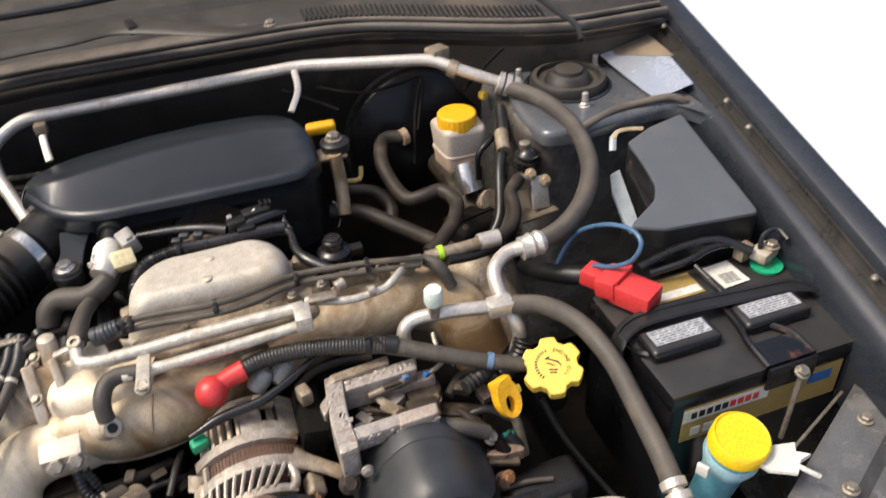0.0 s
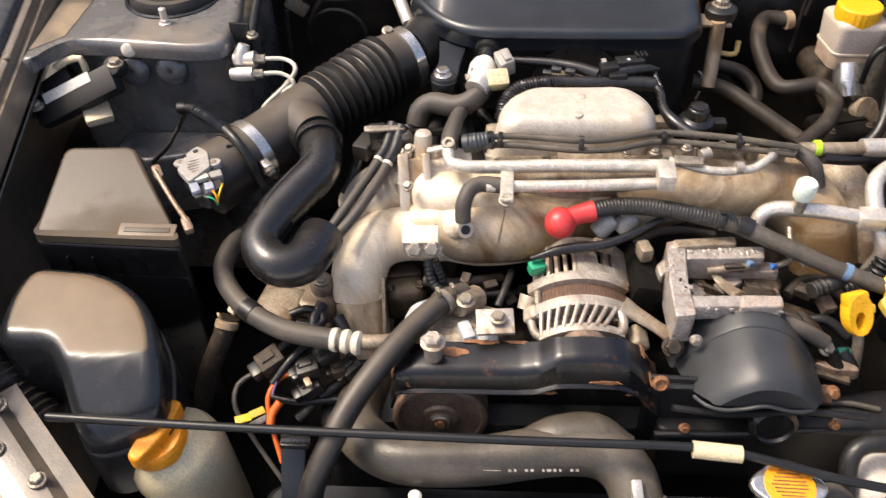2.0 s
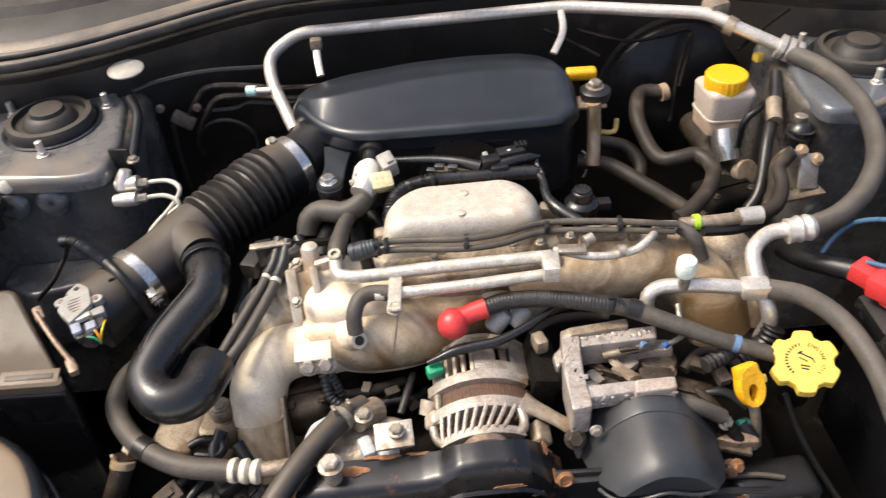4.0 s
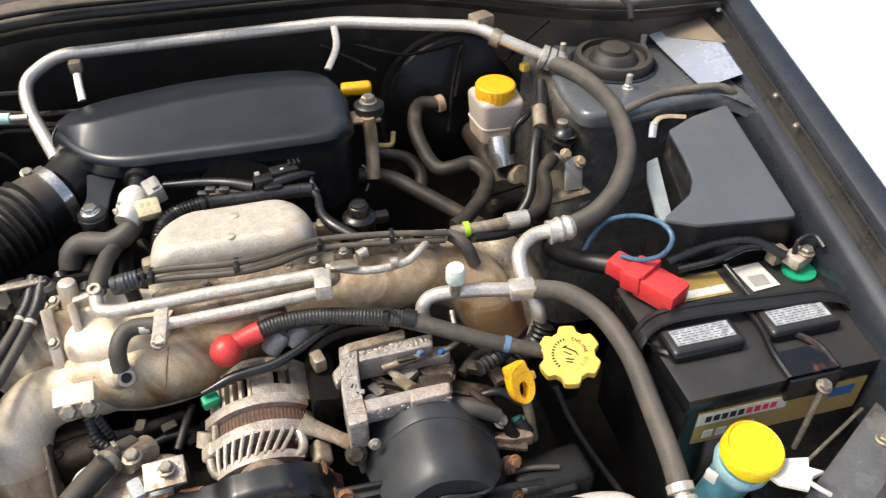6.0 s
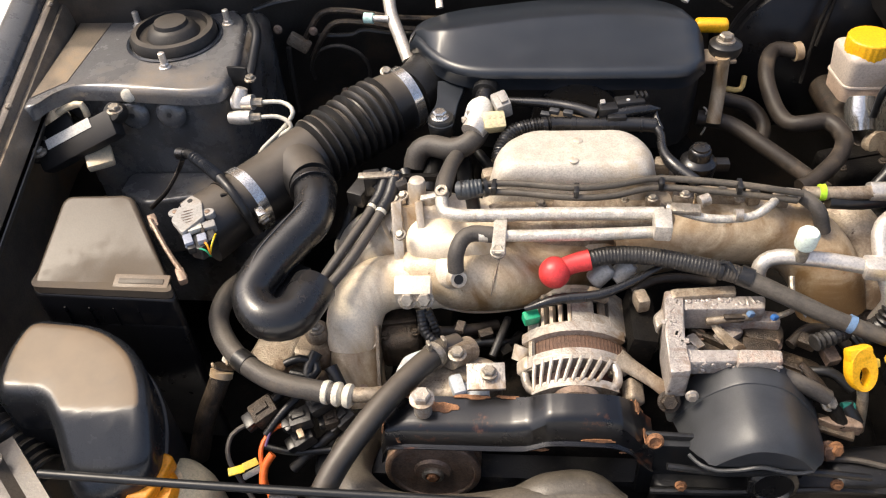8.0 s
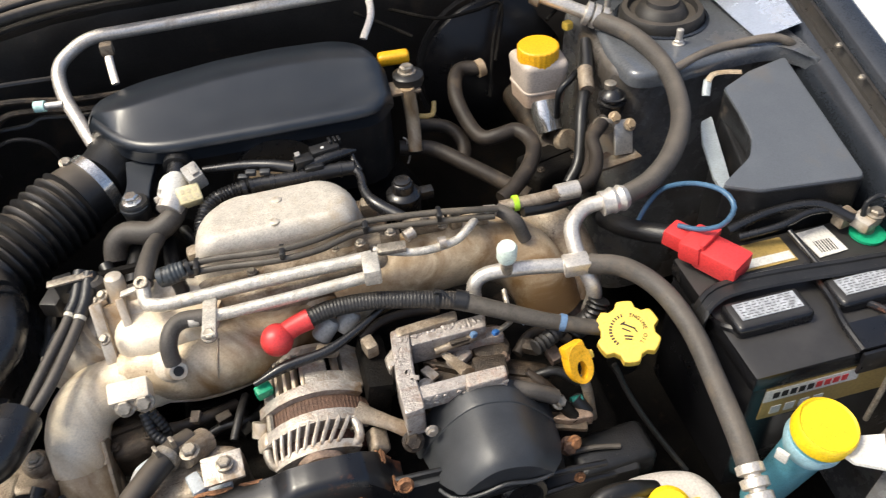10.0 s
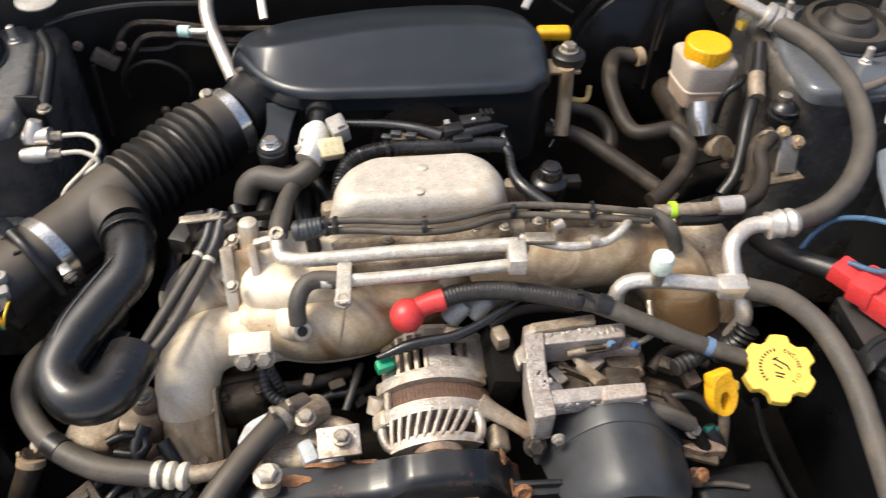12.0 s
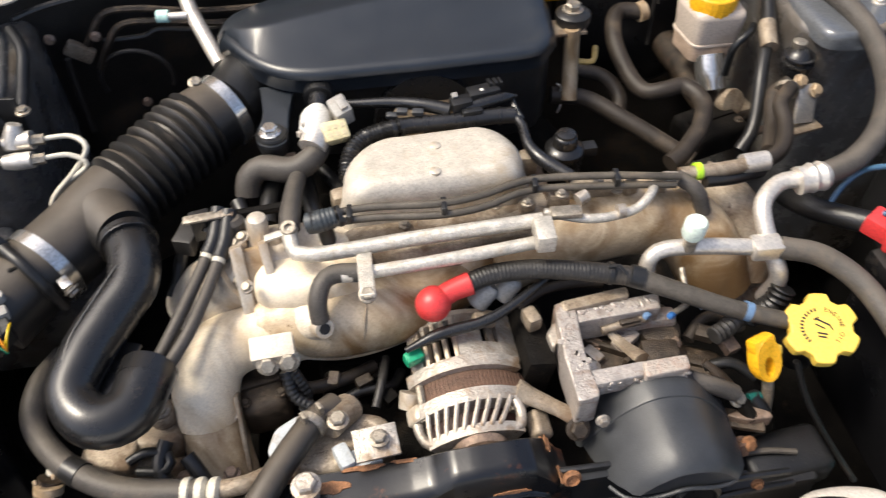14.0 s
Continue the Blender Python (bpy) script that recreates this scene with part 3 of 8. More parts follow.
def strut_tower(s, cx, cy, top_paint):
    """A rounded box of pressed steel with the strut mount let into its top."""
    o = [(cx + s * a, cy + b) for a, b in ((0.13, -0.104), (-0.108, -0.108), (-0.115, 0.115), (0.13, 0.125))]
    t = part("strut_tower", prism(rounded(o, [0.02, 0.05, 0.05, 0.02], 6), 0.45, 0.842, 0.014, 4, 0.985), BODYIN, car, "grey painted strut tower")
    o2 = [(s * a, b) for a, b in ((0.700, 0.185), (0.500, 0.185), (0.458, 0.135), (0.438, 0.020), (0.444, -0.050), (0.480, -0.057), (0.536, -0.051),
                                  (0.594, -0.044), (0.640, -0.044), (0.664, -0.062), (0.674, -0.090), (0.686, -0.090))]
    if s > 0:
        o2 = o2[::-1]
    part("top_plate", prism(rounded(o2, 0.022, 5), 0.830, 0.851, 0.010, 4), top_paint, t, "glossy dusty top of the tower")
    if s < 0:
        part("dust_patch", prism([(-0.646, 0.182), (-0.648, -0.034), (-0.664, -0.052), (-0.680, -0.070), (-0.697, 0.182)], 0.8500, 0.8520, 0.0006, 1), BROWNDUST, t, "brown dust along the wing side")
    else:
        def slope(x, y, up):
            return (x, y, 0.849 + 0.22 * max(0.0, x - 0.606) + 0.10 * (y + 0.03) + up)

        for name, y0, y1, up, paint, label in (("apron", -0.028, 0.182, 0.0, GLARE, "glossy panel rising to the wing, sky glare painted in"), ("dust_patch", 0.100, 0.180, 0.0012, BROWNDUST, "tan dust on the panel")):
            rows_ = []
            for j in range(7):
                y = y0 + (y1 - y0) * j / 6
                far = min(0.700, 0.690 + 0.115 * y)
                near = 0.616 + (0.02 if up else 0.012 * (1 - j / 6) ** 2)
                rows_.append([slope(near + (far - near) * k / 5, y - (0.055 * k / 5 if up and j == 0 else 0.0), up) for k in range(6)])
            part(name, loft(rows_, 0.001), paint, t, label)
    part("rim", lathe([(0.064, 0.0), (0.064, 0.003), (0.060, 0.004), (0.057, 0.0)], (cx, cy + 0.008, 0.85), seg=36), BODY, t)
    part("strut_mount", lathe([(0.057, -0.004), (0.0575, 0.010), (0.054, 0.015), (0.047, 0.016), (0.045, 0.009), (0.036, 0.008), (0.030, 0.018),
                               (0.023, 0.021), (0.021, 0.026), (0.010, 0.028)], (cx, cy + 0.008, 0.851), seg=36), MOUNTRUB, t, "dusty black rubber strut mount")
    for a in (-82, 32, 150):
        q = radians(a) if s < 0 else radians(180 - a)
        p = (cx + 0.074 * math.cos(q), cy + 0.008 + 0.074 * math.sin(q), 0.851)
        b = bolt(p, 0.0075)
        add(b, lathe([(0.0045, 0.005), (0.0045, 0.02), (0.003, 0.021)], p, seg=10))
        part("stud", b, PIPE, t)
    return t


tower_r = strut_tower(-1, -0.541, 0.066, BODYDUST)
tower_l = strut_tower(1, 0.541, 0.066, TOWERP)
part("plug", lathe([(0.009, 0), (0.009, 0.0015), (0.0075, 0.003), (0.003, 0.0038)], (-0.567, -0.046, 0.839), (0.1, -1, 0.3), 18), WHITEPL, tower_r)
for p in ((-0.570, -0.048, 0.810), (-0.521, -0.048, 0.811)):
    bulge = part("bulge", lathe([(0.020, -0.005), (0.017, -0.001), (0.012, 0.0014), (0.007, 0.0018)], p, (0.05, -1, 0.25), 22), BODYIN, tower_r)
    part("hole", lathe([(0.0032, 0.0008), (0.0032, 0.0023)], p, (0.05, -1, 0.25), 12), INK, bulge)


part("brace", prism(rounded([(-0.612, -0.078), (-0.566, -0.106), (-0.474, -0.084), (-0.470, -0.040), (-0.610, -0.040)], 0.01, 3), 0.62, 0.712, 0.006, 3), BODYIN, tower_r, "dusty painted brace at the tower's foot")
part("sticker", block((-0.6895, -0.286, 0.742), (0.002, 0.020, 0.016), (0, 12, 6), 0.0004), LEMON, car, "small yellow sticker inside the wing")
part("ridge", tube([(0.499, -0.053, 0.850), (0.548, -0.035, 0.853), (0.590, -0.030, 0.855), (0.641, -0.039, 0.860), (0.663, -0.047, 0.852), (0.687, -0.029, 0.830)], 0.0055, seg=10), BROWNDUST, tower_l)


def seal_y(x):
    t = min(1.0, max(0.0, (abs(x) - 0.2) / 0.40))
    return 0.258 - 0.150 * t * t * (3 - 2 * t)


def seal_z(x):
    return 0.925 - 0.005 * abs(x)


xs = [-0.72 + 0.0758 * i for i in range(20)]
rows = [[(x, seal_y(x) + 0.06, 0.30), (x, seal_y(x) + 0.03, 0.78), (x, seal_y(x) + 0.01, 0.82), (x, seal_y(x) + 0.01, seal_z(x) - 0.03),
         (x, seal_y(x) - 0.004, seal_z(x) - 0.016), (x, seal_y(x) + 0.02, seal_z(x) - 0.012)] for x in xs]
fw = part("firewall", loft(rows, 0.002), FIREW, car, "dark grey bulkhead behind the engine")
for dy, dz, r in ((0.0, 0.0, 0.008), (0.022, 0.004, 0.006)):
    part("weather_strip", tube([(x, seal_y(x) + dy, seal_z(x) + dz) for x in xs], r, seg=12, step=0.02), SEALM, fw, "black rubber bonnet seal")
rows = [[(x, seal_y(x) + 0.02, seal_z(x) - 0.004), (x, seal_y(x) + 0.05, seal_z(x) + 0.004), (x, seal_y(x) + 0.06, seal_z(x) + 0.012),
         (x, seal_y(x) + 0.12, seal_z(x) + 0.018), (x, seal_y(x) + 0.13, seal_z(x) + 0.03), (x, seal_y(x) + 0.3, seal_z(x) + 0.06)] for x in xs]
cowl = part("cowl_panel", loft(rows, 0.002), COWLM, car, "dusty black plastic cowl panel")
rows_ = [[(x, seal_y(x) + 0.034, seal_z(x) + 0.0035), (x, seal_y(x) + 0.040, seal_z(x) + 0.008), (x, seal_y(x) + 0.054, seal_z(x) + 0.010), (x, seal_y(x) + 0.058, seal_z(x) + 0.006)] for x in xs[:12]]
part("cowl_ledge", loft(rows_, 0.001), BROWNDUST, cowl, "raised ledge with tan dust")
for i in range(46):
    x = 0.20 + 0.0075 * i
    part("vent_slat", block((x, seal_y(x) + 0.048, seal_z(x) + 0.011), (0.003, 0.040, 0.005), (6, 0, 0), 0.0008, 1), BLACK, cowl)
rows = [[(x, seal_y(x) + 0.29, seal_z(x) + 0.065), (x * 0.82, 1.0 + 0.12 * (1 - (x / 0.76) ** 2), 1.30 + 0.08 * (1 - (x / 0.76) ** 2))] for x in xs]
part("windscreen", loft(rows, 0.004), GLASS, car, "dark windscreen glass")

wiper = thing("wiper", (0.137, 0.26, 0.95), "black painted wiper arm lying across the cowl", "wiper")
arm = part("arm", tube([(0.136, 0.150, 0.985), (0.073, 0.154, 0.985), (-0.046, 0.234, 0.985), (-0.142, 0.236, 0.985), (-0.253, 0.226, 0.985)], [0.010, 0.016, 0.028, 0.040, 0.044], seg=16, flat=0.22), COWLM, wiper)
part("pivot_nut", bolt((0.130, 0.138, 0.990), 0.008), STEEL, wiper)
part("blade", tube([(-0.256, 0.307, 1.000), (-0.103, 0.316, 1.000), (0.017, 0.350, 1.000)], 0.006, seg=8), BLACK, wiper)
part("knuckle", block((-0.046, 0.223, 0.987), (0.012, 0.03, 0.014), (0, 0, 12), 0.003), BLACK, wiper)
rod = thing("wiper", (0.55, 0.2, 0.95), "thin black wiper rod above the vent grille", "wiper")
part("arm", tube([(0.500, 0.142, 0.980), (0.513, 0.065, 0.970), (0.526, 0.029, 0.960), (0.519, 0.001, 0.950)], 0.004, seg=8), SATIN, rod)

# front cross member, radiator and its shroud
radiator = thing("radiator", (0, -0.6, 0.34), "black radiator with its fan shroud", "radiator")
part("tank", prism(rounded([(-0.36, -0.615), (0.36, -0.615), (0.36, -0.565), (-0.36, -0.565)], 0.012), 0.34, 0.635, 0.008), BLACK, radiator)
part("shroud", prism(rounded([(-0.34, -0.566), (0.34, -0.566), (0.34, -0.50), (-0.34, -0.50)], 0.02), 0.34, 0.60, 0.01), SATIN, radiator)
for x in (-0.23, -0.12, -0.03, 0.03, 0.20, 0.27):
    part("lug", block((x, -0.563, 0.642), (0.034, 0.03, 0.02), (0, 0, 0), 0.004), BLACK, radiator)
part("mount", lathe([(0.0065, 0), (0.0065, 0.004), (0.004, 0.006)], (-0.182, -0.538, 0.648), seg=14), PAPER, radiator)
part("radiator_support", prism(rounded([(-0.62, -0.70), (0.62, -0.70), (0.62, -0.62), (-0.62, -0.62)], 0.02), 0.5, 0.645, 0.01), BODY, car, "dark painted cross member")


def side_bracket(s, p, q, w, paint):
    """The pressed bracket that ties the wing to the cross member."""
    p, q = Vector(p), Vector(q)
    d = (q - p).normalized()
    n = Vector((0, 0, 1)).cross(d)
    rows = [[p.lerp(q, t / 8) + n * a + Vector((0, 0, b)) for a, b in ((-w, -0.03), (-w, -0.002), (-w * 0.8, 0.002), (w * 0.2, 0.0), (w * 0.5, -0.012), (w, -0.012), (w, -0.04))] for t in range(9)]
    f = part("side_bracket", loft(rows, 0.002), paint, car, "dusty pressed steel bracket")
    for t, k in ((0.15, 0.3), (0.4, -0.35), (0.72, 0.1)):
        part("bolt", bolt(p.lerp(q, t) + n * w * k + Vector((0, 0, 0.002)), 0.008), STEEL, f)


side_bracket(1, (0.700, -0.475, 0.722), (0.455, -0.615, 0.700), 0.040, BODYIN)
part("stay_rod", tube([(0.613, -0.469, 0.700), (0.517, -0.512, 0.698)], 0.002, seg=8), STEEL, car)
side_bracket(-1, (-0.619, -0.471, 0.700), (-0.496, -0.590, 0.680), 0.034, BROWNDUST)

# roof and cabin behind the windscreen
rows = [[(x, 1.0 + 0.12 * (1 - (x / 0.62) ** 2) + d, 1.30 + 0.08 * (1 - (x / 0.62) ** 2) + (0.0 if d == 0 else 0.04)) for x in (-0.62, -0.5, -0.3, 0, 0.3, 0.5, 0.62)] for d in (0, 0.3, 1.2)]
part("roof", loft(rows, 0.01), BODY, car, "dark painted roof")

# added near-black sheet in place of the unlit depths under the engine
part("undertray", prism([(-0.70, -0.66), (0.70, -0.66), (0.70, 0.42), (-0.70, 0.42)], 0.28, 0.34, 0.004), DARK, car, "near-black tray closing the unlit depths")

# ---------------------------------------------------------------- engine block
engine = thing("engine", (0, -0.25, 0.35), "grimy flat four-cylinder engine under its intake", "engine")
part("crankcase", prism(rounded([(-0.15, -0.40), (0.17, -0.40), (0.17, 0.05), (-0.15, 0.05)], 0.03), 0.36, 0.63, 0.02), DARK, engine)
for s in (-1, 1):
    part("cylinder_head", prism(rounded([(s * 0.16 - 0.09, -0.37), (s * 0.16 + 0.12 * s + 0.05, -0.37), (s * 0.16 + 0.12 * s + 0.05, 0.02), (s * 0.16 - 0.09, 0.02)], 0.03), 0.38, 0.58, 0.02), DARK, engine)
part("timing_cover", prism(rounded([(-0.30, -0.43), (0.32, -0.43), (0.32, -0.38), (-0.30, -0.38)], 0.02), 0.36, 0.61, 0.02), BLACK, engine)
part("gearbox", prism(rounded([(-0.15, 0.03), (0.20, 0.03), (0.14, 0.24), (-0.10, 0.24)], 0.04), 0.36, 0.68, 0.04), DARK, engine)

# ---------------------------------------------------------------- intake
duct = thing("intake_chamber", (-0.02, 0.05, 0.70), "satin black plastic intake chamber over the engine", "intake chamber")


def table(x, pts):
    """Straight interpolation in a table of (x, value)."""
    for (a, p), (b, q) in zip(pts, pts[1:]):
        if x <= b:
            return p + (q - p) * max(0.0, (x - a) / (b - a))
    return pts[-1][1]


def eased(x, pts, w=0.012):
    """The table with its corners smoothed over a width w."""
    return sum(table(min(max(x + w * k / 3, pts[0][0]), pts[-1][0]), pts) for k in range(-3, 4)) / 7


def chamber(x, front=((-0.222, 0.074), (-0.205, 0.040), (-0.190, 0.016), (-0.172, -0.004), (-0.15, -0.018), (-0.12, -0.0255), (0.0, -0.028), (0.105, -0.0275), (0.128, -0.023), (0.141, -0.010), (0.150, 0.018)),
            crease=((-0.222, 0.078), (-0.200, 0.052), (-0.175, 0.036), (-0.131, 0.048), (-0.065, 0.065), (0.01, 0.075), (0.083, 0.073), (0.138, 0.056), (0.150, 0.045)),
            rear=((-0.222, 0.082), (-0.20, 0.108), (-0.15, 0.130), (-0.06, 0.150), (0.018, 0.156), (0.090, 0.151), (0.122, 0.136), (0.142, 0.105), (0.150, 0.082))):
    return eased(x, front), eased(x, crease), eased(x, rear)


rows = []
for i in range(41):
    x = -0.222 + 0.372 * i / 40
    f, c, r = chamber(x)
    e = min(1.0, (x + 0.2225) / 0.02, (0.1505 - x) / 0.016)
    e = math.sqrt(max(0.0, 1 - (1 - e) ** 2)) * 0.018 - 0.018
    h = 0.0195 * min(1.0, max(0.0, (r - f - 0.02) / 0.10))
    rows.append([(x, y, z) for y, z in ((f + 0.003, 0.829), (f + 0.002, 0.844 + e), (f - 0.0015, 0.8475 + e), (f - 0.0012, 0.8530 + e), (f + 0.002, 0.8568 + e), (f + 0.007, 0.8585 + e), (f + 0.013, 0.8588 + e), (min(max(c - 0.003, f + 0.020), r - 0.024), 0.8588 + h * 0.92 + e),
                                        (min(max(c + 0.002, f + 0.024), r - 0.020), 0.8588 + h + e), (r - 0.014, 0.8590 + h * 0.36 + e), (r - 0.005, 0.860 + e), (r, 0.852 + e), (r, 0.829))])
b = loft(rows, 0.0)
part("lid", b, LIDM, duct, "satin black lid with a soft crease", 42)
o = [chamber(-0.222 + 0.372 * i / 20)[0] for i in range(21)]
q = [chamber(-0.222 + 0.372 * i / 20)[2] for i in range(21)]
ring_o = [(-0.219 + 0.366 * i / 20, o[i] + 0.011) for i in range(21)] + [(-0.219 + 0.366 * i / 20, q[i] - 0.004) for i in range(20, -1, -1)]
part("body", prism(ring_o, 0.735, 0.832, 0.003), BLACK, duct)
tc = Vector((-0.005, -0.022, 0.780))
part("throttle_recess", lathe([(0.054, 0.0), (0.054, 0.003), (0.02, 0.0032)], tc, (0, -1, 0.1), 40), ALUTAN, duct, "stained flange in the arched recess")
part("throttle_collar", lathe([(0.055, -0.004), (0.0575, -0.004), (0.0575, 0.010), (0.055, 0.010)], tc, (0, -1, 0.1), 40), MOULD, duct)
part("throttle_body", lathe([(0.036, 0.0), (0.036, 0.005), (0.032, 0.008), (0.01, 0.008)], tc + Vector((-0.002, -0.004, 0.012)), (0, -1, 0.35), 36), ALUTAN, duct, "stained throttle body in the recess")
part("tab", prism(rounded([(-0.181, 0.004), (-0.179, -0.040), (-0.1885, -0.064), (-0.1865, -0.083), (-0.171, -0.0905), (-0.1565, -0.083), (-0.1545, -0.064), (-0.1520, -0.040), (-0.143, 0.004)], [0.002, 0.012, 0.010, 0.010, 0.010, 0.010, 0.010, 0.012, 0.002], 4), 0.8175, 0.8260, 0.002, 2, 1.0, tilt=lambda x, y: 0.115 * y), LIDM, duct, "moulded arm over the rubber mount")

tube_pts = [(-0.439, -0.226, 0.772), (-0.410, -0.193, 0.776), (-0.366, -0.141, 0.780), (-0.336, -0.105, 0.785), (-0.259, -0.024, 0.795), (-0.220, 0.008, 0.800), (-0.181, 0.060, 0.800)]
hose = thing("intake_hose", (-0.373, -0.005, 0.700), "black ribbed rubber intake hose", "hose")
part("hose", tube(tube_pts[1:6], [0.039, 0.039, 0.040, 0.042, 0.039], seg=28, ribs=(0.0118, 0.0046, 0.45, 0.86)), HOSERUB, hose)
part("rear_spigot", tube(tube_pts[5:], [0.037, 0.044], seg=26), BLACK, hose)
part("branch", tube([(-0.338, -0.132, 0.789), (-0.327, -0.150, 0.793), (-0.317, -0.166, 0.796)], [0.034, 0.0295, 0.0265], seg=28), HOSERUB, hose, "moulded branch of the hose")
band(tube_pts[4:6], 0.88, 0.0405, 0.013, CHROME, hose, "clamp", "bright steel hose clamp", (-0.247, 0.011, 0.835))
band(tube_pts[1:3], 0.36, 0.0400, 0.013, CHROME, hose, "clamp", "bright steel hose clamp", (-0.363, -0.216, 0.786))

maf = thing("airflow_meter", (-0.478, -0.159, 0.730), "black airflow meter with a grey sensor plate", "sensor")
part("body", tube(tube_pts[:2], [0.040, 0.038], seg=26), HOSERUB, maf)
METERG = mat("weathered_grey_plastic", (0.30, 0.287, 0.265), 0.45, var=0.15, scale=90, dirt=(0.22, 0.17, 0.12), amount=0.35, dirt_scale=40, bump=0.15)
ICEGREY = mat("pale_blue_grey_plastic", (0.30, 0.325, 0.39), 0.4, var=0.1, bump=0.05)


def meter_tilt(x, y):
    return 0.10 * (x + 0.435) + 0.06 * (y + 0.235)


def on_meter(outline, r, z0, z1, bevel=0.001):
    return prism(rounded(outline, r, 5), z0, z1, bevel, 2, 1.0, tilt=meter_tilt)


part("sensor_base", on_meter([(-0.452, -0.248), (-0.440, -0.212), (-0.424, -0.222), (-0.416, -0.246), (-0.434, -0.266)], 0.004, 0.786, 0.806, 0.002), BLACK, maf)
plate = part("sensor_plate", on_meter([(-0.4555, -0.2465), (-0.4515, -0.2205), (-0.4430, -0.2075), (-0.4275, -0.2190), (-0.4185, -0.2445), (-0.4360, -0.2680)], [0.004, 0.004, 0.006, 0.004, 0.003, 0.004], 0.804, 0.8125), METERG, maf, "pale grey sensor plate with printed lines")
for x, y in ((-0.4565, -0.2305), (-0.4175, -0.2340)):
    part("ear", prism([(x + 0.0080 * math.cos(a * 0.3927), y + 0.0062 * math.sin(a * 0.3927)) for a in range(16)], 0.804, 0.8095, 0.001, 2, 1.0, tilt=meter_tilt), METERG, plate)
    part("screw", lathe([(0.0030, -0.001), (0.0030, 0.0004), (0.0015, 0.0006)], (x, y, 0.8098 + meter_tilt(x, y)), seg=12), STEEL_RUSTY, plate)
part("hole", lathe([(0.0030, -0.001), (0.0030, 0.0006)], (-0.4415, -0.2180, 0.8125 + meter_tilt(-0.4415, -0.218)), seg=14), INK, plate)
part("hole", lathe([(0.0010, -0.001), (0.0010, 0.0006)], (-0.4505, -0.2260, 0.8125 + meter_tilt(-0.4505, -0.226)), seg=8), INK, plate)
for k, w in enumerate((0.016, 0.020, 0.020, 0.016, 0.009)):
    x, y = -0.4365 + 0.0012 * k - 0.0004 * (k == 4), -0.2330 - 0.0045 * k
    part("print_line", block((x, y, 0.8127 + meter_tilt(x, y)), (w, 0.0007, 0.0004), (0, 0, 24), bevel=0), BROWN, plate)
con = part("connector", on_meter([(-0.4330, -0.2660), (-0.4200, -0.2480), (-0.4060, -0.2540), (-0.4010, -0.2640), (-0.4130, -0.2840), (-0.4260, -0.2800)], 0.003, 0.786, 0.803), BLACK, maf)
part("latch", block((-0.4265, -0.2560, 0.806), (0.0150, 0.0100, 0.006), (0, 0, 28), 0.001), WHITEPL, con, "white connector latch")
part("lug", block((-0.4130, -0.2500, 0.803), (0.0150, 0.0120, 0.010), (0, 0, 25), 0.002), METERG, con)
part("lug", block((-0.4295, -0.2720, 0.803), (0.0095, 0.0160, 0.008), (0, 0, 28), 0.0015), ICEGREY, con, "pale blue-grey lug")
part("lug", block((-0.4140, -0.2710, 0.804), (0.0100, 0.0120, 0.009), (0, 0, 24), 0.0015), ICEGREY, con, "pale blue-grey lug")
part("tongue", block((-0.4160, -0.2600, 0.806), (0.0040, 0.0180, 0.004), (0, 0, 22), 0.001), BROWNRUB, con)
part("lug", block((-0.4235, -0.2800, 0.799), (0.0090, 0.0080, 0.008), (0, 0, 24), 0.001), BLACK, con)
for m, pts in ((LEMON, ((-0.4030, -0.2600, 0.802), (-0.4005, -0.2690, 0.807), (-0.4015, -0.2790, 0.804), (-0.4040, -0.2820, 0.796))), (ORANGE, ((-0.4120, -0.2740, 0.800), (-0.4080, -0.2780, 0.806), (-0.4040, -0.2830, 0.803), (-0.4040, -0.2840, 0.794))), (GREEN, ((-0.4170, -0.2810, 0.800), (-0.4110, -0.2835, 0.802), (-0.4060, -0.2850, 0.800), (-0.4040, -0.2840, 0.792)))):
    part("wire", tube(pts, 0.0011, seg=6), m, maf)
part("slot", block((-0.4060, -0.2060, 0.8115), (0.0085, 0.0030, 0.003), (0, 22, 35), 0.0005), INK, maf)

breather = thing("breather_pipe", (-0.361, -0.237, 0.700), "glossy black moulded breather pipe in an S shape", "pipe")
bp = [(-0.314, -0.170, 0.797), (-0.3055, -0.198, 0.797), (-0.3065, -0.228, 0.794), (-0.324, -0.256, 0.788), (-0.343, -0.290, 0.782), (-0.352, -0.326, 0.777), (-0.332, -0.352, 0.772), (-0.307, -0.345, 0.768), (-0.296, -0.314, 0.766), (-0.294, -0.304, 0.764)]
part("pipe", tube(bp, [0.0235, 0.0235, 0.0230, 0.0230, 0.0225, 0.0208, 0.0222, 0.0228, 0.0236, 0.0236], seg=28), MOULD, breather)
part("end_rim", tube([(-0.2975, -0.318, 0.766), (-0.294, -0.301, 0.764), (-0.2935, -0.298, 0.764)], [0.0242, 0.0246, 0.0215], seg=24, straight=True), MOULD, breather)
part("web", block((-0.323, -0.300, 0.766), (0.022, 0.062, 0.004), (0, 0, -22), 0.0015), MOULD, breather)
part("mould_line", tube([(-0.3130, -0.222, 0.8165), (-0.3300, -0.250, 0.8105), (-0.3490, -0.286, 0.8040), (-0.3565, -0.322, 0.7970)], 0.0010, seg=6), MOULD, breather)
part("cuff", tube([bp[0], Vector(bp[0]).lerp(Vector(bp[1]), 0.30)], [0.0262, 0.0262], seg=26), MOULD, breather)
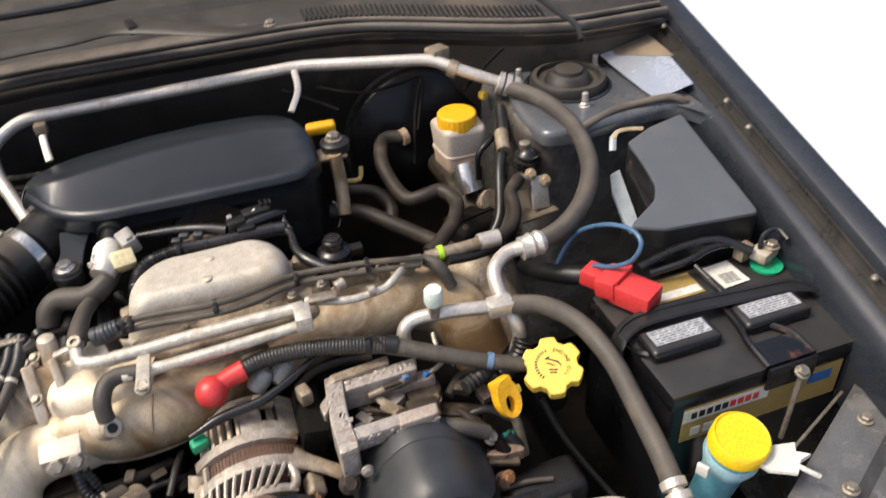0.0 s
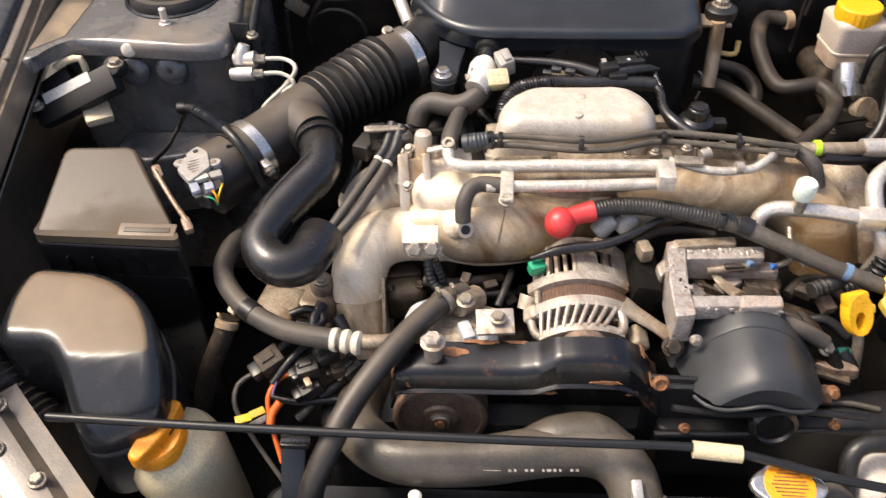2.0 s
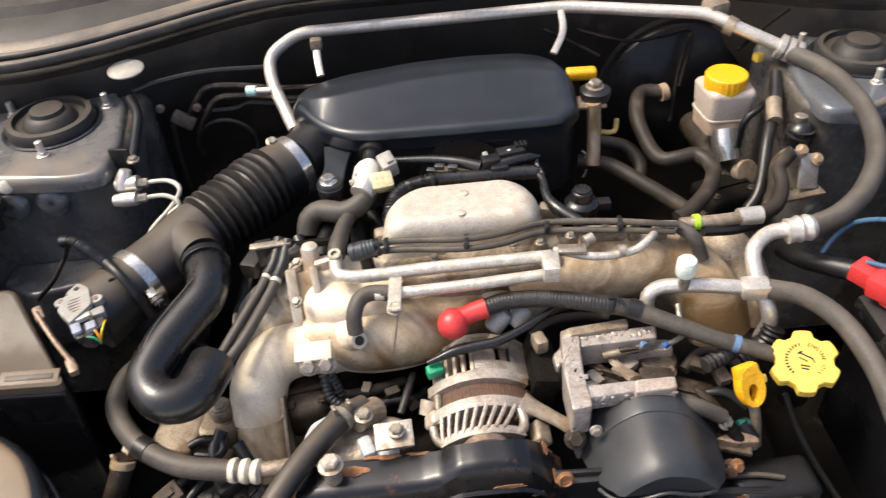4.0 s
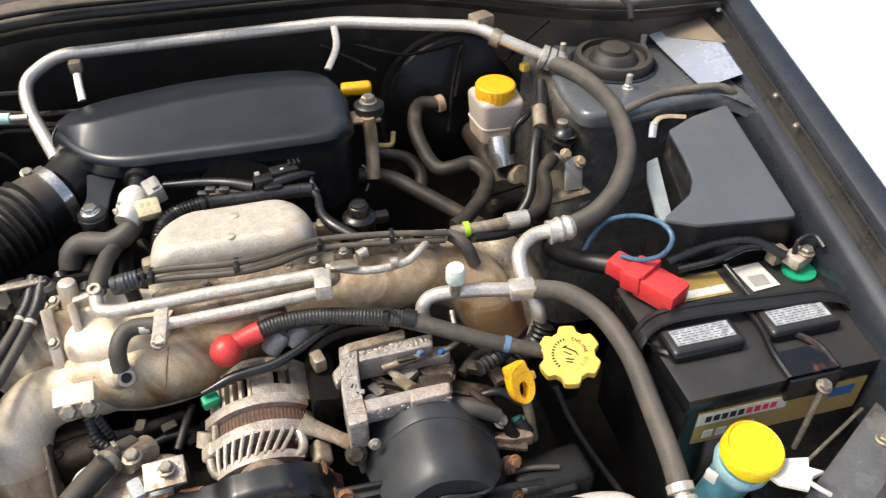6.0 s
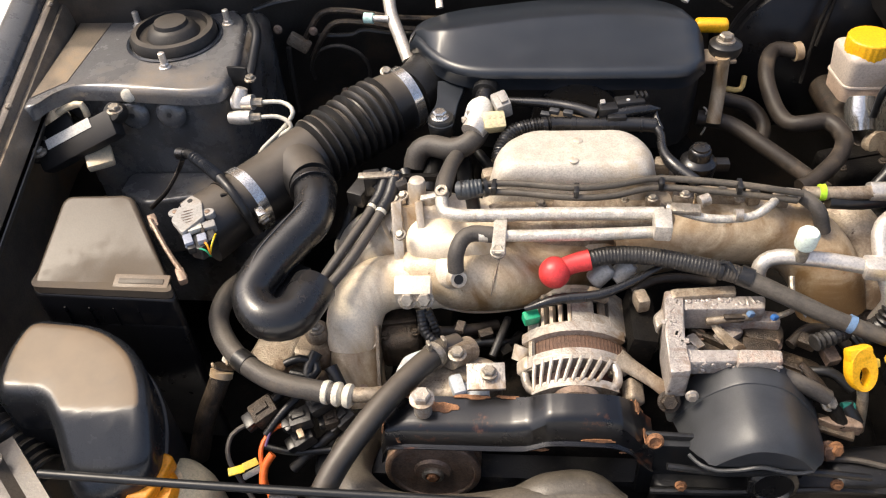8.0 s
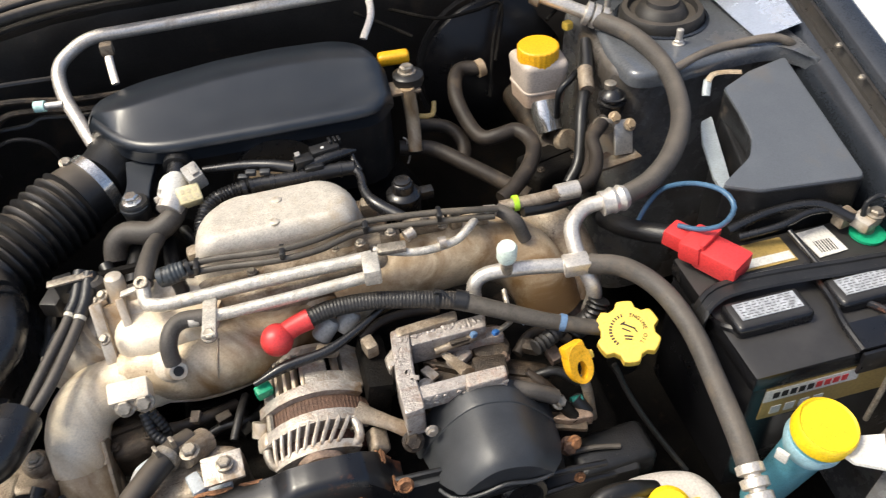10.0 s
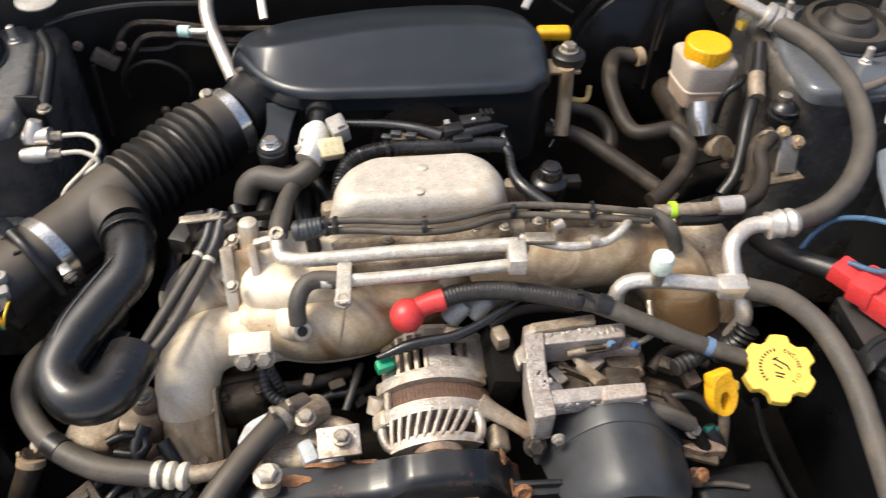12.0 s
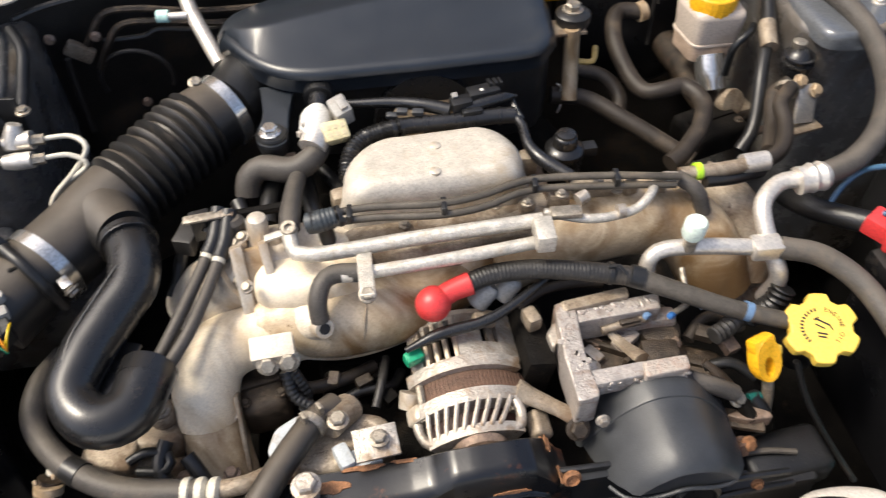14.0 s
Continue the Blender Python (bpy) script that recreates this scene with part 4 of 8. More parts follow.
part("rim", lathe([(0.0245, -0.002), (0.0272, -0.002), (0.0276, 0.0), (0.0272, 0.002), (0.0245, 0.002)], Vector(bp[0]).lerp(Vector(bp[1]), 0.30), Vector(bp[1]) - Vector(bp[0]), 30), MOULD, breather)

# air filter box
airbox = thing("air_filter_box", (-0.525, -0.26, 0.55), "dusty black plastic air filter box", "air filter")
o = [(-0.604, -0.194, 0.800), (-0.522, -0.191, 0.800), (-0.441, -0.317, 0.765), (-0.606, -0.312, 0.765)]
part("top", prism(rounded(o, 0.012), 0.770, 0.785, 0.007, 4, 1.0, tilt=lambda x, y: 0.28 * (y + 0.25)), DUSTY, airbox, "dusty brown top panel")
part("lid", prism(rounded([(-0.525 + (p[0] + 0.525) * 1.02, -0.255 + (p[1] + 0.255) * 1.02) for p in o], 0.012), 0.70, 0.776, 0.003, 2, 1.0, tilt=lambda x, y: 0.28 * (y + 0.25)), BOOST, airbox)
o2 = [(-0.525 + (p[0] + 0.525) * 1.035, -0.255 + (p[1] + 0.255) * 1.035) for p in o]
part("case", prism(rounded(o2, 0.014), 0.50, 0.735, 0.006, 2, 1.0, tilt=lambda x, y: 0.25 * (y + 0.25)), BOOST, airbox)
lb = part("label", block((-0.481, -0.303, 0.7705), (0.062, 0.017, 0.003), (15.6, 0, -1), 0.001), mat("brown_dusted_badge", (0.125, 0.088, 0.055), 0.5, var=0.2, scale=60, dirt=(0.20, 0.15, 0.10), amount=0.3, dirt_scale=40, bump=0.1), airbox, "moulded badge with brown dust")
part("raised_bar", block((-0.481, -0.3035, 0.7722), (0.050, 0.006, 0.0012), (15.6, 0, -1), 0.0004), DUSTY, lb)
for p in ((-0.487, -0.229, 0.790), (-0.443, -0.288, 0.765)):
    part("clip", block(p, (0.010, 0.02, 0.010), (10, 0, 30), 0.003), STEEL_RUSTY, airbox)
part("clip_rod", tube([(-0.488, -0.231, 0.795), (-0.463, -0.263, 0.780), (-0.438, -0.290, 0.765)], 0.003, seg=8), STEEL_RUSTY, airbox)
for i in range(5):
    part("rib", block((-0.574, -0.306, 0.728), (0.0022, 0.022, 0.028), (0, 0, 0), 0.001), BOOST, airbox).location.x += 0.028 * i

snorkel = thing("air_snorkel", (-0.52, -0.45, 0.45), "dusty black moulded air inlet with a hooked shape", "air inlet")
o = [(-0.600, -0.338), (-0.518, -0.345), (-0.472, -0.370), (-0.440, -0.416), (-0.424, -0.492), (-0.502, -0.522), (-0.534, -0.455), (-0.552, -0.434), (-0.606, -0.435), (-0.612, -0.388)]
def inlet_top(x, y):
    """A flat dusty top that folds down towards the front."""
    return 0.744 + 0.16 * (y + 0.42) - 0.62 * max(0.0, -0.449 - y)


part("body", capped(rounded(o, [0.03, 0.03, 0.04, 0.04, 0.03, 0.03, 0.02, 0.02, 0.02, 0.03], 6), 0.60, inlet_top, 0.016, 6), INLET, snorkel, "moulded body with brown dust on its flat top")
o3 = [(-0.52 + (p[0] + 0.52) * 1.05, -0.43 + (p[1] + 0.43) * 1.03) for p in o]
part("flange", prism(rounded(o3, 0.03, 6), 0.60, 0.69, 0.004, 2, 1.0, tilt=lambda x, y: 0.22 * (y + 0.42)), SATIN, snorkel)
solo("corrugated_duct", tube([(-0.700, -0.376, 0.660), (-0.624, -0.426, 0.660), (-0.574, -0.459, 0.640)], 0.02, seg=18, ribs=(0.01, 0.0025, 0, 1)), HOSERUB, "black corrugated cable duct beside the air inlet", "duct")

# cast intake manifold
manifold = thing("intake_manifold", (0.0, -0.25, 0.60), "cast aluminium intake manifold with brown stains", "intake manifold")
part("plenum", prism(rounded([(-0.124, -0.193), (0.082, -0.193), (0.090, -0.137), (0.064, -0.096), (-0.082, -0.096), (-0.118, -0.13)], 0.036, 7), 0.762, 0.834, 0.026, 6, 0.87), PLENUMM, manifold, "bright cast aluminium plenum")
part("flange", prism(rounded([(-0.118, -0.195), (0.105, -0.195), (0.105, -0.09), (-0.118, -0.09)], 0.03, 6), 0.755, 0.775, 0.004), ALUDIRTY, manifold)
for p in ((-0.012, -0.135, 0.834), (-0.018, -0.171, 0.834)):
    part("boss", lathe([(0.006, -0.004), (0.0055, 0.001), (0.003, 0.002)], p, seg=14), ALU, manifold)
part("neck", tube([(-0.010, -0.121, 0.760), (-0.017, -0.178, 0.755), (-0.034, -0.196, 0.745)], [0.075, 0.07, 0.05], seg=24, flat=0.5), ALU, manifold)
part("body", prism(rounded([(-0.207, -0.180, 0.770), (-0.173, -0.161, 0.780), (-0.090, -0.175, 0.770), (-0.092, -0.252, 0.770), (-0.169, -0.261, 0.770), (-0.204, -0.247, 0.770)], 0.02, 5), 0.69, 0.785, 0.018, 5, 0.95), ALULIT, manifold)
part("runner", tube([(0.029, -0.214, 0.735), (0.094, -0.196, 0.745), (0.172, -0.187, 0.750), (0.230, -0.189, 0.740), (0.262, -0.211, 0.715), (0.280, -0.231, 0.670)], [0.034, 0.038, 0.040, 0.041, 0.04, 0.038], seg=26), ALUTAN, manifold, "brown-stained cast runner")
part("runner", tube([(-0.087, -0.217, 0.755), (-0.133, -0.193, 0.755), (-0.186, -0.190, 0.755), (-0.239, -0.199, 0.740), (-0.269, -0.198, 0.710)], [0.03, 0.035, 0.038, 0.036, 0.033], seg=26), ALU, manifold)
part("runner", tube([(0.012, -0.204, 0.728), (-0.033, -0.222, 0.727), (-0.082, -0.239, 0.727), (-0.128, -0.246, 0.729), (-0.170, -0.243, 0.730), (-0.200, -0.243, 0.727)], [0.034, 0.039, 0.0405, 0.040, 0.037, 0.031], seg=36), ALUTAN, manifold, "tan cast runner")
part("port_boss", lathe([(0.024, -0.024), (0.0175, -0.014), (0.0135, -0.006), (0.0110, -0.002)], (-0.142, -0.279, 0.758), (0.35, -0.75, 0.45), 24), ALUCLEAN, manifold)
part("runner", tube([(-0.150, -0.2525, 0.7205), (-0.176, -0.2485, 0.7225), (-0.205, -0.2475, 0.7225), (-0.232, -0.2525, 0.7195), (-0.252, -0.264, 0.710), (-0.261, -0.281, 0.695), (-0.262, -0.296, 0.678), (-0.262, -0.304, 0.668)], [0.0272, 0.0330, 0.0325, 0.0322, 0.0322, 0.0320, 0.0305, 0.0295], seg=36), ALULIT, manifold, "cast aluminium runner in the lit colour")
part("runner", tube([(-0.041, -0.179, 0.765), (0.017, -0.184, 0.760), (0.089, -0.183, 0.755)], [0.032, 0.036, 0.034], seg=22), ALUDIRTY, manifold)
part("runner", tube([(0.278, -0.141, 0.745), (0.295, -0.159, 0.740), (0.310, -0.182, 0.725), (0.318, -0.204, 0.700), (0.314, -0.227, 0.670)], [0.024, 0.028, 0.030, 0.030, 0.028], seg=22), ALUDIRTY, manifold, "dull brown cast runner behind the pipe")
part("runner_flange", block((0.306, -0.229, 0.668), (0.07, 0.05, 0.014), (20, 0, -10), 0.006), ALUDIRTY, manifold)
part("port", lathe([(0.016, -0.016), (0.010, 0.003), (0.009, 0.005), (0.0055, 0.005), (0.005, -0.004)], (-0.142, -0.279, 0.758), (0.35, -0.75, 0.45), 20), ALU, manifold)
part("port_hole", lathe([(0.0052, 0.004), (0.0052, 0.0056)], (-0.142, -0.279, 0.758), (0.35, -0.75, 0.45), 14), INK, manifold)
part("spigot", lathe([(0.013, 0.0), (0.0115, 0.012), (0.0102, 0.020), (0.0100, 0.034), (0.0085, 0.038), (0.005, 0.0395)], (-0.192, -0.190, 0.782), (0.06, 0.04, 1), 20), ALU, manifold)
part("spigot", lathe([(0.011, 0.0), (0.010, 0.012), (0.0085, 0.016), (0.005, 0.0175)], (-0.178, -0.191, 0.783), (0.02, 0.1, 1), 18), ALU, manifold)
pad = part("sensor_pad", block((-0.188, -0.295, 0.757), (0.039, 0.022, 0.026), (20, 0, 2), 0.0025), ALUCLEAN, manifold)
for p in ((-0.193, -0.310, 0.757), (-0.175, -0.309, 0.757)):
    part("bolt", bolt(p, 0.0095, (0, -0.8, 0.6)), STEEL, pad)
leg = part("leg", tube([(-0.261, -0.305, 0.666), (-0.258, -0.322, 0.650), (-0.254, -0.345, 0.622)], [0.0295, 0.0305, 0.0320], seg=24), ALUTAN, manifold, "stained cast port leg")
part("weld_line", tube([(-0.293, -0.296, 0.682), (-0.283, -0.313, 0.676), (-0.262, -0.322, 0.676), (-0.240, -0.316, 0.679), (-0.231, -0.303, 0.684)], 0.0020, seg=8), ALU, manifold)
part("flange_edge", block((-0.231, -0.314, 0.664), (0.004, 0.075, 0.045), (48, 0, 4), 0.0015), ALUDIRTY, leg)
for q in ((-0.245, -0.355, 0.655), (-0.286, -0.355, 0.660)):
    part("bolt", bolt(q, 0.008), STEEL_RUSTY, leg)
part("foot", block((-0.327, -0.302, 0.665), (0.09, 0.045, 0.03), (0, 0, -12), 0.01, 3), ALUDIRTY, manifold)
part("boss", lathe([(0.014, -0.012), (0.014, 0.0), (0.011, 0.004)], (-0.303, -0.300, 0.692), (0, -0.2, 1), 18), ALUDIRTY, manifold)
part("bolt", bolt((-0.302, -0.301, 0.696), 0.008), STEEL, manifold)
part("foot", block((-0.350, -0.318, 0.672), (0.05, 0.05, 0.018), (0, 0, -12), 0.006, 3), ALUDIRTY, manifold)
part("foot", block((-0.277, -0.282, 0.672), (0.03, 0.03, 0.014), (0, 0, -12), 0.004), ALUDIRTY, manifold)

part("seam", tube([(0.000, -0.2315, 0.7035), (-0.033, -0.2515, 0.7015), (-0.082, -0.2695, 0.7005), (-0.128, -0.2765, 0.7025), (-0.170, -0.2710, 0.706), (-0.205, -0.2640, 0.703)], 0.0022, seg=8), ALU, manifold)
part("seam", tube([(-0.098, -0.256, 0.766), (-0.102, -0.272, 0.757), (-0.105, -0.2805, 0.744), (-0.107, -0.2825, 0.728), (-0.107, -0.276, 0.710)], 0.0013, seg=6), ALUDIRTY, manifold)
part("neck_flange", block((-0.2115, -0.2155, 0.766), (0.012, 0.040, 0.072), (-36, 0, 6), 0.003, 2), ALU, manifold)
part("neck_flange", block((-0.186, -0.214, 0.764), (0.009, 0.050, 0.076), (-36, 0, 10), 0.003, 2), ALU, manifold)
part("groove", block((-0.199, -0.213, 0.763), (0.018, 0.034, 0.064), (-36, 0, 8), 0.004, 2), ALUTAN, manifold, "tan groove between the flanges")
part("cone", tube([(-0.214, -0.206, 0.762), (-0.240, -0.208, 0.742), (-0.266, -0.210, 0.716)], [0.031, 0.030, 0.027], seg=24), ALU, manifold)
for q in ((-0.214, -0.196, 0.797), (-0.206, -0.192, 0.800), (-0.214, -0.222, 0.774), (-0.204, -0.246, 0.790)):
    part("bolt", bolt(q, 0.006, (-0.3, -0.3, 0.9)), STEEL, manifold)
part("ear", block((-0.215, -0.196, 0.795), (0.022, 0.014, 0.010), (0, 0, 25), 0.003), ALU, manifold)
part("ear", block((-0.109, -0.149, 0.790), (0.022, 0.018, 0.024), (0, 0, 10), 0.006), ALUDIRTY, manifold)
part("ear", block((0.088, -0.123, 0.785), (0.020, 0.018, 0.026), (0, 0, -10), 0.006), ALUDIRTY, manifold)
part("saddle", prism(rounded([(-0.119, -0.187, 0.780), (0.086, -0.179, 0.780), (0.098, -0.214, 0.780), (-0.045, -0.235, 0.780), (-0.107, -0.216, 0.780)], 0.02), 0.72, 0.79, 0.012, 4), ALUDIRTY, manifold, "stained casting below the pipes")
part("lug", block((0.141, -0.180, 0.790), (0.05, 0.018, 0.02), (0, 0, -8), 0.005), ALUDIRTY, manifold)
for q in ((0.039, -0.187, 0.792), (0.119, -0.191, 0.803), (0.160, -0.194, 0.800), (-0.053, -0.196, 0.792)):
    part("bolt", bolt(q, 0.0055), STEEL, manifold)

# coolant and fuel pipes on the manifold
rails = thing("pipe_rail", (-0.027, -0.228, 0.790), "pair of corroded aluminium pipes held by a bracket", "pipe")
part("pipe", tube([(-0.1600, -0.186, 0.812), (-0.1605, -0.203, 0.812), (-0.160, -0.217, 0.810), (-0.145, -0.233, 0.808), (-0.046, -0.230, 0.808), (0.074, -0.228, 0.808)], 0.0073, seg=14), RAILM, rails)
part("pipe", tube([(-0.119, -0.257, 0.800), (-0.024, -0.254, 0.800), (0.066, -0.248, 0.800)], 0.0064, seg=14), RAILM, rails)
part("pipe", tube([(0.077, -0.223, 0.812), (0.120, -0.235, 0.808), (0.162, -0.230, 0.806), (0.183, -0.218, 0.810), (0.197, -0.197, 0.802), (0.209, -0.174, 0.785)], 0.0046, seg=12), RAILM, rails)
part("end_block", block((0.070, -0.250, 0.812), (0.018, 0.03, 0.020), (0, 0, -4), 0.003), RAILM, rails)
b = part("bracket", block((-0.097, -0.264, 0.808), (0.014, 0.060, 0.005), (-6, 0, -2), 0.002), RAILM, rails)
part("bolt", bolt((-0.098, -0.2885, 0.808), 0.0075, (0, -0.35, 0.9)), STEEL, b)
for p, s, r in (((0.100, -0.194, 0.800), (0.022, 0.012, 0.014), -10), ((0.144, -0.184, 0.800), (0.03, 0.010, 0.010), -6), ((0.175, -0.188, 0.798), (0.014, 0.014, 0.016), 10), ((0.204, -0.190, 0.795), (0.018, 0.012, 0.012), -15), ((0.068, -0.196, 0.797), (0.016, 0.010, 0.012), 5)):
    part("fitting", block(p, s, (0, 0, r), 0.003), ALUDIRTY, rails)
for p in ((0.100, -0.201, 0.811), (0.141, -0.190, 0.808), (0.174, -0.194, 0.808), (0.203, -0.194, 0.803), (0.066, -0.202, 0.806)):
    part("bolt", bolt(p, 0.0055), STEEL, rails)
for p, q in (((0.115, -0.207, 0.806), (0.125, -0.203, 0.808)), ((0.146, -0.232, 0.810), (0.154, -0.232, 0.810)), ((0.207, -0.194, 0.808), (0.220, -0.194, 0.806))):
    part("ferrule", tube([p, q], 0.0068, seg=10, straight=True), ALUCORR, rails)
part("clip", block((0.096, -0.230, 0.816), (0.03, 0.014, 0.006), (0, 0, -5), 0.002), STEEL, rails)
solo("elbow_hose", tube([(-0.103, -0.255, 0.800), (-0.125, -0.253, 0.800), (-0.137, -0.260, 0.797), (-0.143, -0.273, 0.786), (-0.143, -0.279, 0.770)], 0.0088, seg=16), GREYRUB, "short grey rubber elbow hose on the manifold", "hose")
part("eyelet", lathe([(0.0075, -0.002), (0.0075, 0.001), (0.0065, 0.002), (0.0035, 0.002), (0.0032, -0.001)], (-0.161, -0.2065, 0.8195), (0, -0.4, 1), 20), STEEL, rails)
part("arm", block((-0.174, -0.207, 0.812), (0.022, 0.008, 0.003), (0, -16, 0), 0.001), RAILM, rails)
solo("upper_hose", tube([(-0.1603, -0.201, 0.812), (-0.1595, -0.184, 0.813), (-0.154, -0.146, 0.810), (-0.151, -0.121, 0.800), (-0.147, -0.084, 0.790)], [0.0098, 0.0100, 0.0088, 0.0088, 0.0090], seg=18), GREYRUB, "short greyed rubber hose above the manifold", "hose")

lines = thing("vacuum_lines", (0.052, -0.181, 0.800), "pair of thin black rubber lines along the manifold", "hose")
part("line", tube([(-0.139, -0.199, 0.820), (-0.088, -0.196, 0.822), (-0.021, -0.203, 0.822), (0.022, -0.199, 0.822), (0.073, -0.187, 0.822), (0.150, -0.193, 0.820), (0.222, -0.199, 0.812)], 0.0038, seg=10), HOSEB, lines)
part("line", tube([(-0.139, -0.205, 0.815), (-0.088, -0.203, 0.815), (-0.021, -0.211, 0.815), (0.022, -0.208, 0.815), (0.072, -0.194, 0.815), (0.151, -0.199, 0.812), (0.217, -0.202, 0.805)], 0.0038, seg=10), HOSEB, lines)
for p in ((-0.104, -0.200, 0.820), (-0.016, -0.206, 0.820), (0.075, -0.191, 0.820), (0.156, -0.195, 0.818)):
    part("clip", block(p, (0.006, 0.017, 0.011), (0, 0, -5), 0.002), BLACK, lines)
part("connector", tube([(-0.141, -0.199, 0.815), (-0.119, -0.197, 0.815)], 0.010, seg=14), BLACK, lines)

# ---------------------------------------------------------------- charge cable and alternator
cable = thing("alternator_cable", (0.142, -0.246, 0.740), "black corrugated cable with a red rubber boot", "cable")
ball = Vector((-0.039, -0.277, 0.767))
bt = lathe([(0.004, -0.0175), (0.011, -0.014), (0.0160, -0.006), (0.0170, 0.001), (0.0150, 0.009), (0.0095, 0.0145), (0.003, 0.017)], ball, (0.1, -0.3, 1), 22)
sweep(bt, [ball, (-0.021, -0.269, 0.772), (-0.002, -0.2655, 0.7755)], [0.011, 0.0105, 0.0115], seg=16)
part("boot", bt, RED, cable, "red rubber terminal boot")
part("loom", tube([(-0.009, -0.2665, 0.774), (0.019, -0.261, 0.778), (0.061, -0.262, 0.778), (0.112, -0.272, 0.775), (0.153, -0.279, 0.768)], 0.0096, seg=16, ribs=(0.0036, 0.00022, 0, 1)), LOOM, cable)
part("taped_end", tube([(0.150, -0.278, 0.769), (0.170, -0.287, 0.764), (0.195, -0.300, 0.760), (0.237, -0.318, 0.750), (0.280, -0.331, 0.740), (0.300, -0.333, 0.732)], [0.0105, 0.0096, 0.0092, 0.0088, 0.0085, 0.008], seg=16), TAPED, cable, "brown-grey taped end of the cable")
part("tie", lathe([(0.0102, 0), (0.0112, 0.001), (0.0112, 0.005), (0.0102, 0.006)], (0.128, -0.2745, 0.773), (0.9, -0.2, -0.1), 16), BLACK, cable)
part("tie_tail", tube([(0.128, -0.276, 0.784), (0.136, -0.280, 0.788), (0.142, -0.287, 0.782)], 0.0018, seg=6), BLACK, cable)
part("tape", tube([(0.150, -0.278, 0.769), (0.162, -0.283, 0.767)], 0.0112, seg=14), BLACK, cable)
part("tape", tube([(0.251, -0.322, 0.7475), (0.257, -0.3245, 0.746)], 0.0096, seg=14), PALEBLUE, cable)
solo("lower_cable", tube([(-0.070, -0.306, 0.741), (-0.036, -0.298, 0.748), (0.006, -0.294, 0.752), (0.036, -0.283, 0.757), (0.074, -0.262, 0.764)], [0.003, 0.0060, 0.0055, 0.0045, 0.0035], seg=12), MOULD, "smooth black cable above the alternator", "cable")

alt = thing("alternator", (-0.015, -0.34, 0.60), "cast aluminium alternator with a rusty brown stator", "alternator")
AX = Vector((-0.015, 0, 0.660))


def ring(r0, r1, y0, y1, a0=0, a1=360, seg=40):
    """A ring about the alternator's axis."""
    bm = bmesh.new()
    n = max(2, int(seg * (a1 - a0) / 360))
    rows = []
    for k in range(n + 1):
        a = radians(a0 + (a1 - a0) * k / n)
        rows.append([bm.verts.new((AX.x + r * math.cos(a), y, AX.z + r * math.sin(a))) for r, y in ((r0, y0), (r1, y0), (r1, y1), (r0, y1))])
    for a, b in zip(rows, rows[1:]):
        for k in range(4):
            bm.faces.new((a[k], a[(k + 1) % 4], b[(k + 1) % 4], b[k]))
    if a1 - a0 < 360:
        bm.faces.new(rows[0])
        bm.faces.new(rows[-1][::-1])
    return bm


part("stator", ring(0.038, 0.0695, -0.356, -0.328, 40, 140), BROWN, alt, "rusty brown laminated stator")
for i in range(26):
    a = radians(48 + 84 * i / 25)
    part("lamination", block((AX.x + 0.0693 * math.cos(a), -0.342, AX.z + 0.0693 * math.sin(a)), (0.0011, 0.026, 0.0016), (0, 90 - math.degrees(a), 0), 0), BROWN, alt)
part("core", ring(0.012, 0.050, -0.392, -0.28), DARK, alt)
part("winding", ring(0.040, 0.060, -0.384, -0.354, 44, 136), mat("copper_red_winding", (0.035, 0.012, 0.009), 0.5, bump=0.4), alt, "dark red copper winding")
front = part("front_housing", ring(0.060, 0.077, -0.3660, -0.3525, 53, 138), ALUCORR, alt, "bright cast front housing")
part("front_rim", ring(0.056, 0.0715, -0.3955, -0.3860, 58, 132), ALUCORR, front)
for i in range(9):
    a = 66 + 60 * i / 8
    twist = 11 - 0.9 * i
    f = bmesh.new()
    pts = [(a, 0.0755, -0.363), (a + twist * 0.25, 0.0748, -0.371), (a + twist * 0.6, 0.0730, -0.380), (a + twist, 0.0700, -0.389)]
    sweep(f, [(AX.x + r * math.cos(radians(q)), y, AX.z + r * math.sin(radians(q))) for q, r, y in pts], 0.0023, seg=8, step=0.004)
    part("fin", f, ALUCORR, front)
part("rim_end", tube([(AX.x + r * math.cos(radians(q)), y, AX.z + r * math.sin(radians(q))) for q, r, y in ((139, 0.072, -0.360), (139, 0.071, -0.372), (136, 0.069, -0.384), (129, 0.067, -0.391))], 0.0048, seg=10), ALUCORR, front)
part("rim_end", tube([(AX.x + r * math.cos(radians(q)), y, AX.z + r * math.sin(radians(q))) for q, r, y in ((62, 0.073, -0.362), (58, 0.072, -0.374), (59, 0.070, -0.386), (64, 0.067, -0.392))], 0.0050, seg=10), ALUCORR, front)
for a, w in ((138, 0.014), (51, 0.016)):
    q = radians(a)
    part("lobe", block((AX.x + 0.0715 * math.cos(q), -0.357, AX.z + 0.0715 * math.sin(q)), (w, 0.018, 0.018), (0, -a, 0), 0.005, 3), ALU, front)
part("lug_plate", block((AX.x + 0.0540, -0.383, AX.z + 0.044), (0.020, 0.026, 0.016), (0, 40, 0), 0.005, 3), ALUDIRTY, front)
for i in range(7):
    a = radians(64 + 9 * i)
    part("blade", block((AX.x + 0.062 * math.cos(a), -0.402, AX.z + 0.062 * math.sin(a)), (0.010, 0.005, 0.0012), (0, 90 - math.degrees(a), 30), 0.0004, 1), GRIME, alt)
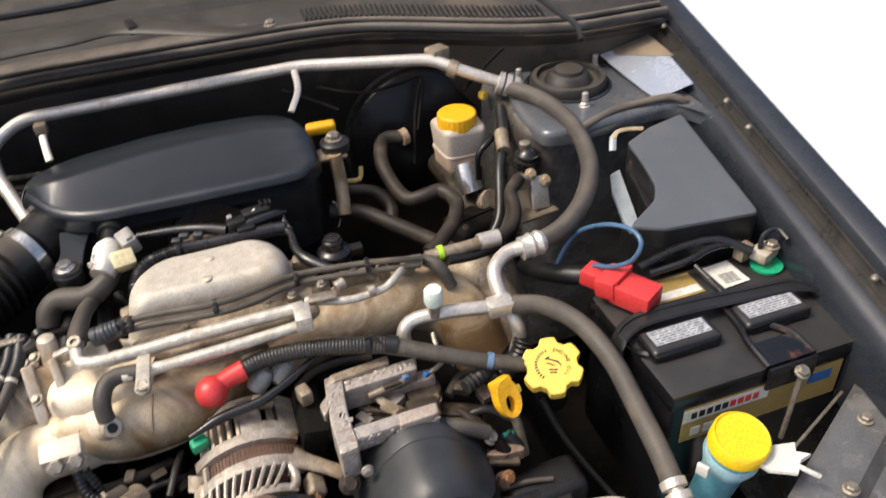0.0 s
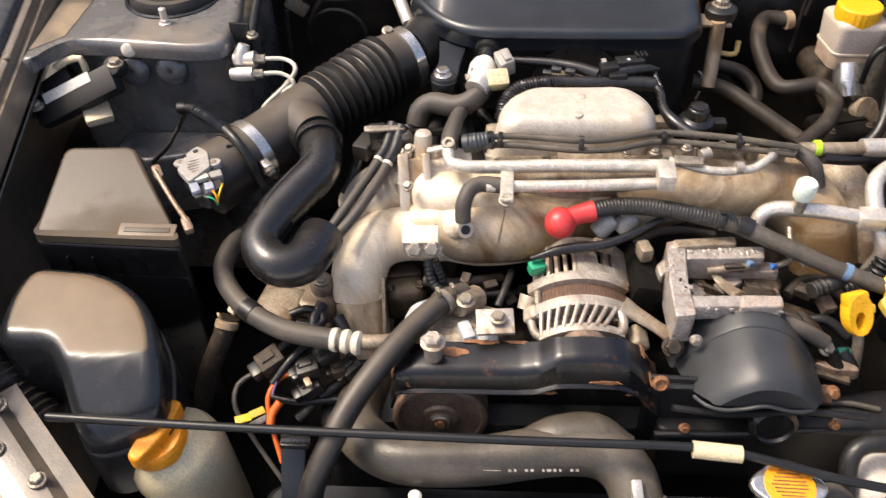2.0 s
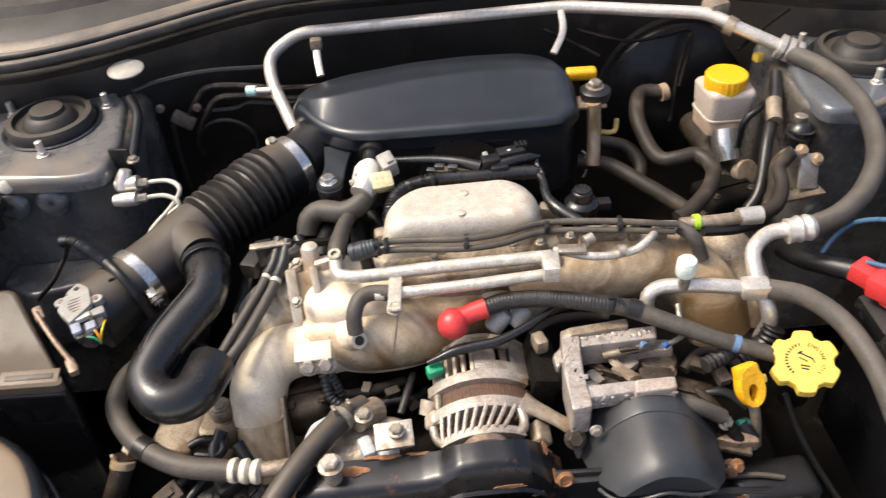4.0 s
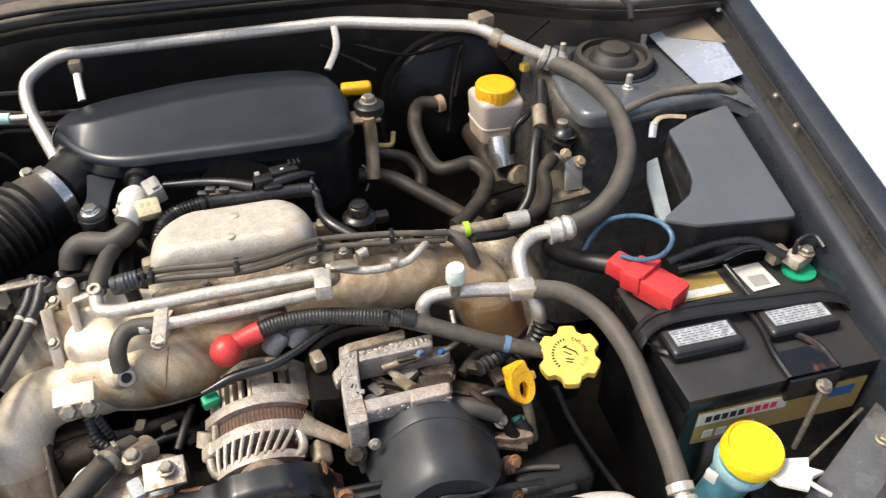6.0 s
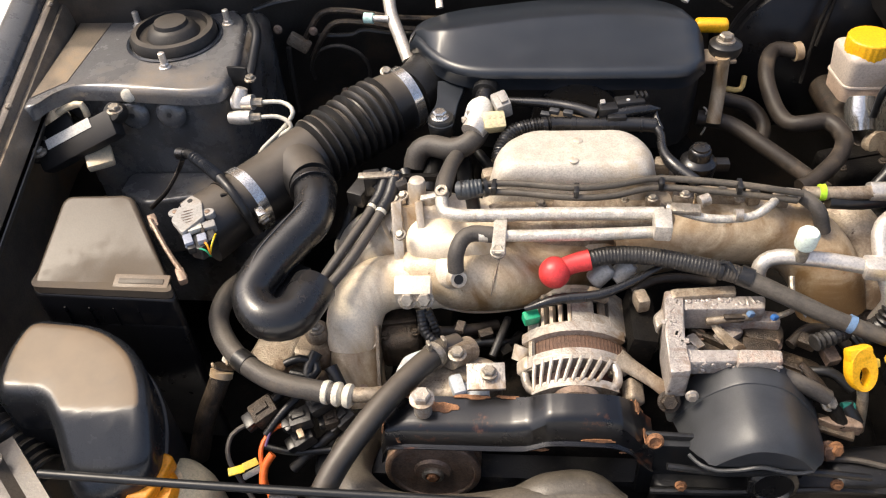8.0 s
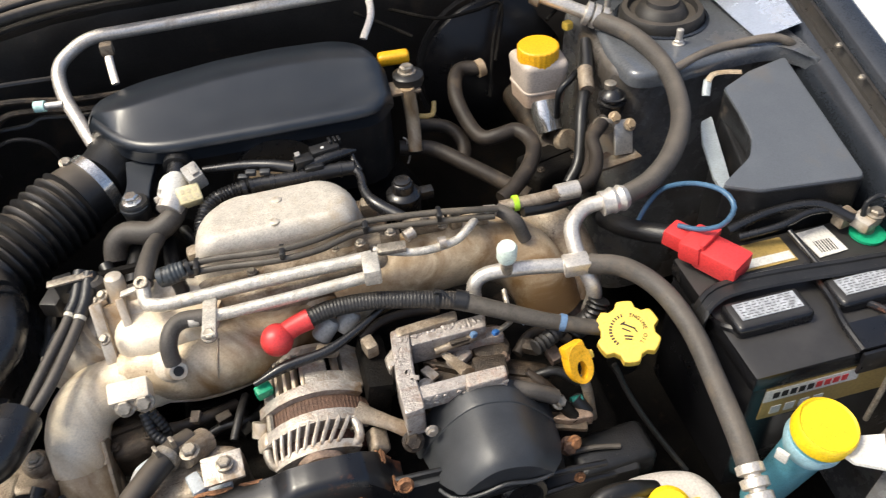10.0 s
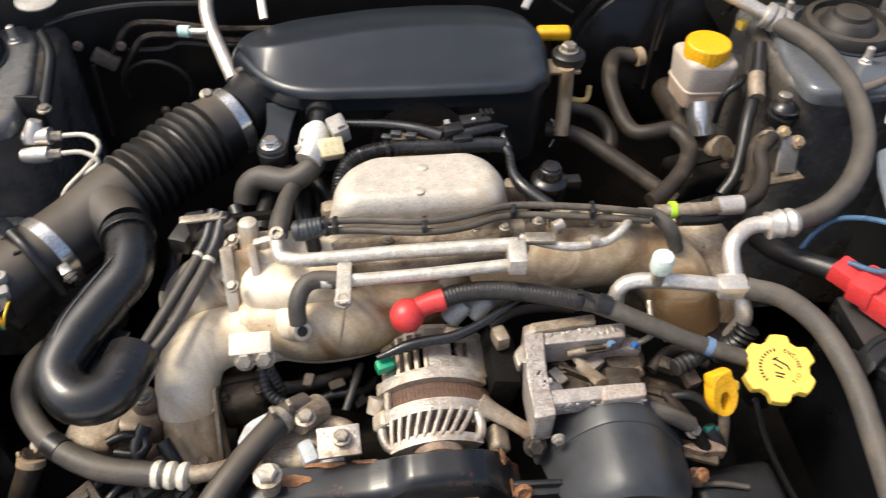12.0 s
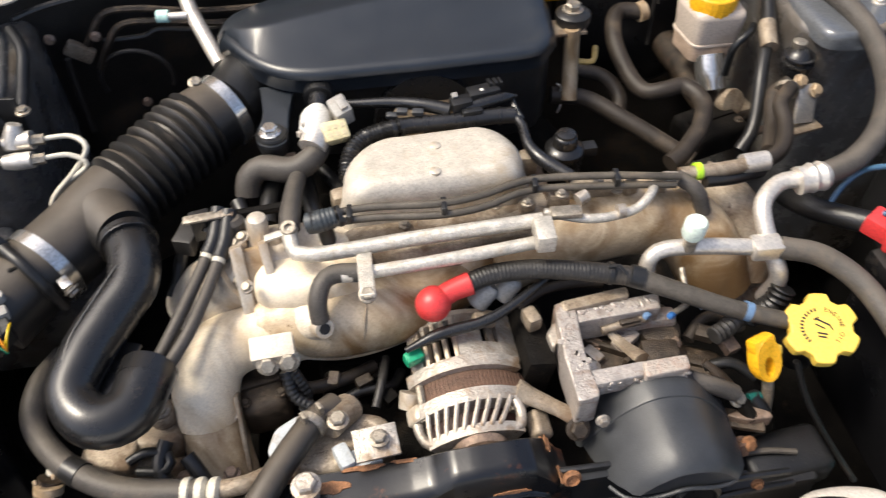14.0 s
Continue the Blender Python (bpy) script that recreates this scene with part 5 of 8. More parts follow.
rear = part("rear_housing", ring(0.056, 0.0770, -0.3300, -0.3170, 50, 138), ALUCORR, alt, "cast rear housing")
part("rear_rim", ring(0.050, 0.0735, -0.272, -0.262, 44, 134), ALU, rear)
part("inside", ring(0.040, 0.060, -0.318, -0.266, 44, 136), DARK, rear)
for i in range(4):
    a = radians(96 + 7.5 * i)
    part("fin", block((AX.x + 0.069 * math.cos(a), -0.294, AX.z + 0.069 * math.sin(a)), (0.004, 0.048, 0.012), (0, 90 - math.degrees(a), 0), 0.001), ALU, rear)
part("shoulder", ring(0.050, 0.0745, -0.318, -0.268, 44, 62), ALUCORR, rear)
part("shoulder", ring(0.050, 0.0745, -0.318, -0.302, 60, 78), ALUCORR, rear)
part("shoulder", ring(0.050, 0.0745, -0.318, -0.268, 76, 94), ALUCORR, rear)
part("shoulder", ring(0.050, 0.0735, -0.318, -0.268, 123, 134), ALUCORR, rear)
part("stay", block((AX.x + 0.071 * math.cos(radians(68)), -0.286, AX.z + 0.071 * math.sin(radians(68))), (0.008, 0.034, 0.006), (0, 22, 0), 0.002), ALUDIRTY, rear)
part("tower", block((0.008, -0.285, 0.742), (0.024, 0.012, 0.012), (0, 20, 0), 0.004), ALUDIRTY, rear)
part("flank", block((0.050, -0.299, 0.700), (0.03, 0.075, 0.06), (0, 10, 0), 0.008), DARK, alt, "greasy dark flank")
part("lug", block((0.052, -0.292, 0.742), (0.014, 0.02, 0.018), (0, 0, 15), 0.004), ALUDIRTY, alt)
for p in ((-0.062, -0.317, 0.715), (0.019, -0.320, 0.715)):
    part("through_bolt", tube([p, Vector(p) + Vector((0, -0.05, -0.002))], 0.0042, seg=8, straight=True), STEEL, alt)
part("ear", tube([(0.024, -0.356, 0.724), (0.040, -0.364, 0.719), (0.058, -0.374, 0.713), (0.077, -0.385, 0.706)], [0.013, 0.0092, 0.0080, 0.0095], seg=14, flat=0.55), ALUDIRTY, alt)
part("ear", tube([(-0.070, -0.332, 0.710), (-0.075, -0.343, 0.700)], [0.011, 0.009], seg=12), ALU, alt)
part("bolt", bolt((0.073, -0.393, 0.705), 0.0105, (0, -0.7, 0.7)), GRIME, alt)
part("plug", block((-0.063, -0.306, 0.728), (0.018, 0.012, 0.014), (10, 0, 20), 0.003), GREEN, alt, "bright green connector plug")
part("bolt", bolt((0.028, -0.357, 0.718), 0.006, (0, -0.9, 0.4)), STEEL, front)

# ---------------------------------------------------------------- compressor bracket
comp = thing("compressor_bracket", (0.12, -0.34, 0.60), "corroded aluminium bracket frame over a stained casting", "bracket")
def bar(pts, w, h, material=CORRODED):
    """A square cast bar through the points."""
    part("bar", prism(rounded([*pts], 0.003, 3), pts[0][2] - h, pts[0][2], 0.0025, 2), material, comp)


bar(((0.076, -0.284, 0.750), (0.096, -0.281, 0.750), (0.089, -0.346, 0.750), (0.089, -0.389, 0.750), (0.069, -0.392, 0.750), (0.069, -0.346, 0.750)), 0, 0.040)
bar(((0.083, -0.361, 0.747), (0.141, -0.359, 0.747), (0.137, -0.374, 0.747), (0.085, -0.377, 0.747)), 0, 0.018)
bar(((0.137, -0.361, 0.750), (0.179, -0.361, 0.750), (0.177, -0.376, 0.750), (0.134, -0.378, 0.750)), 0, 0.022, RUSTBAR)
bar(((0.081, -0.284, 0.752), (0.150, -0.277, 0.752), (0.149, -0.289, 0.752), (0.082, -0.296, 0.752)), 0, 0.02, ALUDIRTY)
bar(((0.095, -0.289, 0.746), (0.180, -0.286, 0.746), (0.176, -0.304, 0.746), (0.093, -0.307, 0.746)), 0, 0.03)
part("spur", prism(rounded([(0.064, -0.305, 0.735), (0.083, -0.285, 0.735), (0.081, -0.306, 0.735), (0.066, -0.324, 0.735)], 0.004), 0.69, 0.735, 0.003), ALUCORR, comp)
part("casting", prism(rounded([(0.104, -0.265, 0.705), (0.206, -0.264, 0.705), (0.192, -0.336, 0.705), (0.096, -0.341, 0.705)], 0.015), 0.60, 0.706, 0.012), GRIME, comp, "greasy brown casting")
part("shelf", block((0.147, -0.295, 0.718), (0.10, 0.018, 0.02), (0, 0, -4), 0.006), RUSTBAR, comp)
part("boss", lathe([(0.022, 0), (0.020, 0.010), (0.010, 0.012)], (0.180, -0.306, 0.705), seg=18), GRIME, comp)
part("drip", block((0.108, -0.322, 0.712), (0.012, 0.02, 0.006), (0, 0, 30), 0.003), ALUCORR, comp)
part("sensor", tube([(0.118, -0.309, 0.730), (0.140, -0.307, 0.733), (0.164, -0.305, 0.735)], 0.0045, seg=10), ALUDIRTY, comp)
part("sensor_plug", block((0.146, -0.306, 0.734), (0.022, 0.009, 0.009), (0, 0, 4), 0.002), GRIME, comp)
part("lever", tube([(0.123, -0.304, 0.728), (0.135, -0.321, 0.722), (0.143, -0.349, 0.735)], [0.004, 0.006, 0.008], seg=8, flat=0.6), ALUDIRTY, comp)
part("web", block((0.143, -0.312, 0.712), (0.03, 0.016, 0.012), (0, 0, 35), 0.004), RUSTBAR, comp)
for q in ((0.115, -0.309, 0.708), (0.189, -0.322, 0.710)):
    part("bolt", bolt(q, 0.007), STEEL_RUSTY, comp)
for p, m in (((0.161, -0.308, 0.742), PALEBLUE), ((0.184, -0.312, 0.742), BLUE)):
    part("clip", block(p, (0.0075, 0.006, 0.006), (0, 20, 25), 0.002), m, comp)
rnd = random.Random(5)
for k in range(14):
    part("corroded_crust", block((0.098 + 0.0056 * k, -0.2965 + 0.008 * rnd.random() - 0.002, 0.7455 + 0.001 * rnd.random()), (0.003 + 0.004 * rnd.random(), 0.004 + 0.009 * rnd.random(), 0.003), (0, 0, 60 * rnd.random()), 0.0012, 1), CORRODED, comp)
part("rib", block((0.128, -0.318, 0.706), (0.055, 0.006, 0.016), (0, 0, -32), 0.002), GRIME, comp)
part("rib", block((0.158, -0.326, 0.708), (0.050, 0.006, 0.014), (0, 0, 24), 0.002), GRIME, comp)
part("pad", block((0.171, -0.335, 0.712), (0.036, 0.030, 0.014), (0, 0, -8), 0.004), GRIME, comp)
part("stub", lathe([(0.009, 0), (0.009, 0.012), (0.006, 0.014)], (0.100, -0.338, 0.706), (0, -0.2, 1), 16), ALUCORR, comp)
rnd = random.Random(11)
for k in range(26):
    q = (0.087 + 0.088 * rnd.random(), -0.3755 - 0.0006 * rnd.random(), 0.734 + 0.010 * rnd.random())
    part("corroded_crust", block(q, (0.002 + 0.006 * rnd.random(), 0.0025, 0.002 + 0.004 * rnd.random()), (0, 40 * rnd.random(), 0), 0.0008, 1), RUSTBAR if q[0] > 0.125 else CORRODED, comp)
for k in range(12):
    part("corroded_crust", block((0.0695 + 0.019 * rnd.random(), -0.385 + 0.095 * rnd.random(), 0.7502), (0.003 + 0.005 * rnd.random(), 0.003 + 0.008 * rnd.random(), 0.0012), (0, 0, 90 * rnd.random()), 0.0005, 1), CORRODED, comp)
part("drip_bolt", bolt((0.092, -0.398, 0.722), 0.006, (0, -1, 0.2)), ALUCORR, comp)
part("drip_bolt", bolt((0.137, -0.383, 0.727), 0.005, (0, -1, 0.2)), RUSTED, comp)
for p in ((0.011, -0.264, 0.752), (0.035, -0.259, 0.752)):
    part("injector_plug", lathe([(0.009, -0.012), (0.011, -0.010), (0.011, 0.010), (0.008, 0.014)], p, (0.5, 0.2, 0.5), 16), METERG, comp, "grey injector plug")
part("bracket_wire", tube([(0.206, -0.271, 0.760), (0.205, -0.289, 0.750), (0.207, -0.298, 0.740), (0.185, -0.307, 0.735)], 0.003, seg=8), STEEL, comp)

# ---------------------------------------------------------------- belt guards and pulleys
guard = thing("belt_guard", (-0.07, -0.44, 0.62), "glossy black stamped belt guard with rusty edges", "belt guard")
prof = ((-0.212, 0.690), (-0.206, 0.712), (-0.185, 0.717), (-0.085, 0.719), (-0.065, 0.724), (-0.048, 0.738), (-0.030, 0.741), (0.005, 0.741), (0.020, 0.736), (0.034, 0.720), (0.046, 0.700), (0.056, 0.690))
rows = [[(x, y - (0.40 * max(0.0, z - 0.717) if y > -0.41 else 0.0), z - d - (0.42 * max(0.0, z - 0.717) if d > 0.02 else 0.0)) for y, d in ((-0.400, 0.004), (-0.403, 0.0), (-0.416, 0.0005), (-0.430, 0.0015), (-0.436, 0.0035), (-0.440, 0.0085), (-0.4425, 0.026), (-0.446, 0.028))]
        for x, z in [(a[0] + (b[0] - a[0]) * k / 4, a[1] + (b[1] - a[1]) * k / 4) for a, b in zip(prof, prof[1:]) for k in range(4)] + [prof[-1]]]
g = loft(rows, 0.002)
part("cover", g, GLOSS, guard)
for a, b in ((1, 3), (9, 11)):
    part("rusty_edge", tube([(x, -0.4015, z - 0.003) for x, z in prof[a:b]], [0.0012, 0.0024], seg=6), RUSTED, guard, "rusty rear edge")
part("lower_edge", tube([(x, -0.4455, z - 0.0285 - 0.42 * max(0.0, z - 0.717)) for x, z in prof], 0.0013, seg=6), GLOSS, guard)
for k, (x, y, z, nrm, w, st) in enumerate((
        (-0.150, -0.4163, 0.7178, (0, -0.05, 1), 0.0075, 2.4), (-0.165, -0.4076, 0.7180, (0, 0, 1), 0.003, 2.0), (-0.120, -0.4043, 0.7192, (0, 0, 1), 0.0035, 6.0),
        (-0.180, -0.4039, 0.7180, (0, 0, 1), 0.004, 4.0), (-0.085, -0.4043, 0.7200, (0, 0, 1), 0.003, 5.0), (-0.2095, -0.4236, 0.702, (-1, 0, 0.25), 0.007, 2.6),
        (-0.2085, -0.4127, 0.708, (-0.9, 0, 0.4), 0.006, 2.0), (-0.200, -0.4400, 0.695, (-0.2, -1, 0.1), 0.008, 1.5), (-0.180, -0.4415, 0.688, (0, -1, 0.1), 0.004, 3.5),
        (-0.120, -0.4425, 0.687, (0, -1, 0.1), 0.003, 7.0), (-0.060, -0.4430, 0.690, (0, -1, 0.1), 0.003, 6.0), (0.000, -0.4430, 0.708, (0, -1, 0.1), 0.003, 6.0),
        (0.047, -0.4309, 0.700, (0.7, 0, 0.7), 0.005, 2.2), (0.030, -0.4430, 0.692, (0.3, -1, 0.1), 0.0035, 3.0), (0.040, -0.4054, 0.712, (0.7, 0, 0.7), 0.004, 2.5))):
    flake((x, y, z), nrm, w, k, RUSTED, guard, st)
part("bolt", bolt((-0.169, -0.421, 0.737), 0.0115), ALUCORR, guard)
part("sleeve", lathe([(0.009, -0.02), (0.009, 0.0)], (-0.169, -0.421, 0.736), (0, 0, 1), 16), ALUCORR, guard)
part("tab", block((-0.108, -0.391, 0.735), (0.038, 0.028, 0.005), (14, 0, 4), 0.001), ALUCORR, guard, "pale zinc tab")
part("bolt", bolt((-0.105, -0.391, 0.741), 0.008), STEEL, guard)
part("side_plate", block((0.072, -0.430, 0.666), (0.056, 0.006, 0.070), (-4, 0, -2), 0.003), BLACK, guard, "black mounting plate")
part("washer", lathe([(0.0085, 0), (0.0085, 0.002), (0.006, 0.004), (0.0055, 0.002)], (0.055, -0.436, 0.701), (0, -0.9, 0.4), 16), RUSTED, guard, "rusty washer")
part("backing", block((0.125, -0.432, 0.650), (0.16, 0.012, 0.09), (0, 0, 0), 0.004), SATIN, guard)


def pulley(at, r, group="belt pulleys"):
    p = thing("pulley", (at[0], at[1], at[2] - r), "rusty dark steel belt pulley", "pulley", group)
    part("wheel", lathe([(r, -0.012), (r, -0.004), (r - 0.004, -0.002), (r - 0.004, 0.004), (r, 0.006), (r, 0.011), (r - 0.002, 0.0125), (r * 0.88, 0.0125), (r * 0.85, 0.0105), (r * 0.40, 0.0095), (r * 0.36, 0.013), (r * 0.22, 0.013)], at, (0, -1, 0.05), 40), STEEL_RUSTY, p)
    hub = part("hub", lathe([(0.0115, 0.0), (0.0115, 0.004), (0.0095, 0.006), (0.0080, 0.006), (0.0078, 0.003)], (at[0], at[1] - 0.012, at[2]), (0, -1, 0.05), 24), STEEL, p)
    part("nut", bolt((at[0], at[1] - 0.014, at[2]), 0.0075, (0, -1, 0.05)), RUSTED, hub)


pulley((-0.163, -0.428, 0.634), 0.050)
pulley((-0.018, -0.411, 0.7095), 0.0255)

drum = thing("belt_cover", (0.145, -0.42, 0.60), "matt black half-round plastic belt cover", "cover")
ARCH, _ = smooth_path([(0.073, 0, 0.650), (0.080, 0, 0.677), (0.097, 0, 0.707), (0.120, 0, 0.731), (0.143, 0, 0.7415), (0.175, 0, 0.734), (0.201, 0, 0.710), (0.221, 0, 0.680), (0.231, 0, 0.648)], 0.003)


def arch_row(k, y, low, n=36, lift=0.0):
    """One row of the cover: the arch scaled by k about its foot, kept above the height low."""
    pts = [((p.x - 0.147) * k + 0.147, (p.z - 0.655) * k + 0.655 + lift) for p in ARCH]
    pts = [p for p in pts if p[1] >= low]
    return [(pts[i * (len(pts) - 1) // (n - 1)][0], y, pts[i * (len(pts) - 1) // (n - 1)][1]) for i in range(n)]


rows = [arch_row(k, y, low) for k, y, low in ((1.0, -0.396, 0.674), (1.0, -0.412, 0.680), (1.0, -0.428, 0.687), (0.995, -0.440, 0.693), (0.98, -0.449, 0.697), (0.955, -0.456, 0.700), (0.92, -0.461, 0.702), (0.88, -0.464, 0.703))]
part("shell", loft(rows, 0.002), COVER, drum)
rows = [arch_row(k, y, low) for k, y, low in ((0.99, -0.366, 0.664), (1.022, -0.367, 0.664), (1.026, -0.392, 0.671), (1.016, -0.396, 0.673), (0.998, -0.397, 0.674))]
part("rear_band", loft(rows, 0.002), COVER, drum, "stepped band along the rear edge")
hem = arch_row(0.88, -0.464, 0.703)
bm = bmesh.new()
bm.faces.new([bm.verts.new(p) for p in hem])
part("front_face", bm, COVER, drum)
part("lip", tube([(0.086, -0.448, 0.697), (0.094, -0.461, 0.701), (0.108, -0.466, 0.701), (0.126, -0.467, 0.704), (0.146, -0.467, 0.710), (0.164, -0.467, 0.705), (0.178, -0.466, 0.701), (0.194, -0.463, 0.701), (0.204, -0.448, 0.697)], 0.0020, seg=8), COVER, drum)
part("notch", block((0.1015, -0.3935, 0.7125), (0.004, 0.003, 0.006), (0, -40, 0), 0.001), INK, drum)

# ---------------------------------------------------------------- coolant hoses at the front
heater = thing("coolant_hose", (-0.255, -0.387, 0.600), "dull black rubber coolant hose over the belt guard", "hose")
part("hose", tube([(-0.140, -0.340, 0.722), (-0.160, -0.359, 0.730), (-0.193, -0.404, 0.734), (-0.222, -0.446, 0.727), (-0.247, -0.484, 0.712), (-0.265, -0.518, 0.690), (-0.279, -0.540, 0.660), (-0.284, -0.548, 0.620)], 0.0122, seg=20), HOSERUB, heater)
part("clamp", lathe([(0.0125, 0), (0.0140, 0), (0.0140, 0.008), (0.0125, 0.008)], (-0.159, -0.358, 0.7295), (-0.55, -0.75, 0.08), 20), STEEL, heater, "spring clamp")
for p in ((-0.166, -0.364, 0.747), (-0.152, -0.355, 0.744)):
    part("clamp_ear", block(p, (0.004, 0.008, 0.012), (0, 0, 30), 0.001), STEEL, heater)
housing = thing("water_housing", (-0.13, -0.38, 0.62), "stained cast aluminium water housing", "casting")
part("body", prism(rounded([(-0.199, -0.389, 0.690), (-0.174, -0.345, 0.700), (-0.132, -0.337, 0.710), (-0.090, -0.351, 0.700), (-0.096, -0.388, 0.700), (-0.148, -0.403, 0.700)], 0.02), 0.60, 0.712, 0.012, 4), ALUDIRTY, housing)
part("neck", tube([(-0.128, -0.340, 0.715), (-0.146, -0.364, 0.728)], [0.014, 0.012], seg=18), ALUDIRTY, housing)
part("bolt", bolt((-0.138, -0.364, 0.735), 0.009), STEEL, housing)
part("rib", block((-0.137, -0.390, 0.716), (0.014, 0.024, 0.014), (0, 0, 20), 0.004), CHALK, housing)
part("web", block((-0.118, -0.391, 0.711), (0.026, 0.018, 0.010), (0, 0, 6), 0.003), CHALK, housing, "chalky corroded web")
part("shoulder", prism(rounded([(-0.204, -0.374), (-0.196, -0.350), (-0.172, -0.338), (-0.160, -0.346), (-0.176, -0.372), (-0.190, -0.386)], 0.008, 4), 0.66, 0.7155, 0.004), CHALK, housing, "chalky blue-white shoulder")

rad_hose = thing("radiator_hose", (-0.1, -0.5, 0.58), "thick greyed rubber radiator hose", "hose")
rp = [(-0.241, -0.364, 0.600), (-0.253, -0.413, 0.620), (-0.244, -0.466, 0.645), (-0.200, -0.500, 0.655), (-0.128, -0.504, 0.660), (-0.056, -0.494, 0.665), (-0.009, -0.492, 0.665), (0.017, -0.508, 0.660), (0.027, -0.533, 0.650), (0.032, -0.560, 0.630)]
part("hose", tube(rp, [0.024, 0.024, 0.025, 0.0245, 0.024, 0.0245, 0.026, 0.026, 0.025, 0.024], seg=24), HOSEB, rad_hose)
part("bulge", tube([(-0.084, -0.491, 0.665), (-0.044, -0.482, 0.668), (-0.011, -0.480, 0.668), (0.019, -0.492, 0.660)], [0.016, 0.024, 0.025, 0.02], seg=20), HOSEB, rad_hose)
for dx in (0, 1):
    a, b = Vector(rp[8]), Vector(rp[9])
    c = a.lerp(b, 0.0 + 0.26 * dx)
    part("clamp", lathe([(0.0255, 0), (0.027, 0), (0.027, 0.006), (0.0255, 0.006)], c, b - a, 26), PIPE, rad_hose, "bright spring clamp")
part("clamp_ear", block((0.022, -0.542, 0.678), (0.01, 0.022, 0.008), (30, 0, 5), 0.002), PIPE, rad_hose)
marks = bmesh.new()
for k, w in enumerate((0.016, 0.0, 0.003, 0.002, 0.0, 0.003, 0.003, 0.0, 0.002, 0.004, 0.003, 0.002, 0.0, 0.003, 0.003)):
    if w:
        add(marks, block((-0.110 + 0.0052 * k + (0.006 if k else 0.0), -0.5275 + 0.0002 * k, 0.6835), (w, 0.0022 if k else 0.0007, 0.0004), (36, 0, 0), 0))
part("print_mark", marks, ALUCORR, rad_hose, "row of worn pale print")

prop = thing("prop_rod", (-0.1, -0.53, 0.70), "black steel bonnet prop rod with a pale grip", "prop rod")
part("rod", tube([(-0.530, -0.503, 0.715), (-0.394, -0.508, 0.715), (-0.239, -0.512, 0.715), (-0.084, -0.515, 0.715), (0.071, -0.517, 0.715), (0.121, -0.525, 0.715), (0.170, -0.537, 0.712), (0.227, -0.549, 0.710), (0.316, -0.555, 0.710)], 0.0042, seg=12, step=0.02), SATIN, prop)
part("grip", tube([(0.069, -0.519, 0.715), (0.111, -0.523, 0.715)], 0.0080, seg=16, straight=True), TANK, prop)
part("clip", block((0.248, -0.547, 0.690), (0.013, 0.014, 0.03), (0, 0, 0), 0.003), BLACK, prop)
post = thing("rod_holder", (-0.318, -0.493, 0.580), "black plastic rod holder on the radiator", "holder")
part("post", block((-0.300, -0.521, 0.655), (0.024, 0.008, 0.085), (-38, 0, 0), 0.002), MOULD, post)
part("head", block((-0.295, -0.511, 0.695), (0.028, 0.012, 0.008), (0, 0, 0), 0.003), MOULD, post)

c = Vector((0.151, -0.5445, 0.702))
pl = []
for k in range(48):
    a = 2 * math.pi * k / 48
    r = 0.0250 + 0.0085 * max(0, math.cos(a) ** 2) ** 6
    pl.append((r * math.cos(a), r * math.sin(a)))
cap = part("cap", add(bmesh.new(), prism(pl, -0.0065, 0.0, 0.0025), Matrix.Translation(c) @ pose(0, 0, 0, 6, 0, -2)), CHROME, radiator, "bright steel radiator cap")
part("label", add(bmesh.new(), lathe([(0.0220, 0.0), (0.0220, 0.0008), (0.020, 0.001)], seg=32), Matrix.Translation(c) @ pose(0, 0, 0, 6, 0, -2)), ORANGE, cap, "orange warning label with fine print")
pr = bmesh.new()
for k in range(9):
    w = 0.031 - 0.0026 * abs(k - 4) ** 1.3
    add(pr, block((0.001 * math.sin(k * 3), 0.0136 - 0.0034 * k, 0.0014), (w, 0.0009, 0.0004), bevel=0))
part("print", add(bmesh.new(), pr, Matrix.Translation(c) @ pose(0, 0, 0, 6, 0, -2)), BROWN, cap)
part("neck", lathe([(0.021, -0.05), (0.021, -0.005)], c, (0, 0, 1), 20), BLACK, radiator)

tank = thing("coolant_reservoir", (0.30, -0.50, 0.45), "white plastic coolant reservoir with a yellow cap", "reservoir")
o = [(0.219, -0.539, 0.660), (0.232, -0.493, 0.670), (0.262, -0.467, 0.670), (0.308, -0.466, 0.670), (0.346, -0.480, 0.660), (0.358, -0.513, 0.650), (0.348, -0.544, 0.640)]
part("body", prism(rounded(o, 0.03, 6), 0.45, 0.675, 0.02, 5, 0.96), MILKY, tank)
part("cap", add(lathe([(0.020, -0.01), (0.0215, 0.0), (0.0215, 0.008), (0.017, 0.012)], (0.290, -0.519, 0.680), (0, -0.3, 1), 24), block((0.313, -0.524, 0.684), (0.018, 0.016, 0.008), (15, 0, -5), 0.004)), LEMON, tank, "yellow push-on cap")
part("hose", tube([(0.287, -0.495, 0.680), (0.258, -0.499, 0.700), (0.231, -0.500, 0.700), (0.218, -0.509, 0.690), (0.219, -0.527, 0.660)], 0.0085, seg=14), RUBBER, tank)
part("mark", block((0.260, -0.516, 0.677), (0.012, 0.012, 0.001), (0, 0, 0), 0), YELLOW, tank)
solo("overflow_hose", tube([(0.187, -0.537, 0.680), (0.201, -0.537, 0.680), (0.210, -0.545, 0.670), (0.210, -0.551, 0.640)], 0.008, seg=12), GREYRUB, "small grey overflow hose beside the radiator cap", "hose")

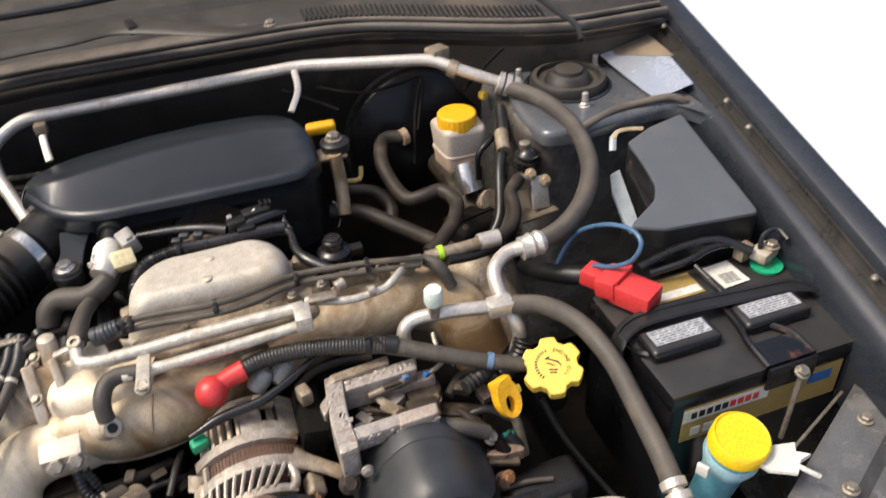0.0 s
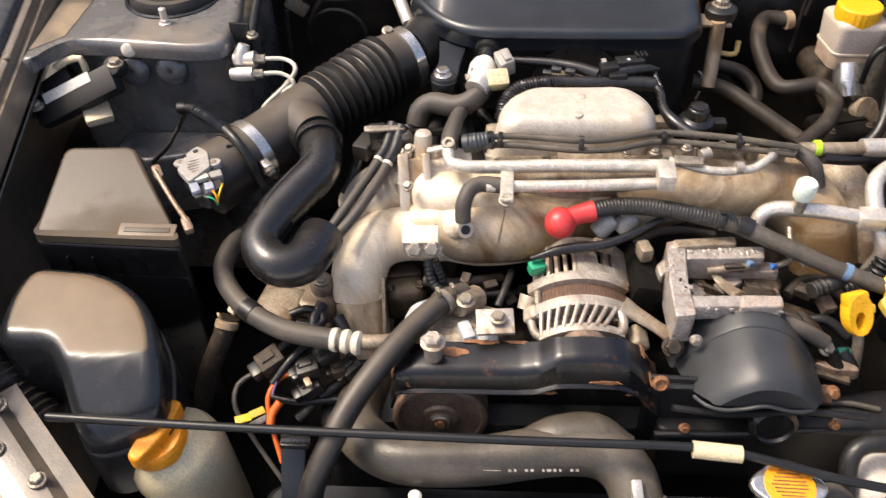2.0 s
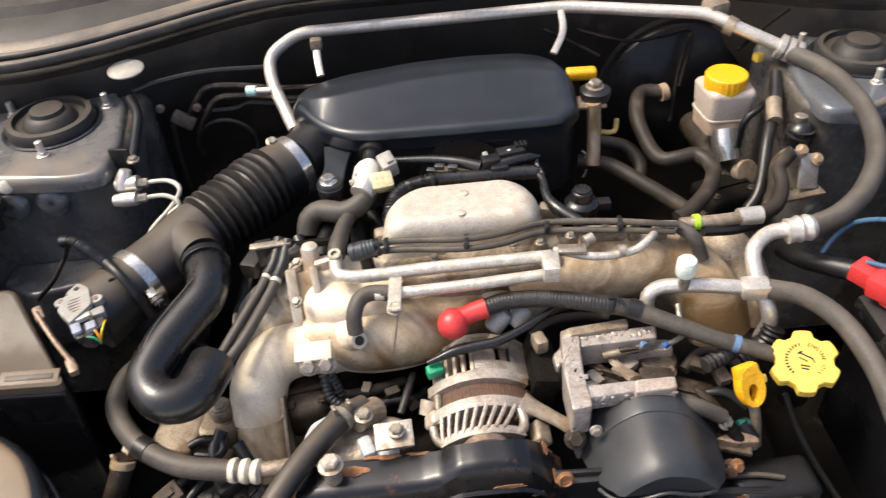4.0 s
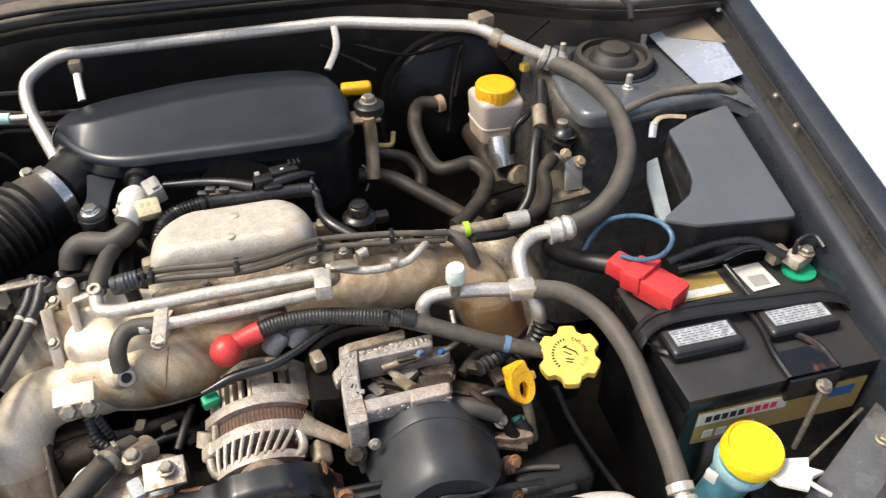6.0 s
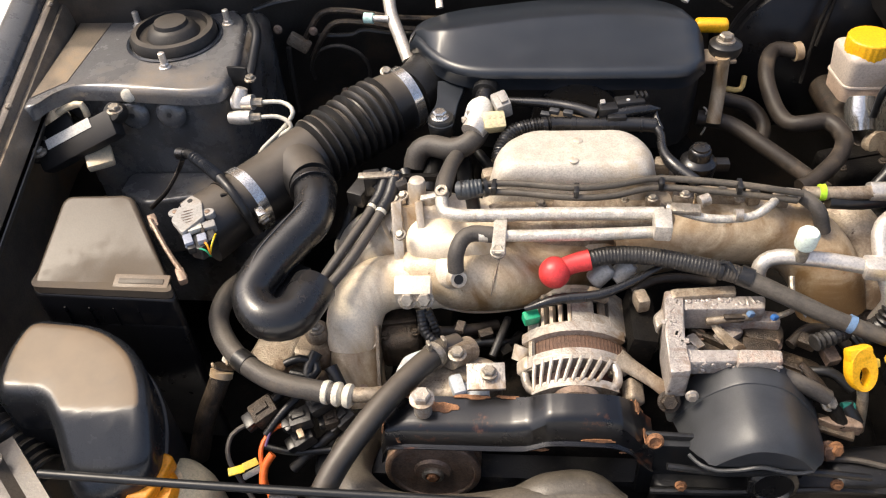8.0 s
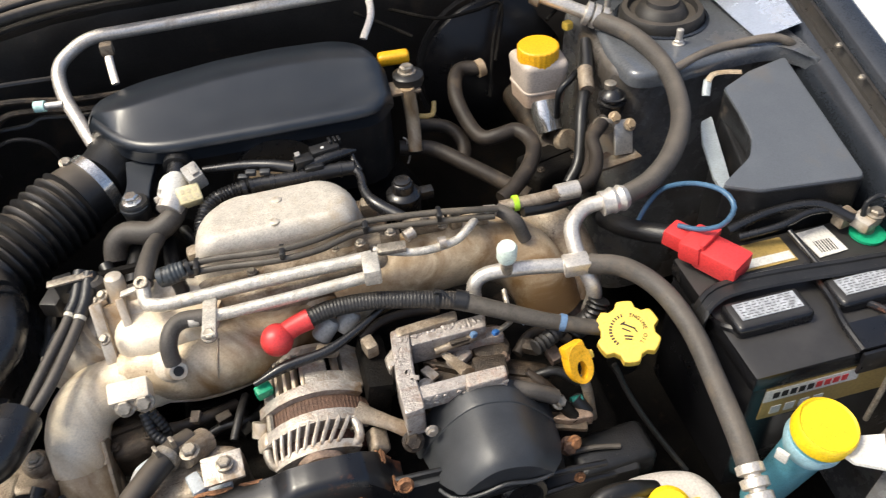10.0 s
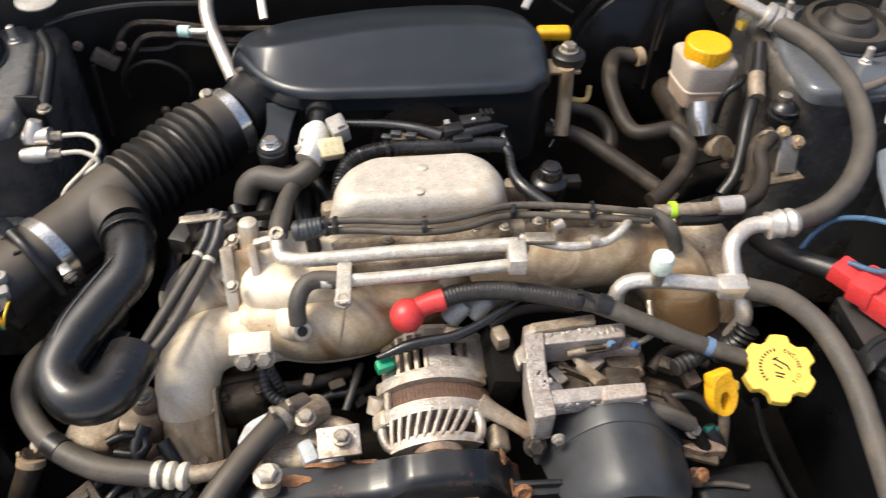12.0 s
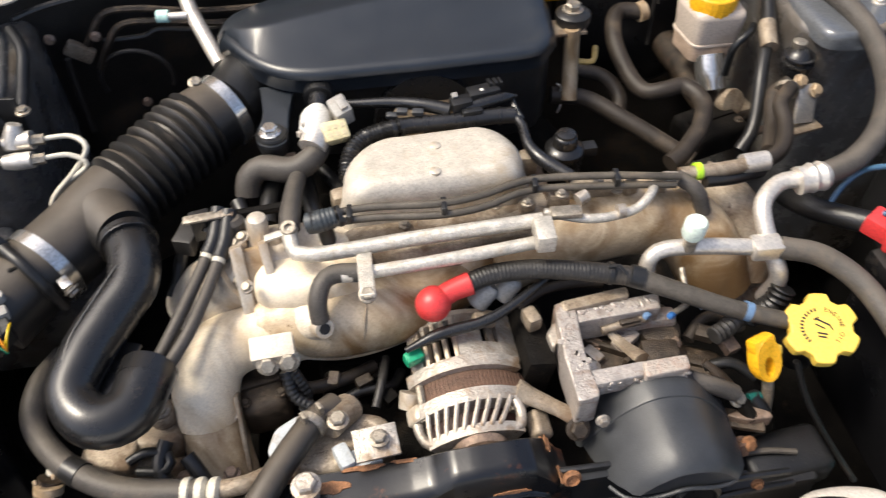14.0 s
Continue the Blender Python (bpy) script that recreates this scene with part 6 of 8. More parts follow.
# power steering reservoir
psr = thing("steering_reservoir", (-0.42, -0.52, 0.45), "cream steering fluid reservoir with an orange cap", "reservoir")
c = Vector((-0.437, -0.480, 0.632))
part("tank", lathe([(0.042, -0.16), (0.049, -0.06), (0.051, -0.025), (0.048, -0.004), (0.041, 0.010), (0.031, 0.018), (0.027, 0.024)], c, (-0.06, -0.1, 1), 36), TANK, psr)
cc = c + Vector((-0.006, -0.006, 0.0))
cp = lathe([(0.027, 0.016), (0.0305, 0.018), (0.0305, 0.030), (0.027, 0.035)], cc, (-0.06, -0.1, 1), 28)
grip = prism(rounded([(-0.036, -0.006), (-0.012, -0.011), (0.012, -0.011), (0.036, -0.006), (0.036, 0.006), (0.012, 0.011), (-0.012, 0.011), (-0.036, 0.006)], 0.005, 3), 0.030, 0.050, 0.004)
add(cp, grip, Matrix.Translation(cc) @ pose(0, 0, 0, 6, -4, 68))
part("cap", cp, ORANGE, psr, "orange twist cap")

# hoses and connectors low on the right-hand cylinder bank
loop = thing("heater_hose", (-0.432, -0.238, 0.620), "grey rubber hose looping round the breather pipe", "hose")
hp = [(-0.398, -0.223, 0.700), (-0.414, -0.260, 0.705), (-0.414, -0.299, 0.700), (-0.380, -0.346, 0.700), (-0.334, -0.376, 0.700), (-0.290, -0.387, 0.700), (-0.259, -0.392, 0.700)]
part("hose", tube(hp, 0.0115, seg=18), GREYRUB, loop)
part("cuff", tube([(-0.378, -0.348, 0.700), (-0.365, -0.358, 0.700)], 0.0125, seg=16), RUBBER, loop)
for k in range(3):
    q = Vector(hp[-2]).lerp(Vector(hp[-1]), 0.35 + 0.38 * k)
    part("collar", lathe([(0.009, 0), (0.0115, 0.0015), (0.0128, 0.004), (0.0128, 0.008), (0.009, 0.011)], q, Vector(hp[-1]) - Vector(hp[-2]), 18), WHITEPL, loop, "pale ribbed quick connector")
part("pipe", tube([hp[-1], (-0.224, -0.391, 0.700), (-0.191, -0.375, 0.690)], 0.008, seg=12), ALUDIRTY, loop)
drop = thing("drain_hose", (-0.454, -0.324, 0.550), "black rubber hose with a plastic clamp", "hose")
part("hose", tube([(-0.400, -0.344, 0.680), (-0.410, -0.359, 0.660), (-0.429, -0.373, 0.620), (-0.445, -0.392, 0.570)], 0.0115, seg=16), GRIME, drop)
for q in ((-0.407, -0.354, 0.694), (-0.392, -0.351, 0.694)):
    part("clamp_ear", block(q, (0.003, 0.005, 0.009), (30, 0, 20), 0.001), ALUTAN, drop)
part("clamp", lathe([(0.0112, 0), (0.0128, 0.001), (0.0128, 0.008), (0.0112, 0.009)], (-0.401, -0.350, 0.681), (-0.2, -0.6, -0.7), 18), ALUTAN, drop, "pale plastic clamp")
part("spigot", tube([(-0.395, -0.344, 0.690), (-0.390, -0.340, 0.700)], 0.006, seg=10), WHITEPL, drop)


def plug(a, b, w=0.024, wire=None, material=LOOM):
    """An electrical connector that lies between two points, with its wire."""
    a, b = Vector(a), Vector(b)
    d = b - a
    t = thing("connector", a.lerp(b, 0.5) - Vector((0, 0, w / 2)), "dark grey electrical plug with its wires", "connector", "electrical plugs")
    m = Matrix.Translation(a.lerp(b, 0.5)) @ d.to_track_quat("X", "Z").to_matrix().to_4x4()
    part("shell", add(bmesh.new(), block((-d.length * 0.12, 0, 0), (d.length * 0.72, w, w * 0.7), bevel=0.003), m), material, t)
    part("seal", add(bmesh.new(), block((d.length * 0.36, 0, 0), (d.length * 0.3, w * 0.72, w * 0.5), bevel=0.002), m), RUBBER, t)
    part("latch", add(bmesh.new(), block((-d.length * 0.1, 0, w * 0.38), (d.length * 0.4, w * 0.35, 0.004), bevel=0.001), m), material, t)
    if wire:
        for k, (pts, ma) in enumerate(wire):
            part("wire", tube([b] + list(pts), 0.0026, seg=8), ma, t)


plug((-0.336, -0.381, 0.665), (-0.367, -0.403, 0.655), 0.026, [(((-0.381, -0.413, 0.650), (-0.381, -0.435, 0.640), (-0.361, -0.456, 0.610), (-0.330, -0.485, 0.580)), GREYRUB)], GRIME)
plug((-0.295, -0.391, 0.660), (-0.327, -0.401, 0.655), 0.022, [(((-0.339, -0.406, 0.650), (-0.347, -0.424, 0.645), (-0.343, -0.444, 0.630), (-0.329, -0.476, 0.600)), VERMILION)])
plug((-0.278, -0.372, 0.665), (-0.307, -0.391, 0.660), 0.02)
plug((-0.296, -0.398, 0.640), (-0.323, -0.413, 0.630), 0.022)
plug((-0.255, -0.376, 0.650), (-0.278, -0.395, 0.640), 0.022)
for pts, r, m in ((((-0.330, -0.363, 0.665), (-0.347, -0.386, 0.665), (-0.363, -0.408, 0.655)), 0.006, LOOM), (((-0.311, -0.373, 0.670), (-0.327, -0.392, 0.665), (-0.344, -0.411, 0.650)), 0.005, BLACK),
                  (((-0.278, -0.349, 0.690), (-0.265, -0.368, 0.675), (-0.262, -0.375, 0.660)), 0.0085, BLACK), (((-0.297, -0.330, 0.690), (-0.305, -0.350, 0.680), (-0.297, -0.369, 0.665)), 0.0085, BLACK),
                  (((-0.331, -0.343, 0.685), (-0.315, -0.339, 0.690), (-0.296, -0.342, 0.685), (-0.298, -0.354, 0.680), (-0.324, -0.351, 0.680)), 0.0055, BLACK), (((-0.271, -0.388, 0.630), (-0.295, -0.404, 0.620), (-0.321, -0.421, 0.600)), 0.007, LOOM),
                  (((-0.352, -0.406, 0.620), (-0.319, -0.412, 0.620), (-0.270, -0.407, 0.620)), 0.005, BLACK)):
    solo("wiring_loom", tube(pts, r * 0.85, seg=10), m, "dusty black wiring loom low beside the engine", "cable", "engine looms")
plug((-0.304, -0.388, 0.660), (-0.323, -0.407, 0.655), 0.018, None, DARK)
plug((-0.269, -0.387, 0.650), (-0.289, -0.395, 0.650), 0.018, None, GRIME)
solo("loom_clip", block((-0.305, -0.412, 0.655), (0.007, 0.012, 0.006), (0, 0, 30), 0.002), ALUTAN, "pale plastic clip on a loom", "clip")
solo("cream_clip", tube([(-0.366, -0.445, 0.620), (-0.352, -0.439, 0.625), (-0.342, -0.431, 0.625)], 0.0035, seg=8), WHITEPL, "cream plastic tie on a wire", "clip")
solo("purple_wire", tube([(-0.333, -0.398, 0.658), (-0.338, -0.407, 0.655), (-0.343, -0.422, 0.645)], 0.0016, seg=6), mat("purple_insulation", (0.12, 0.06, 0.16), 0.45), "thin purple wire beside the plug", "cable")
solo("orange_sleeve", tube([(-0.333, -0.431, 0.645), (-0.341, -0.442, 0.637), (-0.341, -0.456, 0.627)], 0.0045, seg=10), VERMILION, "orange-red sleeve on a wiring loom", "cable sleeve")
solo("yellow_tag", block((-0.371, -0.446, 0.635), (0.017, 0.009, 0.002), (10, 0, 20), 0.0006), LEMON, "yellow tape flag on a wire", "tape", "tape flags")
solo("yellow_tag", block((-0.357, -0.439, 0.637), (0.016, 0.008, 0.002), (24, 8, 38), 0.0006), OILYEL, "dull yellow tape flag on a wire", "tape", "tape flags")
for pts in (((-0.180, -0.308, 0.740), (-0.175, -0.323, 0.720), (-0.156, -0.334, 0.710)), ((-0.174, -0.308, 0.740), (-0.165, -0.318, 0.715), (-0.169, -0.325, 0.700))):
    solo("sensor_lead", tube(pts, 0.0055, seg=10, ribs=(0.005, 0.0003, 0, 1)), BLACK, "black corrugated sensor lead", "cable")
solo("loom", tube([(-0.300, -0.314, 0.660), (-0.272, -0.334, 0.655), (-0.263, -0.361, 0.650)], 0.007, seg=10), BLACK, "black taped wiring loom", "cable")

# throttle-side lines
for i, pts in enumerate((((-0.232, -0.190, 0.800), (-0.246, -0.218, 0.790), (-0.267, -0.263, 0.780), (-0.286, -0.291, 0.765)), ((-0.222, -0.195, 0.800), (-0.235, -0.227, 0.790), (-0.256, -0.276, 0.780), (-0.279, -0.304, 0.765)))):
    ln = thing("vacuum_hose", pts[-1], "thin greyed rubber hose beside the throttle", "hose", "throttle hoses")
    part("hose", tube(pts, 0.0058, seg=12), GREYRUB, ln)
    part("joint", tube([Vector(pts[0]).lerp(Vector(pts[1]), 0.48), Vector(pts[0]).lerp(Vector(pts[1]), 0.62)], 0.0062, seg=10), WHITEPL, ln)
    part("end", tube([Vector(pts[0]).lerp(Vector(pts[1]), 0.5), pts[0], Vector(pts[0]) + Vector((0.006, 0.028, 0.012))], 0.0078, seg=12), BLACK, ln)
valve = thing("purge_valve", (-0.238, -0.125, 0.760), "black solenoid valve with a metal bracket", "valve")
part("body", tube([(-0.238, -0.173, 0.790), (-0.230, -0.159, 0.800)], 0.012, seg=16), BLACK, valve)
part("bracket", block((-0.235, -0.174, 0.815), (0.046, 0.010, 0.003), (0, 0, 5), 0.001), STEEL, valve)
part("strip", tube([(-0.218, -0.161, 0.800), (-0.152, -0.157, 0.800)], 0.005, seg=8), DARK, valve)
part("coil", lathe([(0.010, 0), (0.011, 0.003), (0.011, 0.018), (0.007, 0.022)], (-0.214, -0.178, 0.790), (0, 0.1, 1), 16), GREYRUB, valve)
part("plug", block((-0.220, -0.172, 0.800), (0.018, 0.024, 0.018), (0, 0, 20), 0.003), BLACK, valve)
part("rail", block((-0.244, -0.169, 0.800), (0.02, 0.014, 0.03), (0, 0, 10), 0.003), BLACK, valve)
part("plug", block((-0.260, -0.169, 0.785), (0.02, 0.03, 0.02), (0, 0, -20), 0.003), LOOM, valve)
part("lead", tube([(-0.265, -0.176, 0.780), (-0.273, -0.183, 0.760), (-0.286, -0.201, 0.740)], 0.005, seg=8), BLACK, valve)

for pts, r in ((((-0.215, -0.116, 0.775), (-0.207, -0.142, 0.765), (-0.208, -0.167, 0.755)), 0.008), (((-0.179, -0.092, 0.770), (-0.185, -0.120, 0.765), (-0.187, -0.141, 0.760)), 0.010), (((-0.144, -0.093, 0.770), (-0.140, -0.139, 0.775), (-0.134, -0.164, 0.770)), 0.009), (((-0.247, -0.148, 0.790), (-0.259, -0.157, 0.780), (-0.273, -0.179, 0.765), (-0.279, -0.196, 0.745)), 0.0055), (((-0.127, -0.082, 0.775), (-0.113, -0.108, 0.775), (-0.106, -0.130, 0.775)), 0.007)):
    solo("throttle_hose", tube(pts, r, seg=12), RUBBER, "black rubber hose tucked behind the manifold", "hose", "hoses behind the manifold")
cpl = thing("hose_coupler", (-0.127, -0.166, 0.790), "dusty blue-grey rubber coupler on the vacuum lines", "coupler")
part("body", tube([(-0.143, -0.197, 0.812), (-0.133, -0.199, 0.815), (-0.117, -0.197, 0.817)], [0.0105, 0.0108, 0.0095], seg=16, ribs=(0.004, 0.0004, 0.35, 1)), mat("blue_grey_rubber", (0.035, 0.042, 0.048), 0.45, dirt=(0.1, 0.085, 0.07), amount=0.3), cpl)
part("clip", tube([(-0.116, -0.199, 0.818), (-0.112, -0.198, 0.818)], 0.0105, seg=12), BLACK, cpl)
part("leg", tube([(-0.131, -0.195, 0.810), (-0.128, -0.196, 0.795), (-0.127, -0.200, 0.785)], 0.008, seg=12), RUBBER, cpl)

# crankcase valve with its white plug
pcv = thing("vent_valve", (-0.116, 0.015, 0.760), "white plastic vent plug on a rubber hose", "valve")
part("hose", tube([(-0.121, -0.081, 0.815), (-0.132, -0.101, 0.810), (-0.154, -0.106, 0.800), (-0.185, -0.092, 0.795), (-0.201, -0.095, 0.785), (-0.205, -0.104, 0.770)], [0.011, 0.0125, 0.0135, 0.0135, 0.0135, 0.013], seg=18), GREYRUB, pcv)
ax = Vector((0.012, 0.07, 0.008)).normalized()
part("barrel", lathe([(0.010, -0.006), (0.0125, -0.002), (0.0135, 0.006), (0.0165, 0.010), (0.0168, 0.026), (0.0150, 0.032), (0.0115, 0.034), (0.0105, 0.040)], (-0.1285, -0.088, 0.823), ax, 24), PAPER, pcv, "white plastic valve barrel")
part("collar", tube([(-0.1265, -0.0865, 0.8215), (-0.1325, -0.0975, 0.8175)], 0.0148, seg=20, straight=True), PIPE, pcv, "plated spring clip")
for p in ((-0.1425, -0.086, 0.829), (-0.1365, -0.079, 0.834)):
    part("clip_ear", block(p, (0.006, 0.003, 0.007), (0, 0, 30), 0.001), PIPE, pcv)
MP = Matrix.Translation((-0.1075, -0.0845, 0.824)) @ pose(0, 0, 0, 36, 0, 12)
part("plug", add(bmesh.new(), block((0, 0, 0), (0.026, 0.021, 0.022), bevel=0.003), MP), MILKYYEL, pcv, "yellowed plug with square holes")
for i in range(3):
    for j in range(2):
        part("grid_hole", add(bmesh.new(), block((-0.0065 + 0.0070 * i, -0.0045 + 0.0080 * j, 0.0112), (0.0042, 0.0050, 0.0006), bevel=0), MP), TANK, pcv)
part("connector", block((-0.0985, -0.066, 0.836), (0.019, 0.024, 0.024), (15, -12, 20), 0.003), METERG, pcv, "grey connector")
part("latch", block((-0.0975, -0.070, 0.849), (0.008, 0.016, 0.004), (15, -12, 20), 0.001), METERG, pcv)
part("spigot", tube([(-0.1225, -0.053, 0.827), (-0.119, -0.030, 0.830)], [0.0105, 0.0110], seg=18), MOULD, pcv)
part("cap", lathe([(0.0120, -0.006), (0.0165, -0.005), (0.0165, 0.010), (0.012, 0.014)], (-0.1185, -0.027, 0.829), ax, 22), BLACK, pcv)

mount = thing("rubber_mount", (-0.178, -0.039, 0.780), "black rubber mount with a bolt", "mount")
part("bush", lathe([(0.0150, -0.016), (0.0165, -0.004), (0.0165, 0.005), (0.0150, 0.007), (0.0105, 0.0065)], (-0.1715, -0.069, 0.814), seg=26), RUBBER, mount)
part("plate", block((-0.168, -0.088, 0.795), (0.036, 0.022, 0.006), (0, 0, 4), 0.001), STEEL_RUSTY, mount, "brown steel bracket")
part("bolt", bolt((-0.173, -0.068, 0.8205), 0.0105), CHROME, mount)

# harness behind the plenum
har = thing("injector_harness", (0.012, -0.017, 0.780), "black taped harness behind the plenum", "cable")
lp = [(-0.101, -0.130, 0.800), (-0.097, -0.112, 0.808), (-0.086, -0.096, 0.816), (-0.066, -0.086, 0.818), (-0.032, -0.080, 0.818), (0.013, -0.082, 0.818), (0.060, -0.081, 0.818), (0.082, -0.083, 0.818)]
part("loom", tube(lp, 0.0088, seg=14, ribs=(0.0042, 0.0009, 0, 0.42)), MOULD, har, "glossy black loom, corrugated at one end")
for k, f in ((3, 0.5), (3, 0.75), (4, 0.35), (5, 0.1), (5, 0.3), (6, 0.2)):
    a_, b_ = Vector(lp[k]), Vector(lp[k + 1])
    part("tape", tube([a_.lerp(b_, f), a_.lerp(b_, f + 0.12)], 0.0098, seg=14, straight=True), MOULD, har)
part("lead", tube([(-0.090, -0.043, 0.826), (-0.042, -0.052, 0.828), (-0.009, -0.063, 0.828), (0.014, -0.073, 0.826)], [0.0050, 0.0062, 0.0072, 0.0075], seg=12), MOULD, har)
part("lead", tube([(0.030, -0.074, 0.826), (0.051, -0.071, 0.829), (0.075, -0.066, 0.829), (0.088, -0.062, 0.826)], [0.0070, 0.0066, 0.0060, 0.0020], seg=12), MOULD, har)
part("lead", tube([(0.080, -0.082, 0.818), (0.086, -0.098, 0.816), (0.086, -0.124, 0.812), (0.096, -0.146, 0.808), (0.120, -0.170, 0.802)], [0.0048, 0.0048, 0.0055, 0.0075, 0.0070], seg=12), MOULD, har)
part("lead", tube([(0.084, -0.064, 0.826), (0.083, -0.074, 0.822), (0.088, -0.090, 0.816)], [0.0015, 0.0034, 0.0034], seg=8), MOULD, har)
pl = part("plug", block((0.026, -0.071, 0.831), (0.022, 0.016, 0.013), (0, 0, 10), 0.002), BLACK, har)
part("tab", block((0.020, -0.066, 0.839), (0.006, 0.006, 0.004), (20, 0, 10), 0.001), METERG, pl)
pl = part("plug", block((0.052, -0.059, 0.831), (0.034, 0.017, 0.016), (0, 0, 10), 0.002), BLACK, har)
part("dot", lathe([(0.0022, 0.0), (0.0020, 0.0008)], (0.050, -0.062, 0.8392), seg=10), PAPER, pl)
for x in (0.060, 0.066, 0.071):
    part("tooth", block((x, -0.053, 0.840), (0.003, 0.010, 0.006), (0, 0, 10), 0.0005), BLACK, pl)
part("foot", block((0.036, -0.080, 0.826), (0.022, 0.012, 0.010), (0, 0, 4), 0.002), BLACK, har)
for p in ((-0.036, -0.071, 0.830), (-0.020, -0.075, 0.830), (-0.046, -0.066, 0.822)):
    part("clip", block(p, (0.012, 0.007, 0.006), (10, 0, -14), 0.0015), COVER, har)
ocap = thing("pressure_sensor", (0.148, -0.082, 0.760), "black capped pressure sensor", "sensor")
part("body", lathe([(0.019, -0.05), (0.020, -0.020), (0.021, -0.017), (0.021, -0.008), (0.0185, -0.005), (0.0135, -0.003), (0.0130, 0.006), (0.0115, 0.009), (0.0105, 0.0095), (0.0100, 0.012), (0.006, 0.013)], (0.133, -0.106, 0.792), seg=28), MOULD, ocap)
part("tab", block((0.160, -0.102, 0.775), (0.02, 0.014, 0.012), (0, 0, 0), 0.002), BLACK, ocap)

# brake line union on the tower
union = thing("brake_union", (-0.443, 0.006, 0.770), "bright brake line union block on a bracket", "union")
part("fitting", tube([(-0.437, -0.038, 0.822), (-0.410, -0.041, 0.825)], [0.0095, 0.0098], seg=14), PIPE, union)
part("fitting", tube([(-0.424, -0.032, 0.840), (-0.428, -0.037, 0.828), (-0.430, -0.042, 0.818)], [0.007, 0.0105, 0.0098], seg=14), PIPE, union)
part("fitting", tube([(-0.439, -0.056, 0.812), (-0.427, -0.058, 0.813), (-0.410, -0.060, 0.815)], [0.0075, 0.0092, 0.0085], seg=14), PIPE, union)
part("bracket", block((-0.431, -0.015, 0.835), (0.026, 0.004, 0.05), (0, 0, -8), 0.001), BLACK, union)
part("bolt", bolt((-0.415, -0.020, 0.845), 0.007), STEEL, union)
for pts in (((-0.409, -0.042, 0.825), (-0.373, -0.042, 0.825), (-0.357, -0.057, 0.820), (-0.373, -0.065, 0.800), (-0.399, -0.080, 0.780), (-0.408, -0.083, 0.760)), ((-0.409, -0.061, 0.815), (-0.376, -0.059, 0.815), (-0.360, -0.066, 0.805), (-0.381, -0.069, 0.790), (-0.403, -0.072, 0.770))):
    part("line", tube(pts, 0.0028, seg=10), WHITEPL, union)
part("nut", tube([(-0.411, -0.042, 0.825), (-0.398, -0.042, 0.825)], 0.0056, seg=6, straight=True), STEEL, union)
part("nut", tube([(-0.411, -0.061, 0.815), (-0.398, -0.060, 0.815)], 0.0056, seg=6, straight=True), STEEL, union)
part("hose", tube([(-0.419, -0.014, 0.840), (-0.422, 0.033, 0.850), (-0.425, 0.068, 0.860), (-0.441, 0.103, 0.865)], 0.0065, seg=12), SATIN, union)

# control module by the air box
mod = thing("relay_bracket", (-0.699, 0.026, 0.720), "black module on a bracket with a white label", "module")
m0, m1 = Vector((-0.693, -0.085, 0.777)), Vector((-0.583, -0.062, 0.824))
d = (m1 - m0)
M = Matrix.Translation(m0.lerp(m1, 0.5)) @ d.to_track_quat("X", "Z").to_matrix().to_4x4() @ pose(0, 0, 0, 44, 0, 0)
part("body", add(bmesh.new(), block((0, -0.012, 0), (d.length * 0.96, 0.036, 0.024), bevel=0.006), M), INK, mod)
part("label", add(bmesh.new(), block((-0.004, 0.000, 0.0124), (0.068, 0.013, 0.0008), bevel=0), M), PAPER, mod, "white paper label")
for x in (-0.5, 0.5):
    part("ear", add(bmesh.new(), lathe([(0.013, -0.008), (0.013, 0.006), (0.011, 0.009), (0.006, 0.0095)], (d.length * x, 0, 0), seg=20), M), INK, mod)
tongue = part("backplate", add(bmesh.new(), block((-0.030, 0.016, -0.006), (0.055, 0.030, 0.005), (0, 0, 6), bevel=0.002), M), INK, mod)
part("hole", add(bmesh.new(), lathe([(0.003, 0), (0.003, 0.0012)], (-0.048, 0.016, -0.0035), seg=12), M), STEEL, tongue)
part("plug", block((-0.612, -0.088, 0.773), (0.034, 0.032, 0.012), (14, 0, 28), 0.004), CREAM, mod, "cream plastic plug")
part("loop", tube([(-0.664, -0.055, 0.819), (-0.645, -0.055, 0.829), (-0.628, -0.055, 0.832), (-0.626, -0.055, 0.815)], 0.0045, seg=10), CREAM, mod)
for p in ((-0.680, -0.102, 0.791), (-0.573, -0.078, 0.838)):
    part("bolt", bolt(p, 0.009), STEEL, mod)
tl = thing("tower_loom", (-0.516, -0.172, 0.760), "black corrugated loom strapped over the airflow meter", "cable")
part("loom", tube([(-0.485, -0.115, 0.800), (-0.474, -0.121, 0.803), (-0.441, -0.157, 0.814), (-0.413, -0.189, 0.8225)], 0.0060, seg=14, ribs=(0.0040, 0.0013, 0.2, 1)), BLACK, tl)
part("tail", tube([(-0.413, -0.189, 0.8225), (-0.396, -0.207, 0.8185), (-0.382, -0.219, 0.800), (-0.374, -0.2185, 0.766)], [0.0058, 0.0052, 0.0050, 0.0048], seg=12), RUBBER, tl)
part("end", tube([(-0.4925, -0.112, 0.798), (-0.482, -0.116, 0.801)], [0.0075, 0.0068], seg=14), MOULD, tl)
part("stay", tube([(-0.488, -0.116, 0.792), (-0.503, -0.108, 0.768), (-0.510, -0.138, 0.760), (-0.522, -0.166, 0.756)], 0.0042, seg=8, flat=0.5), BROWNRUB, tl, "thin grimy stay below")

# ---------------------------------------------------------------- air conditioning pipes
ac = thing("air_con_pipe", (-0.082, 0.407, 0.800), "bare aluminium air-conditioning pipe along the bulkhead", "pipe")
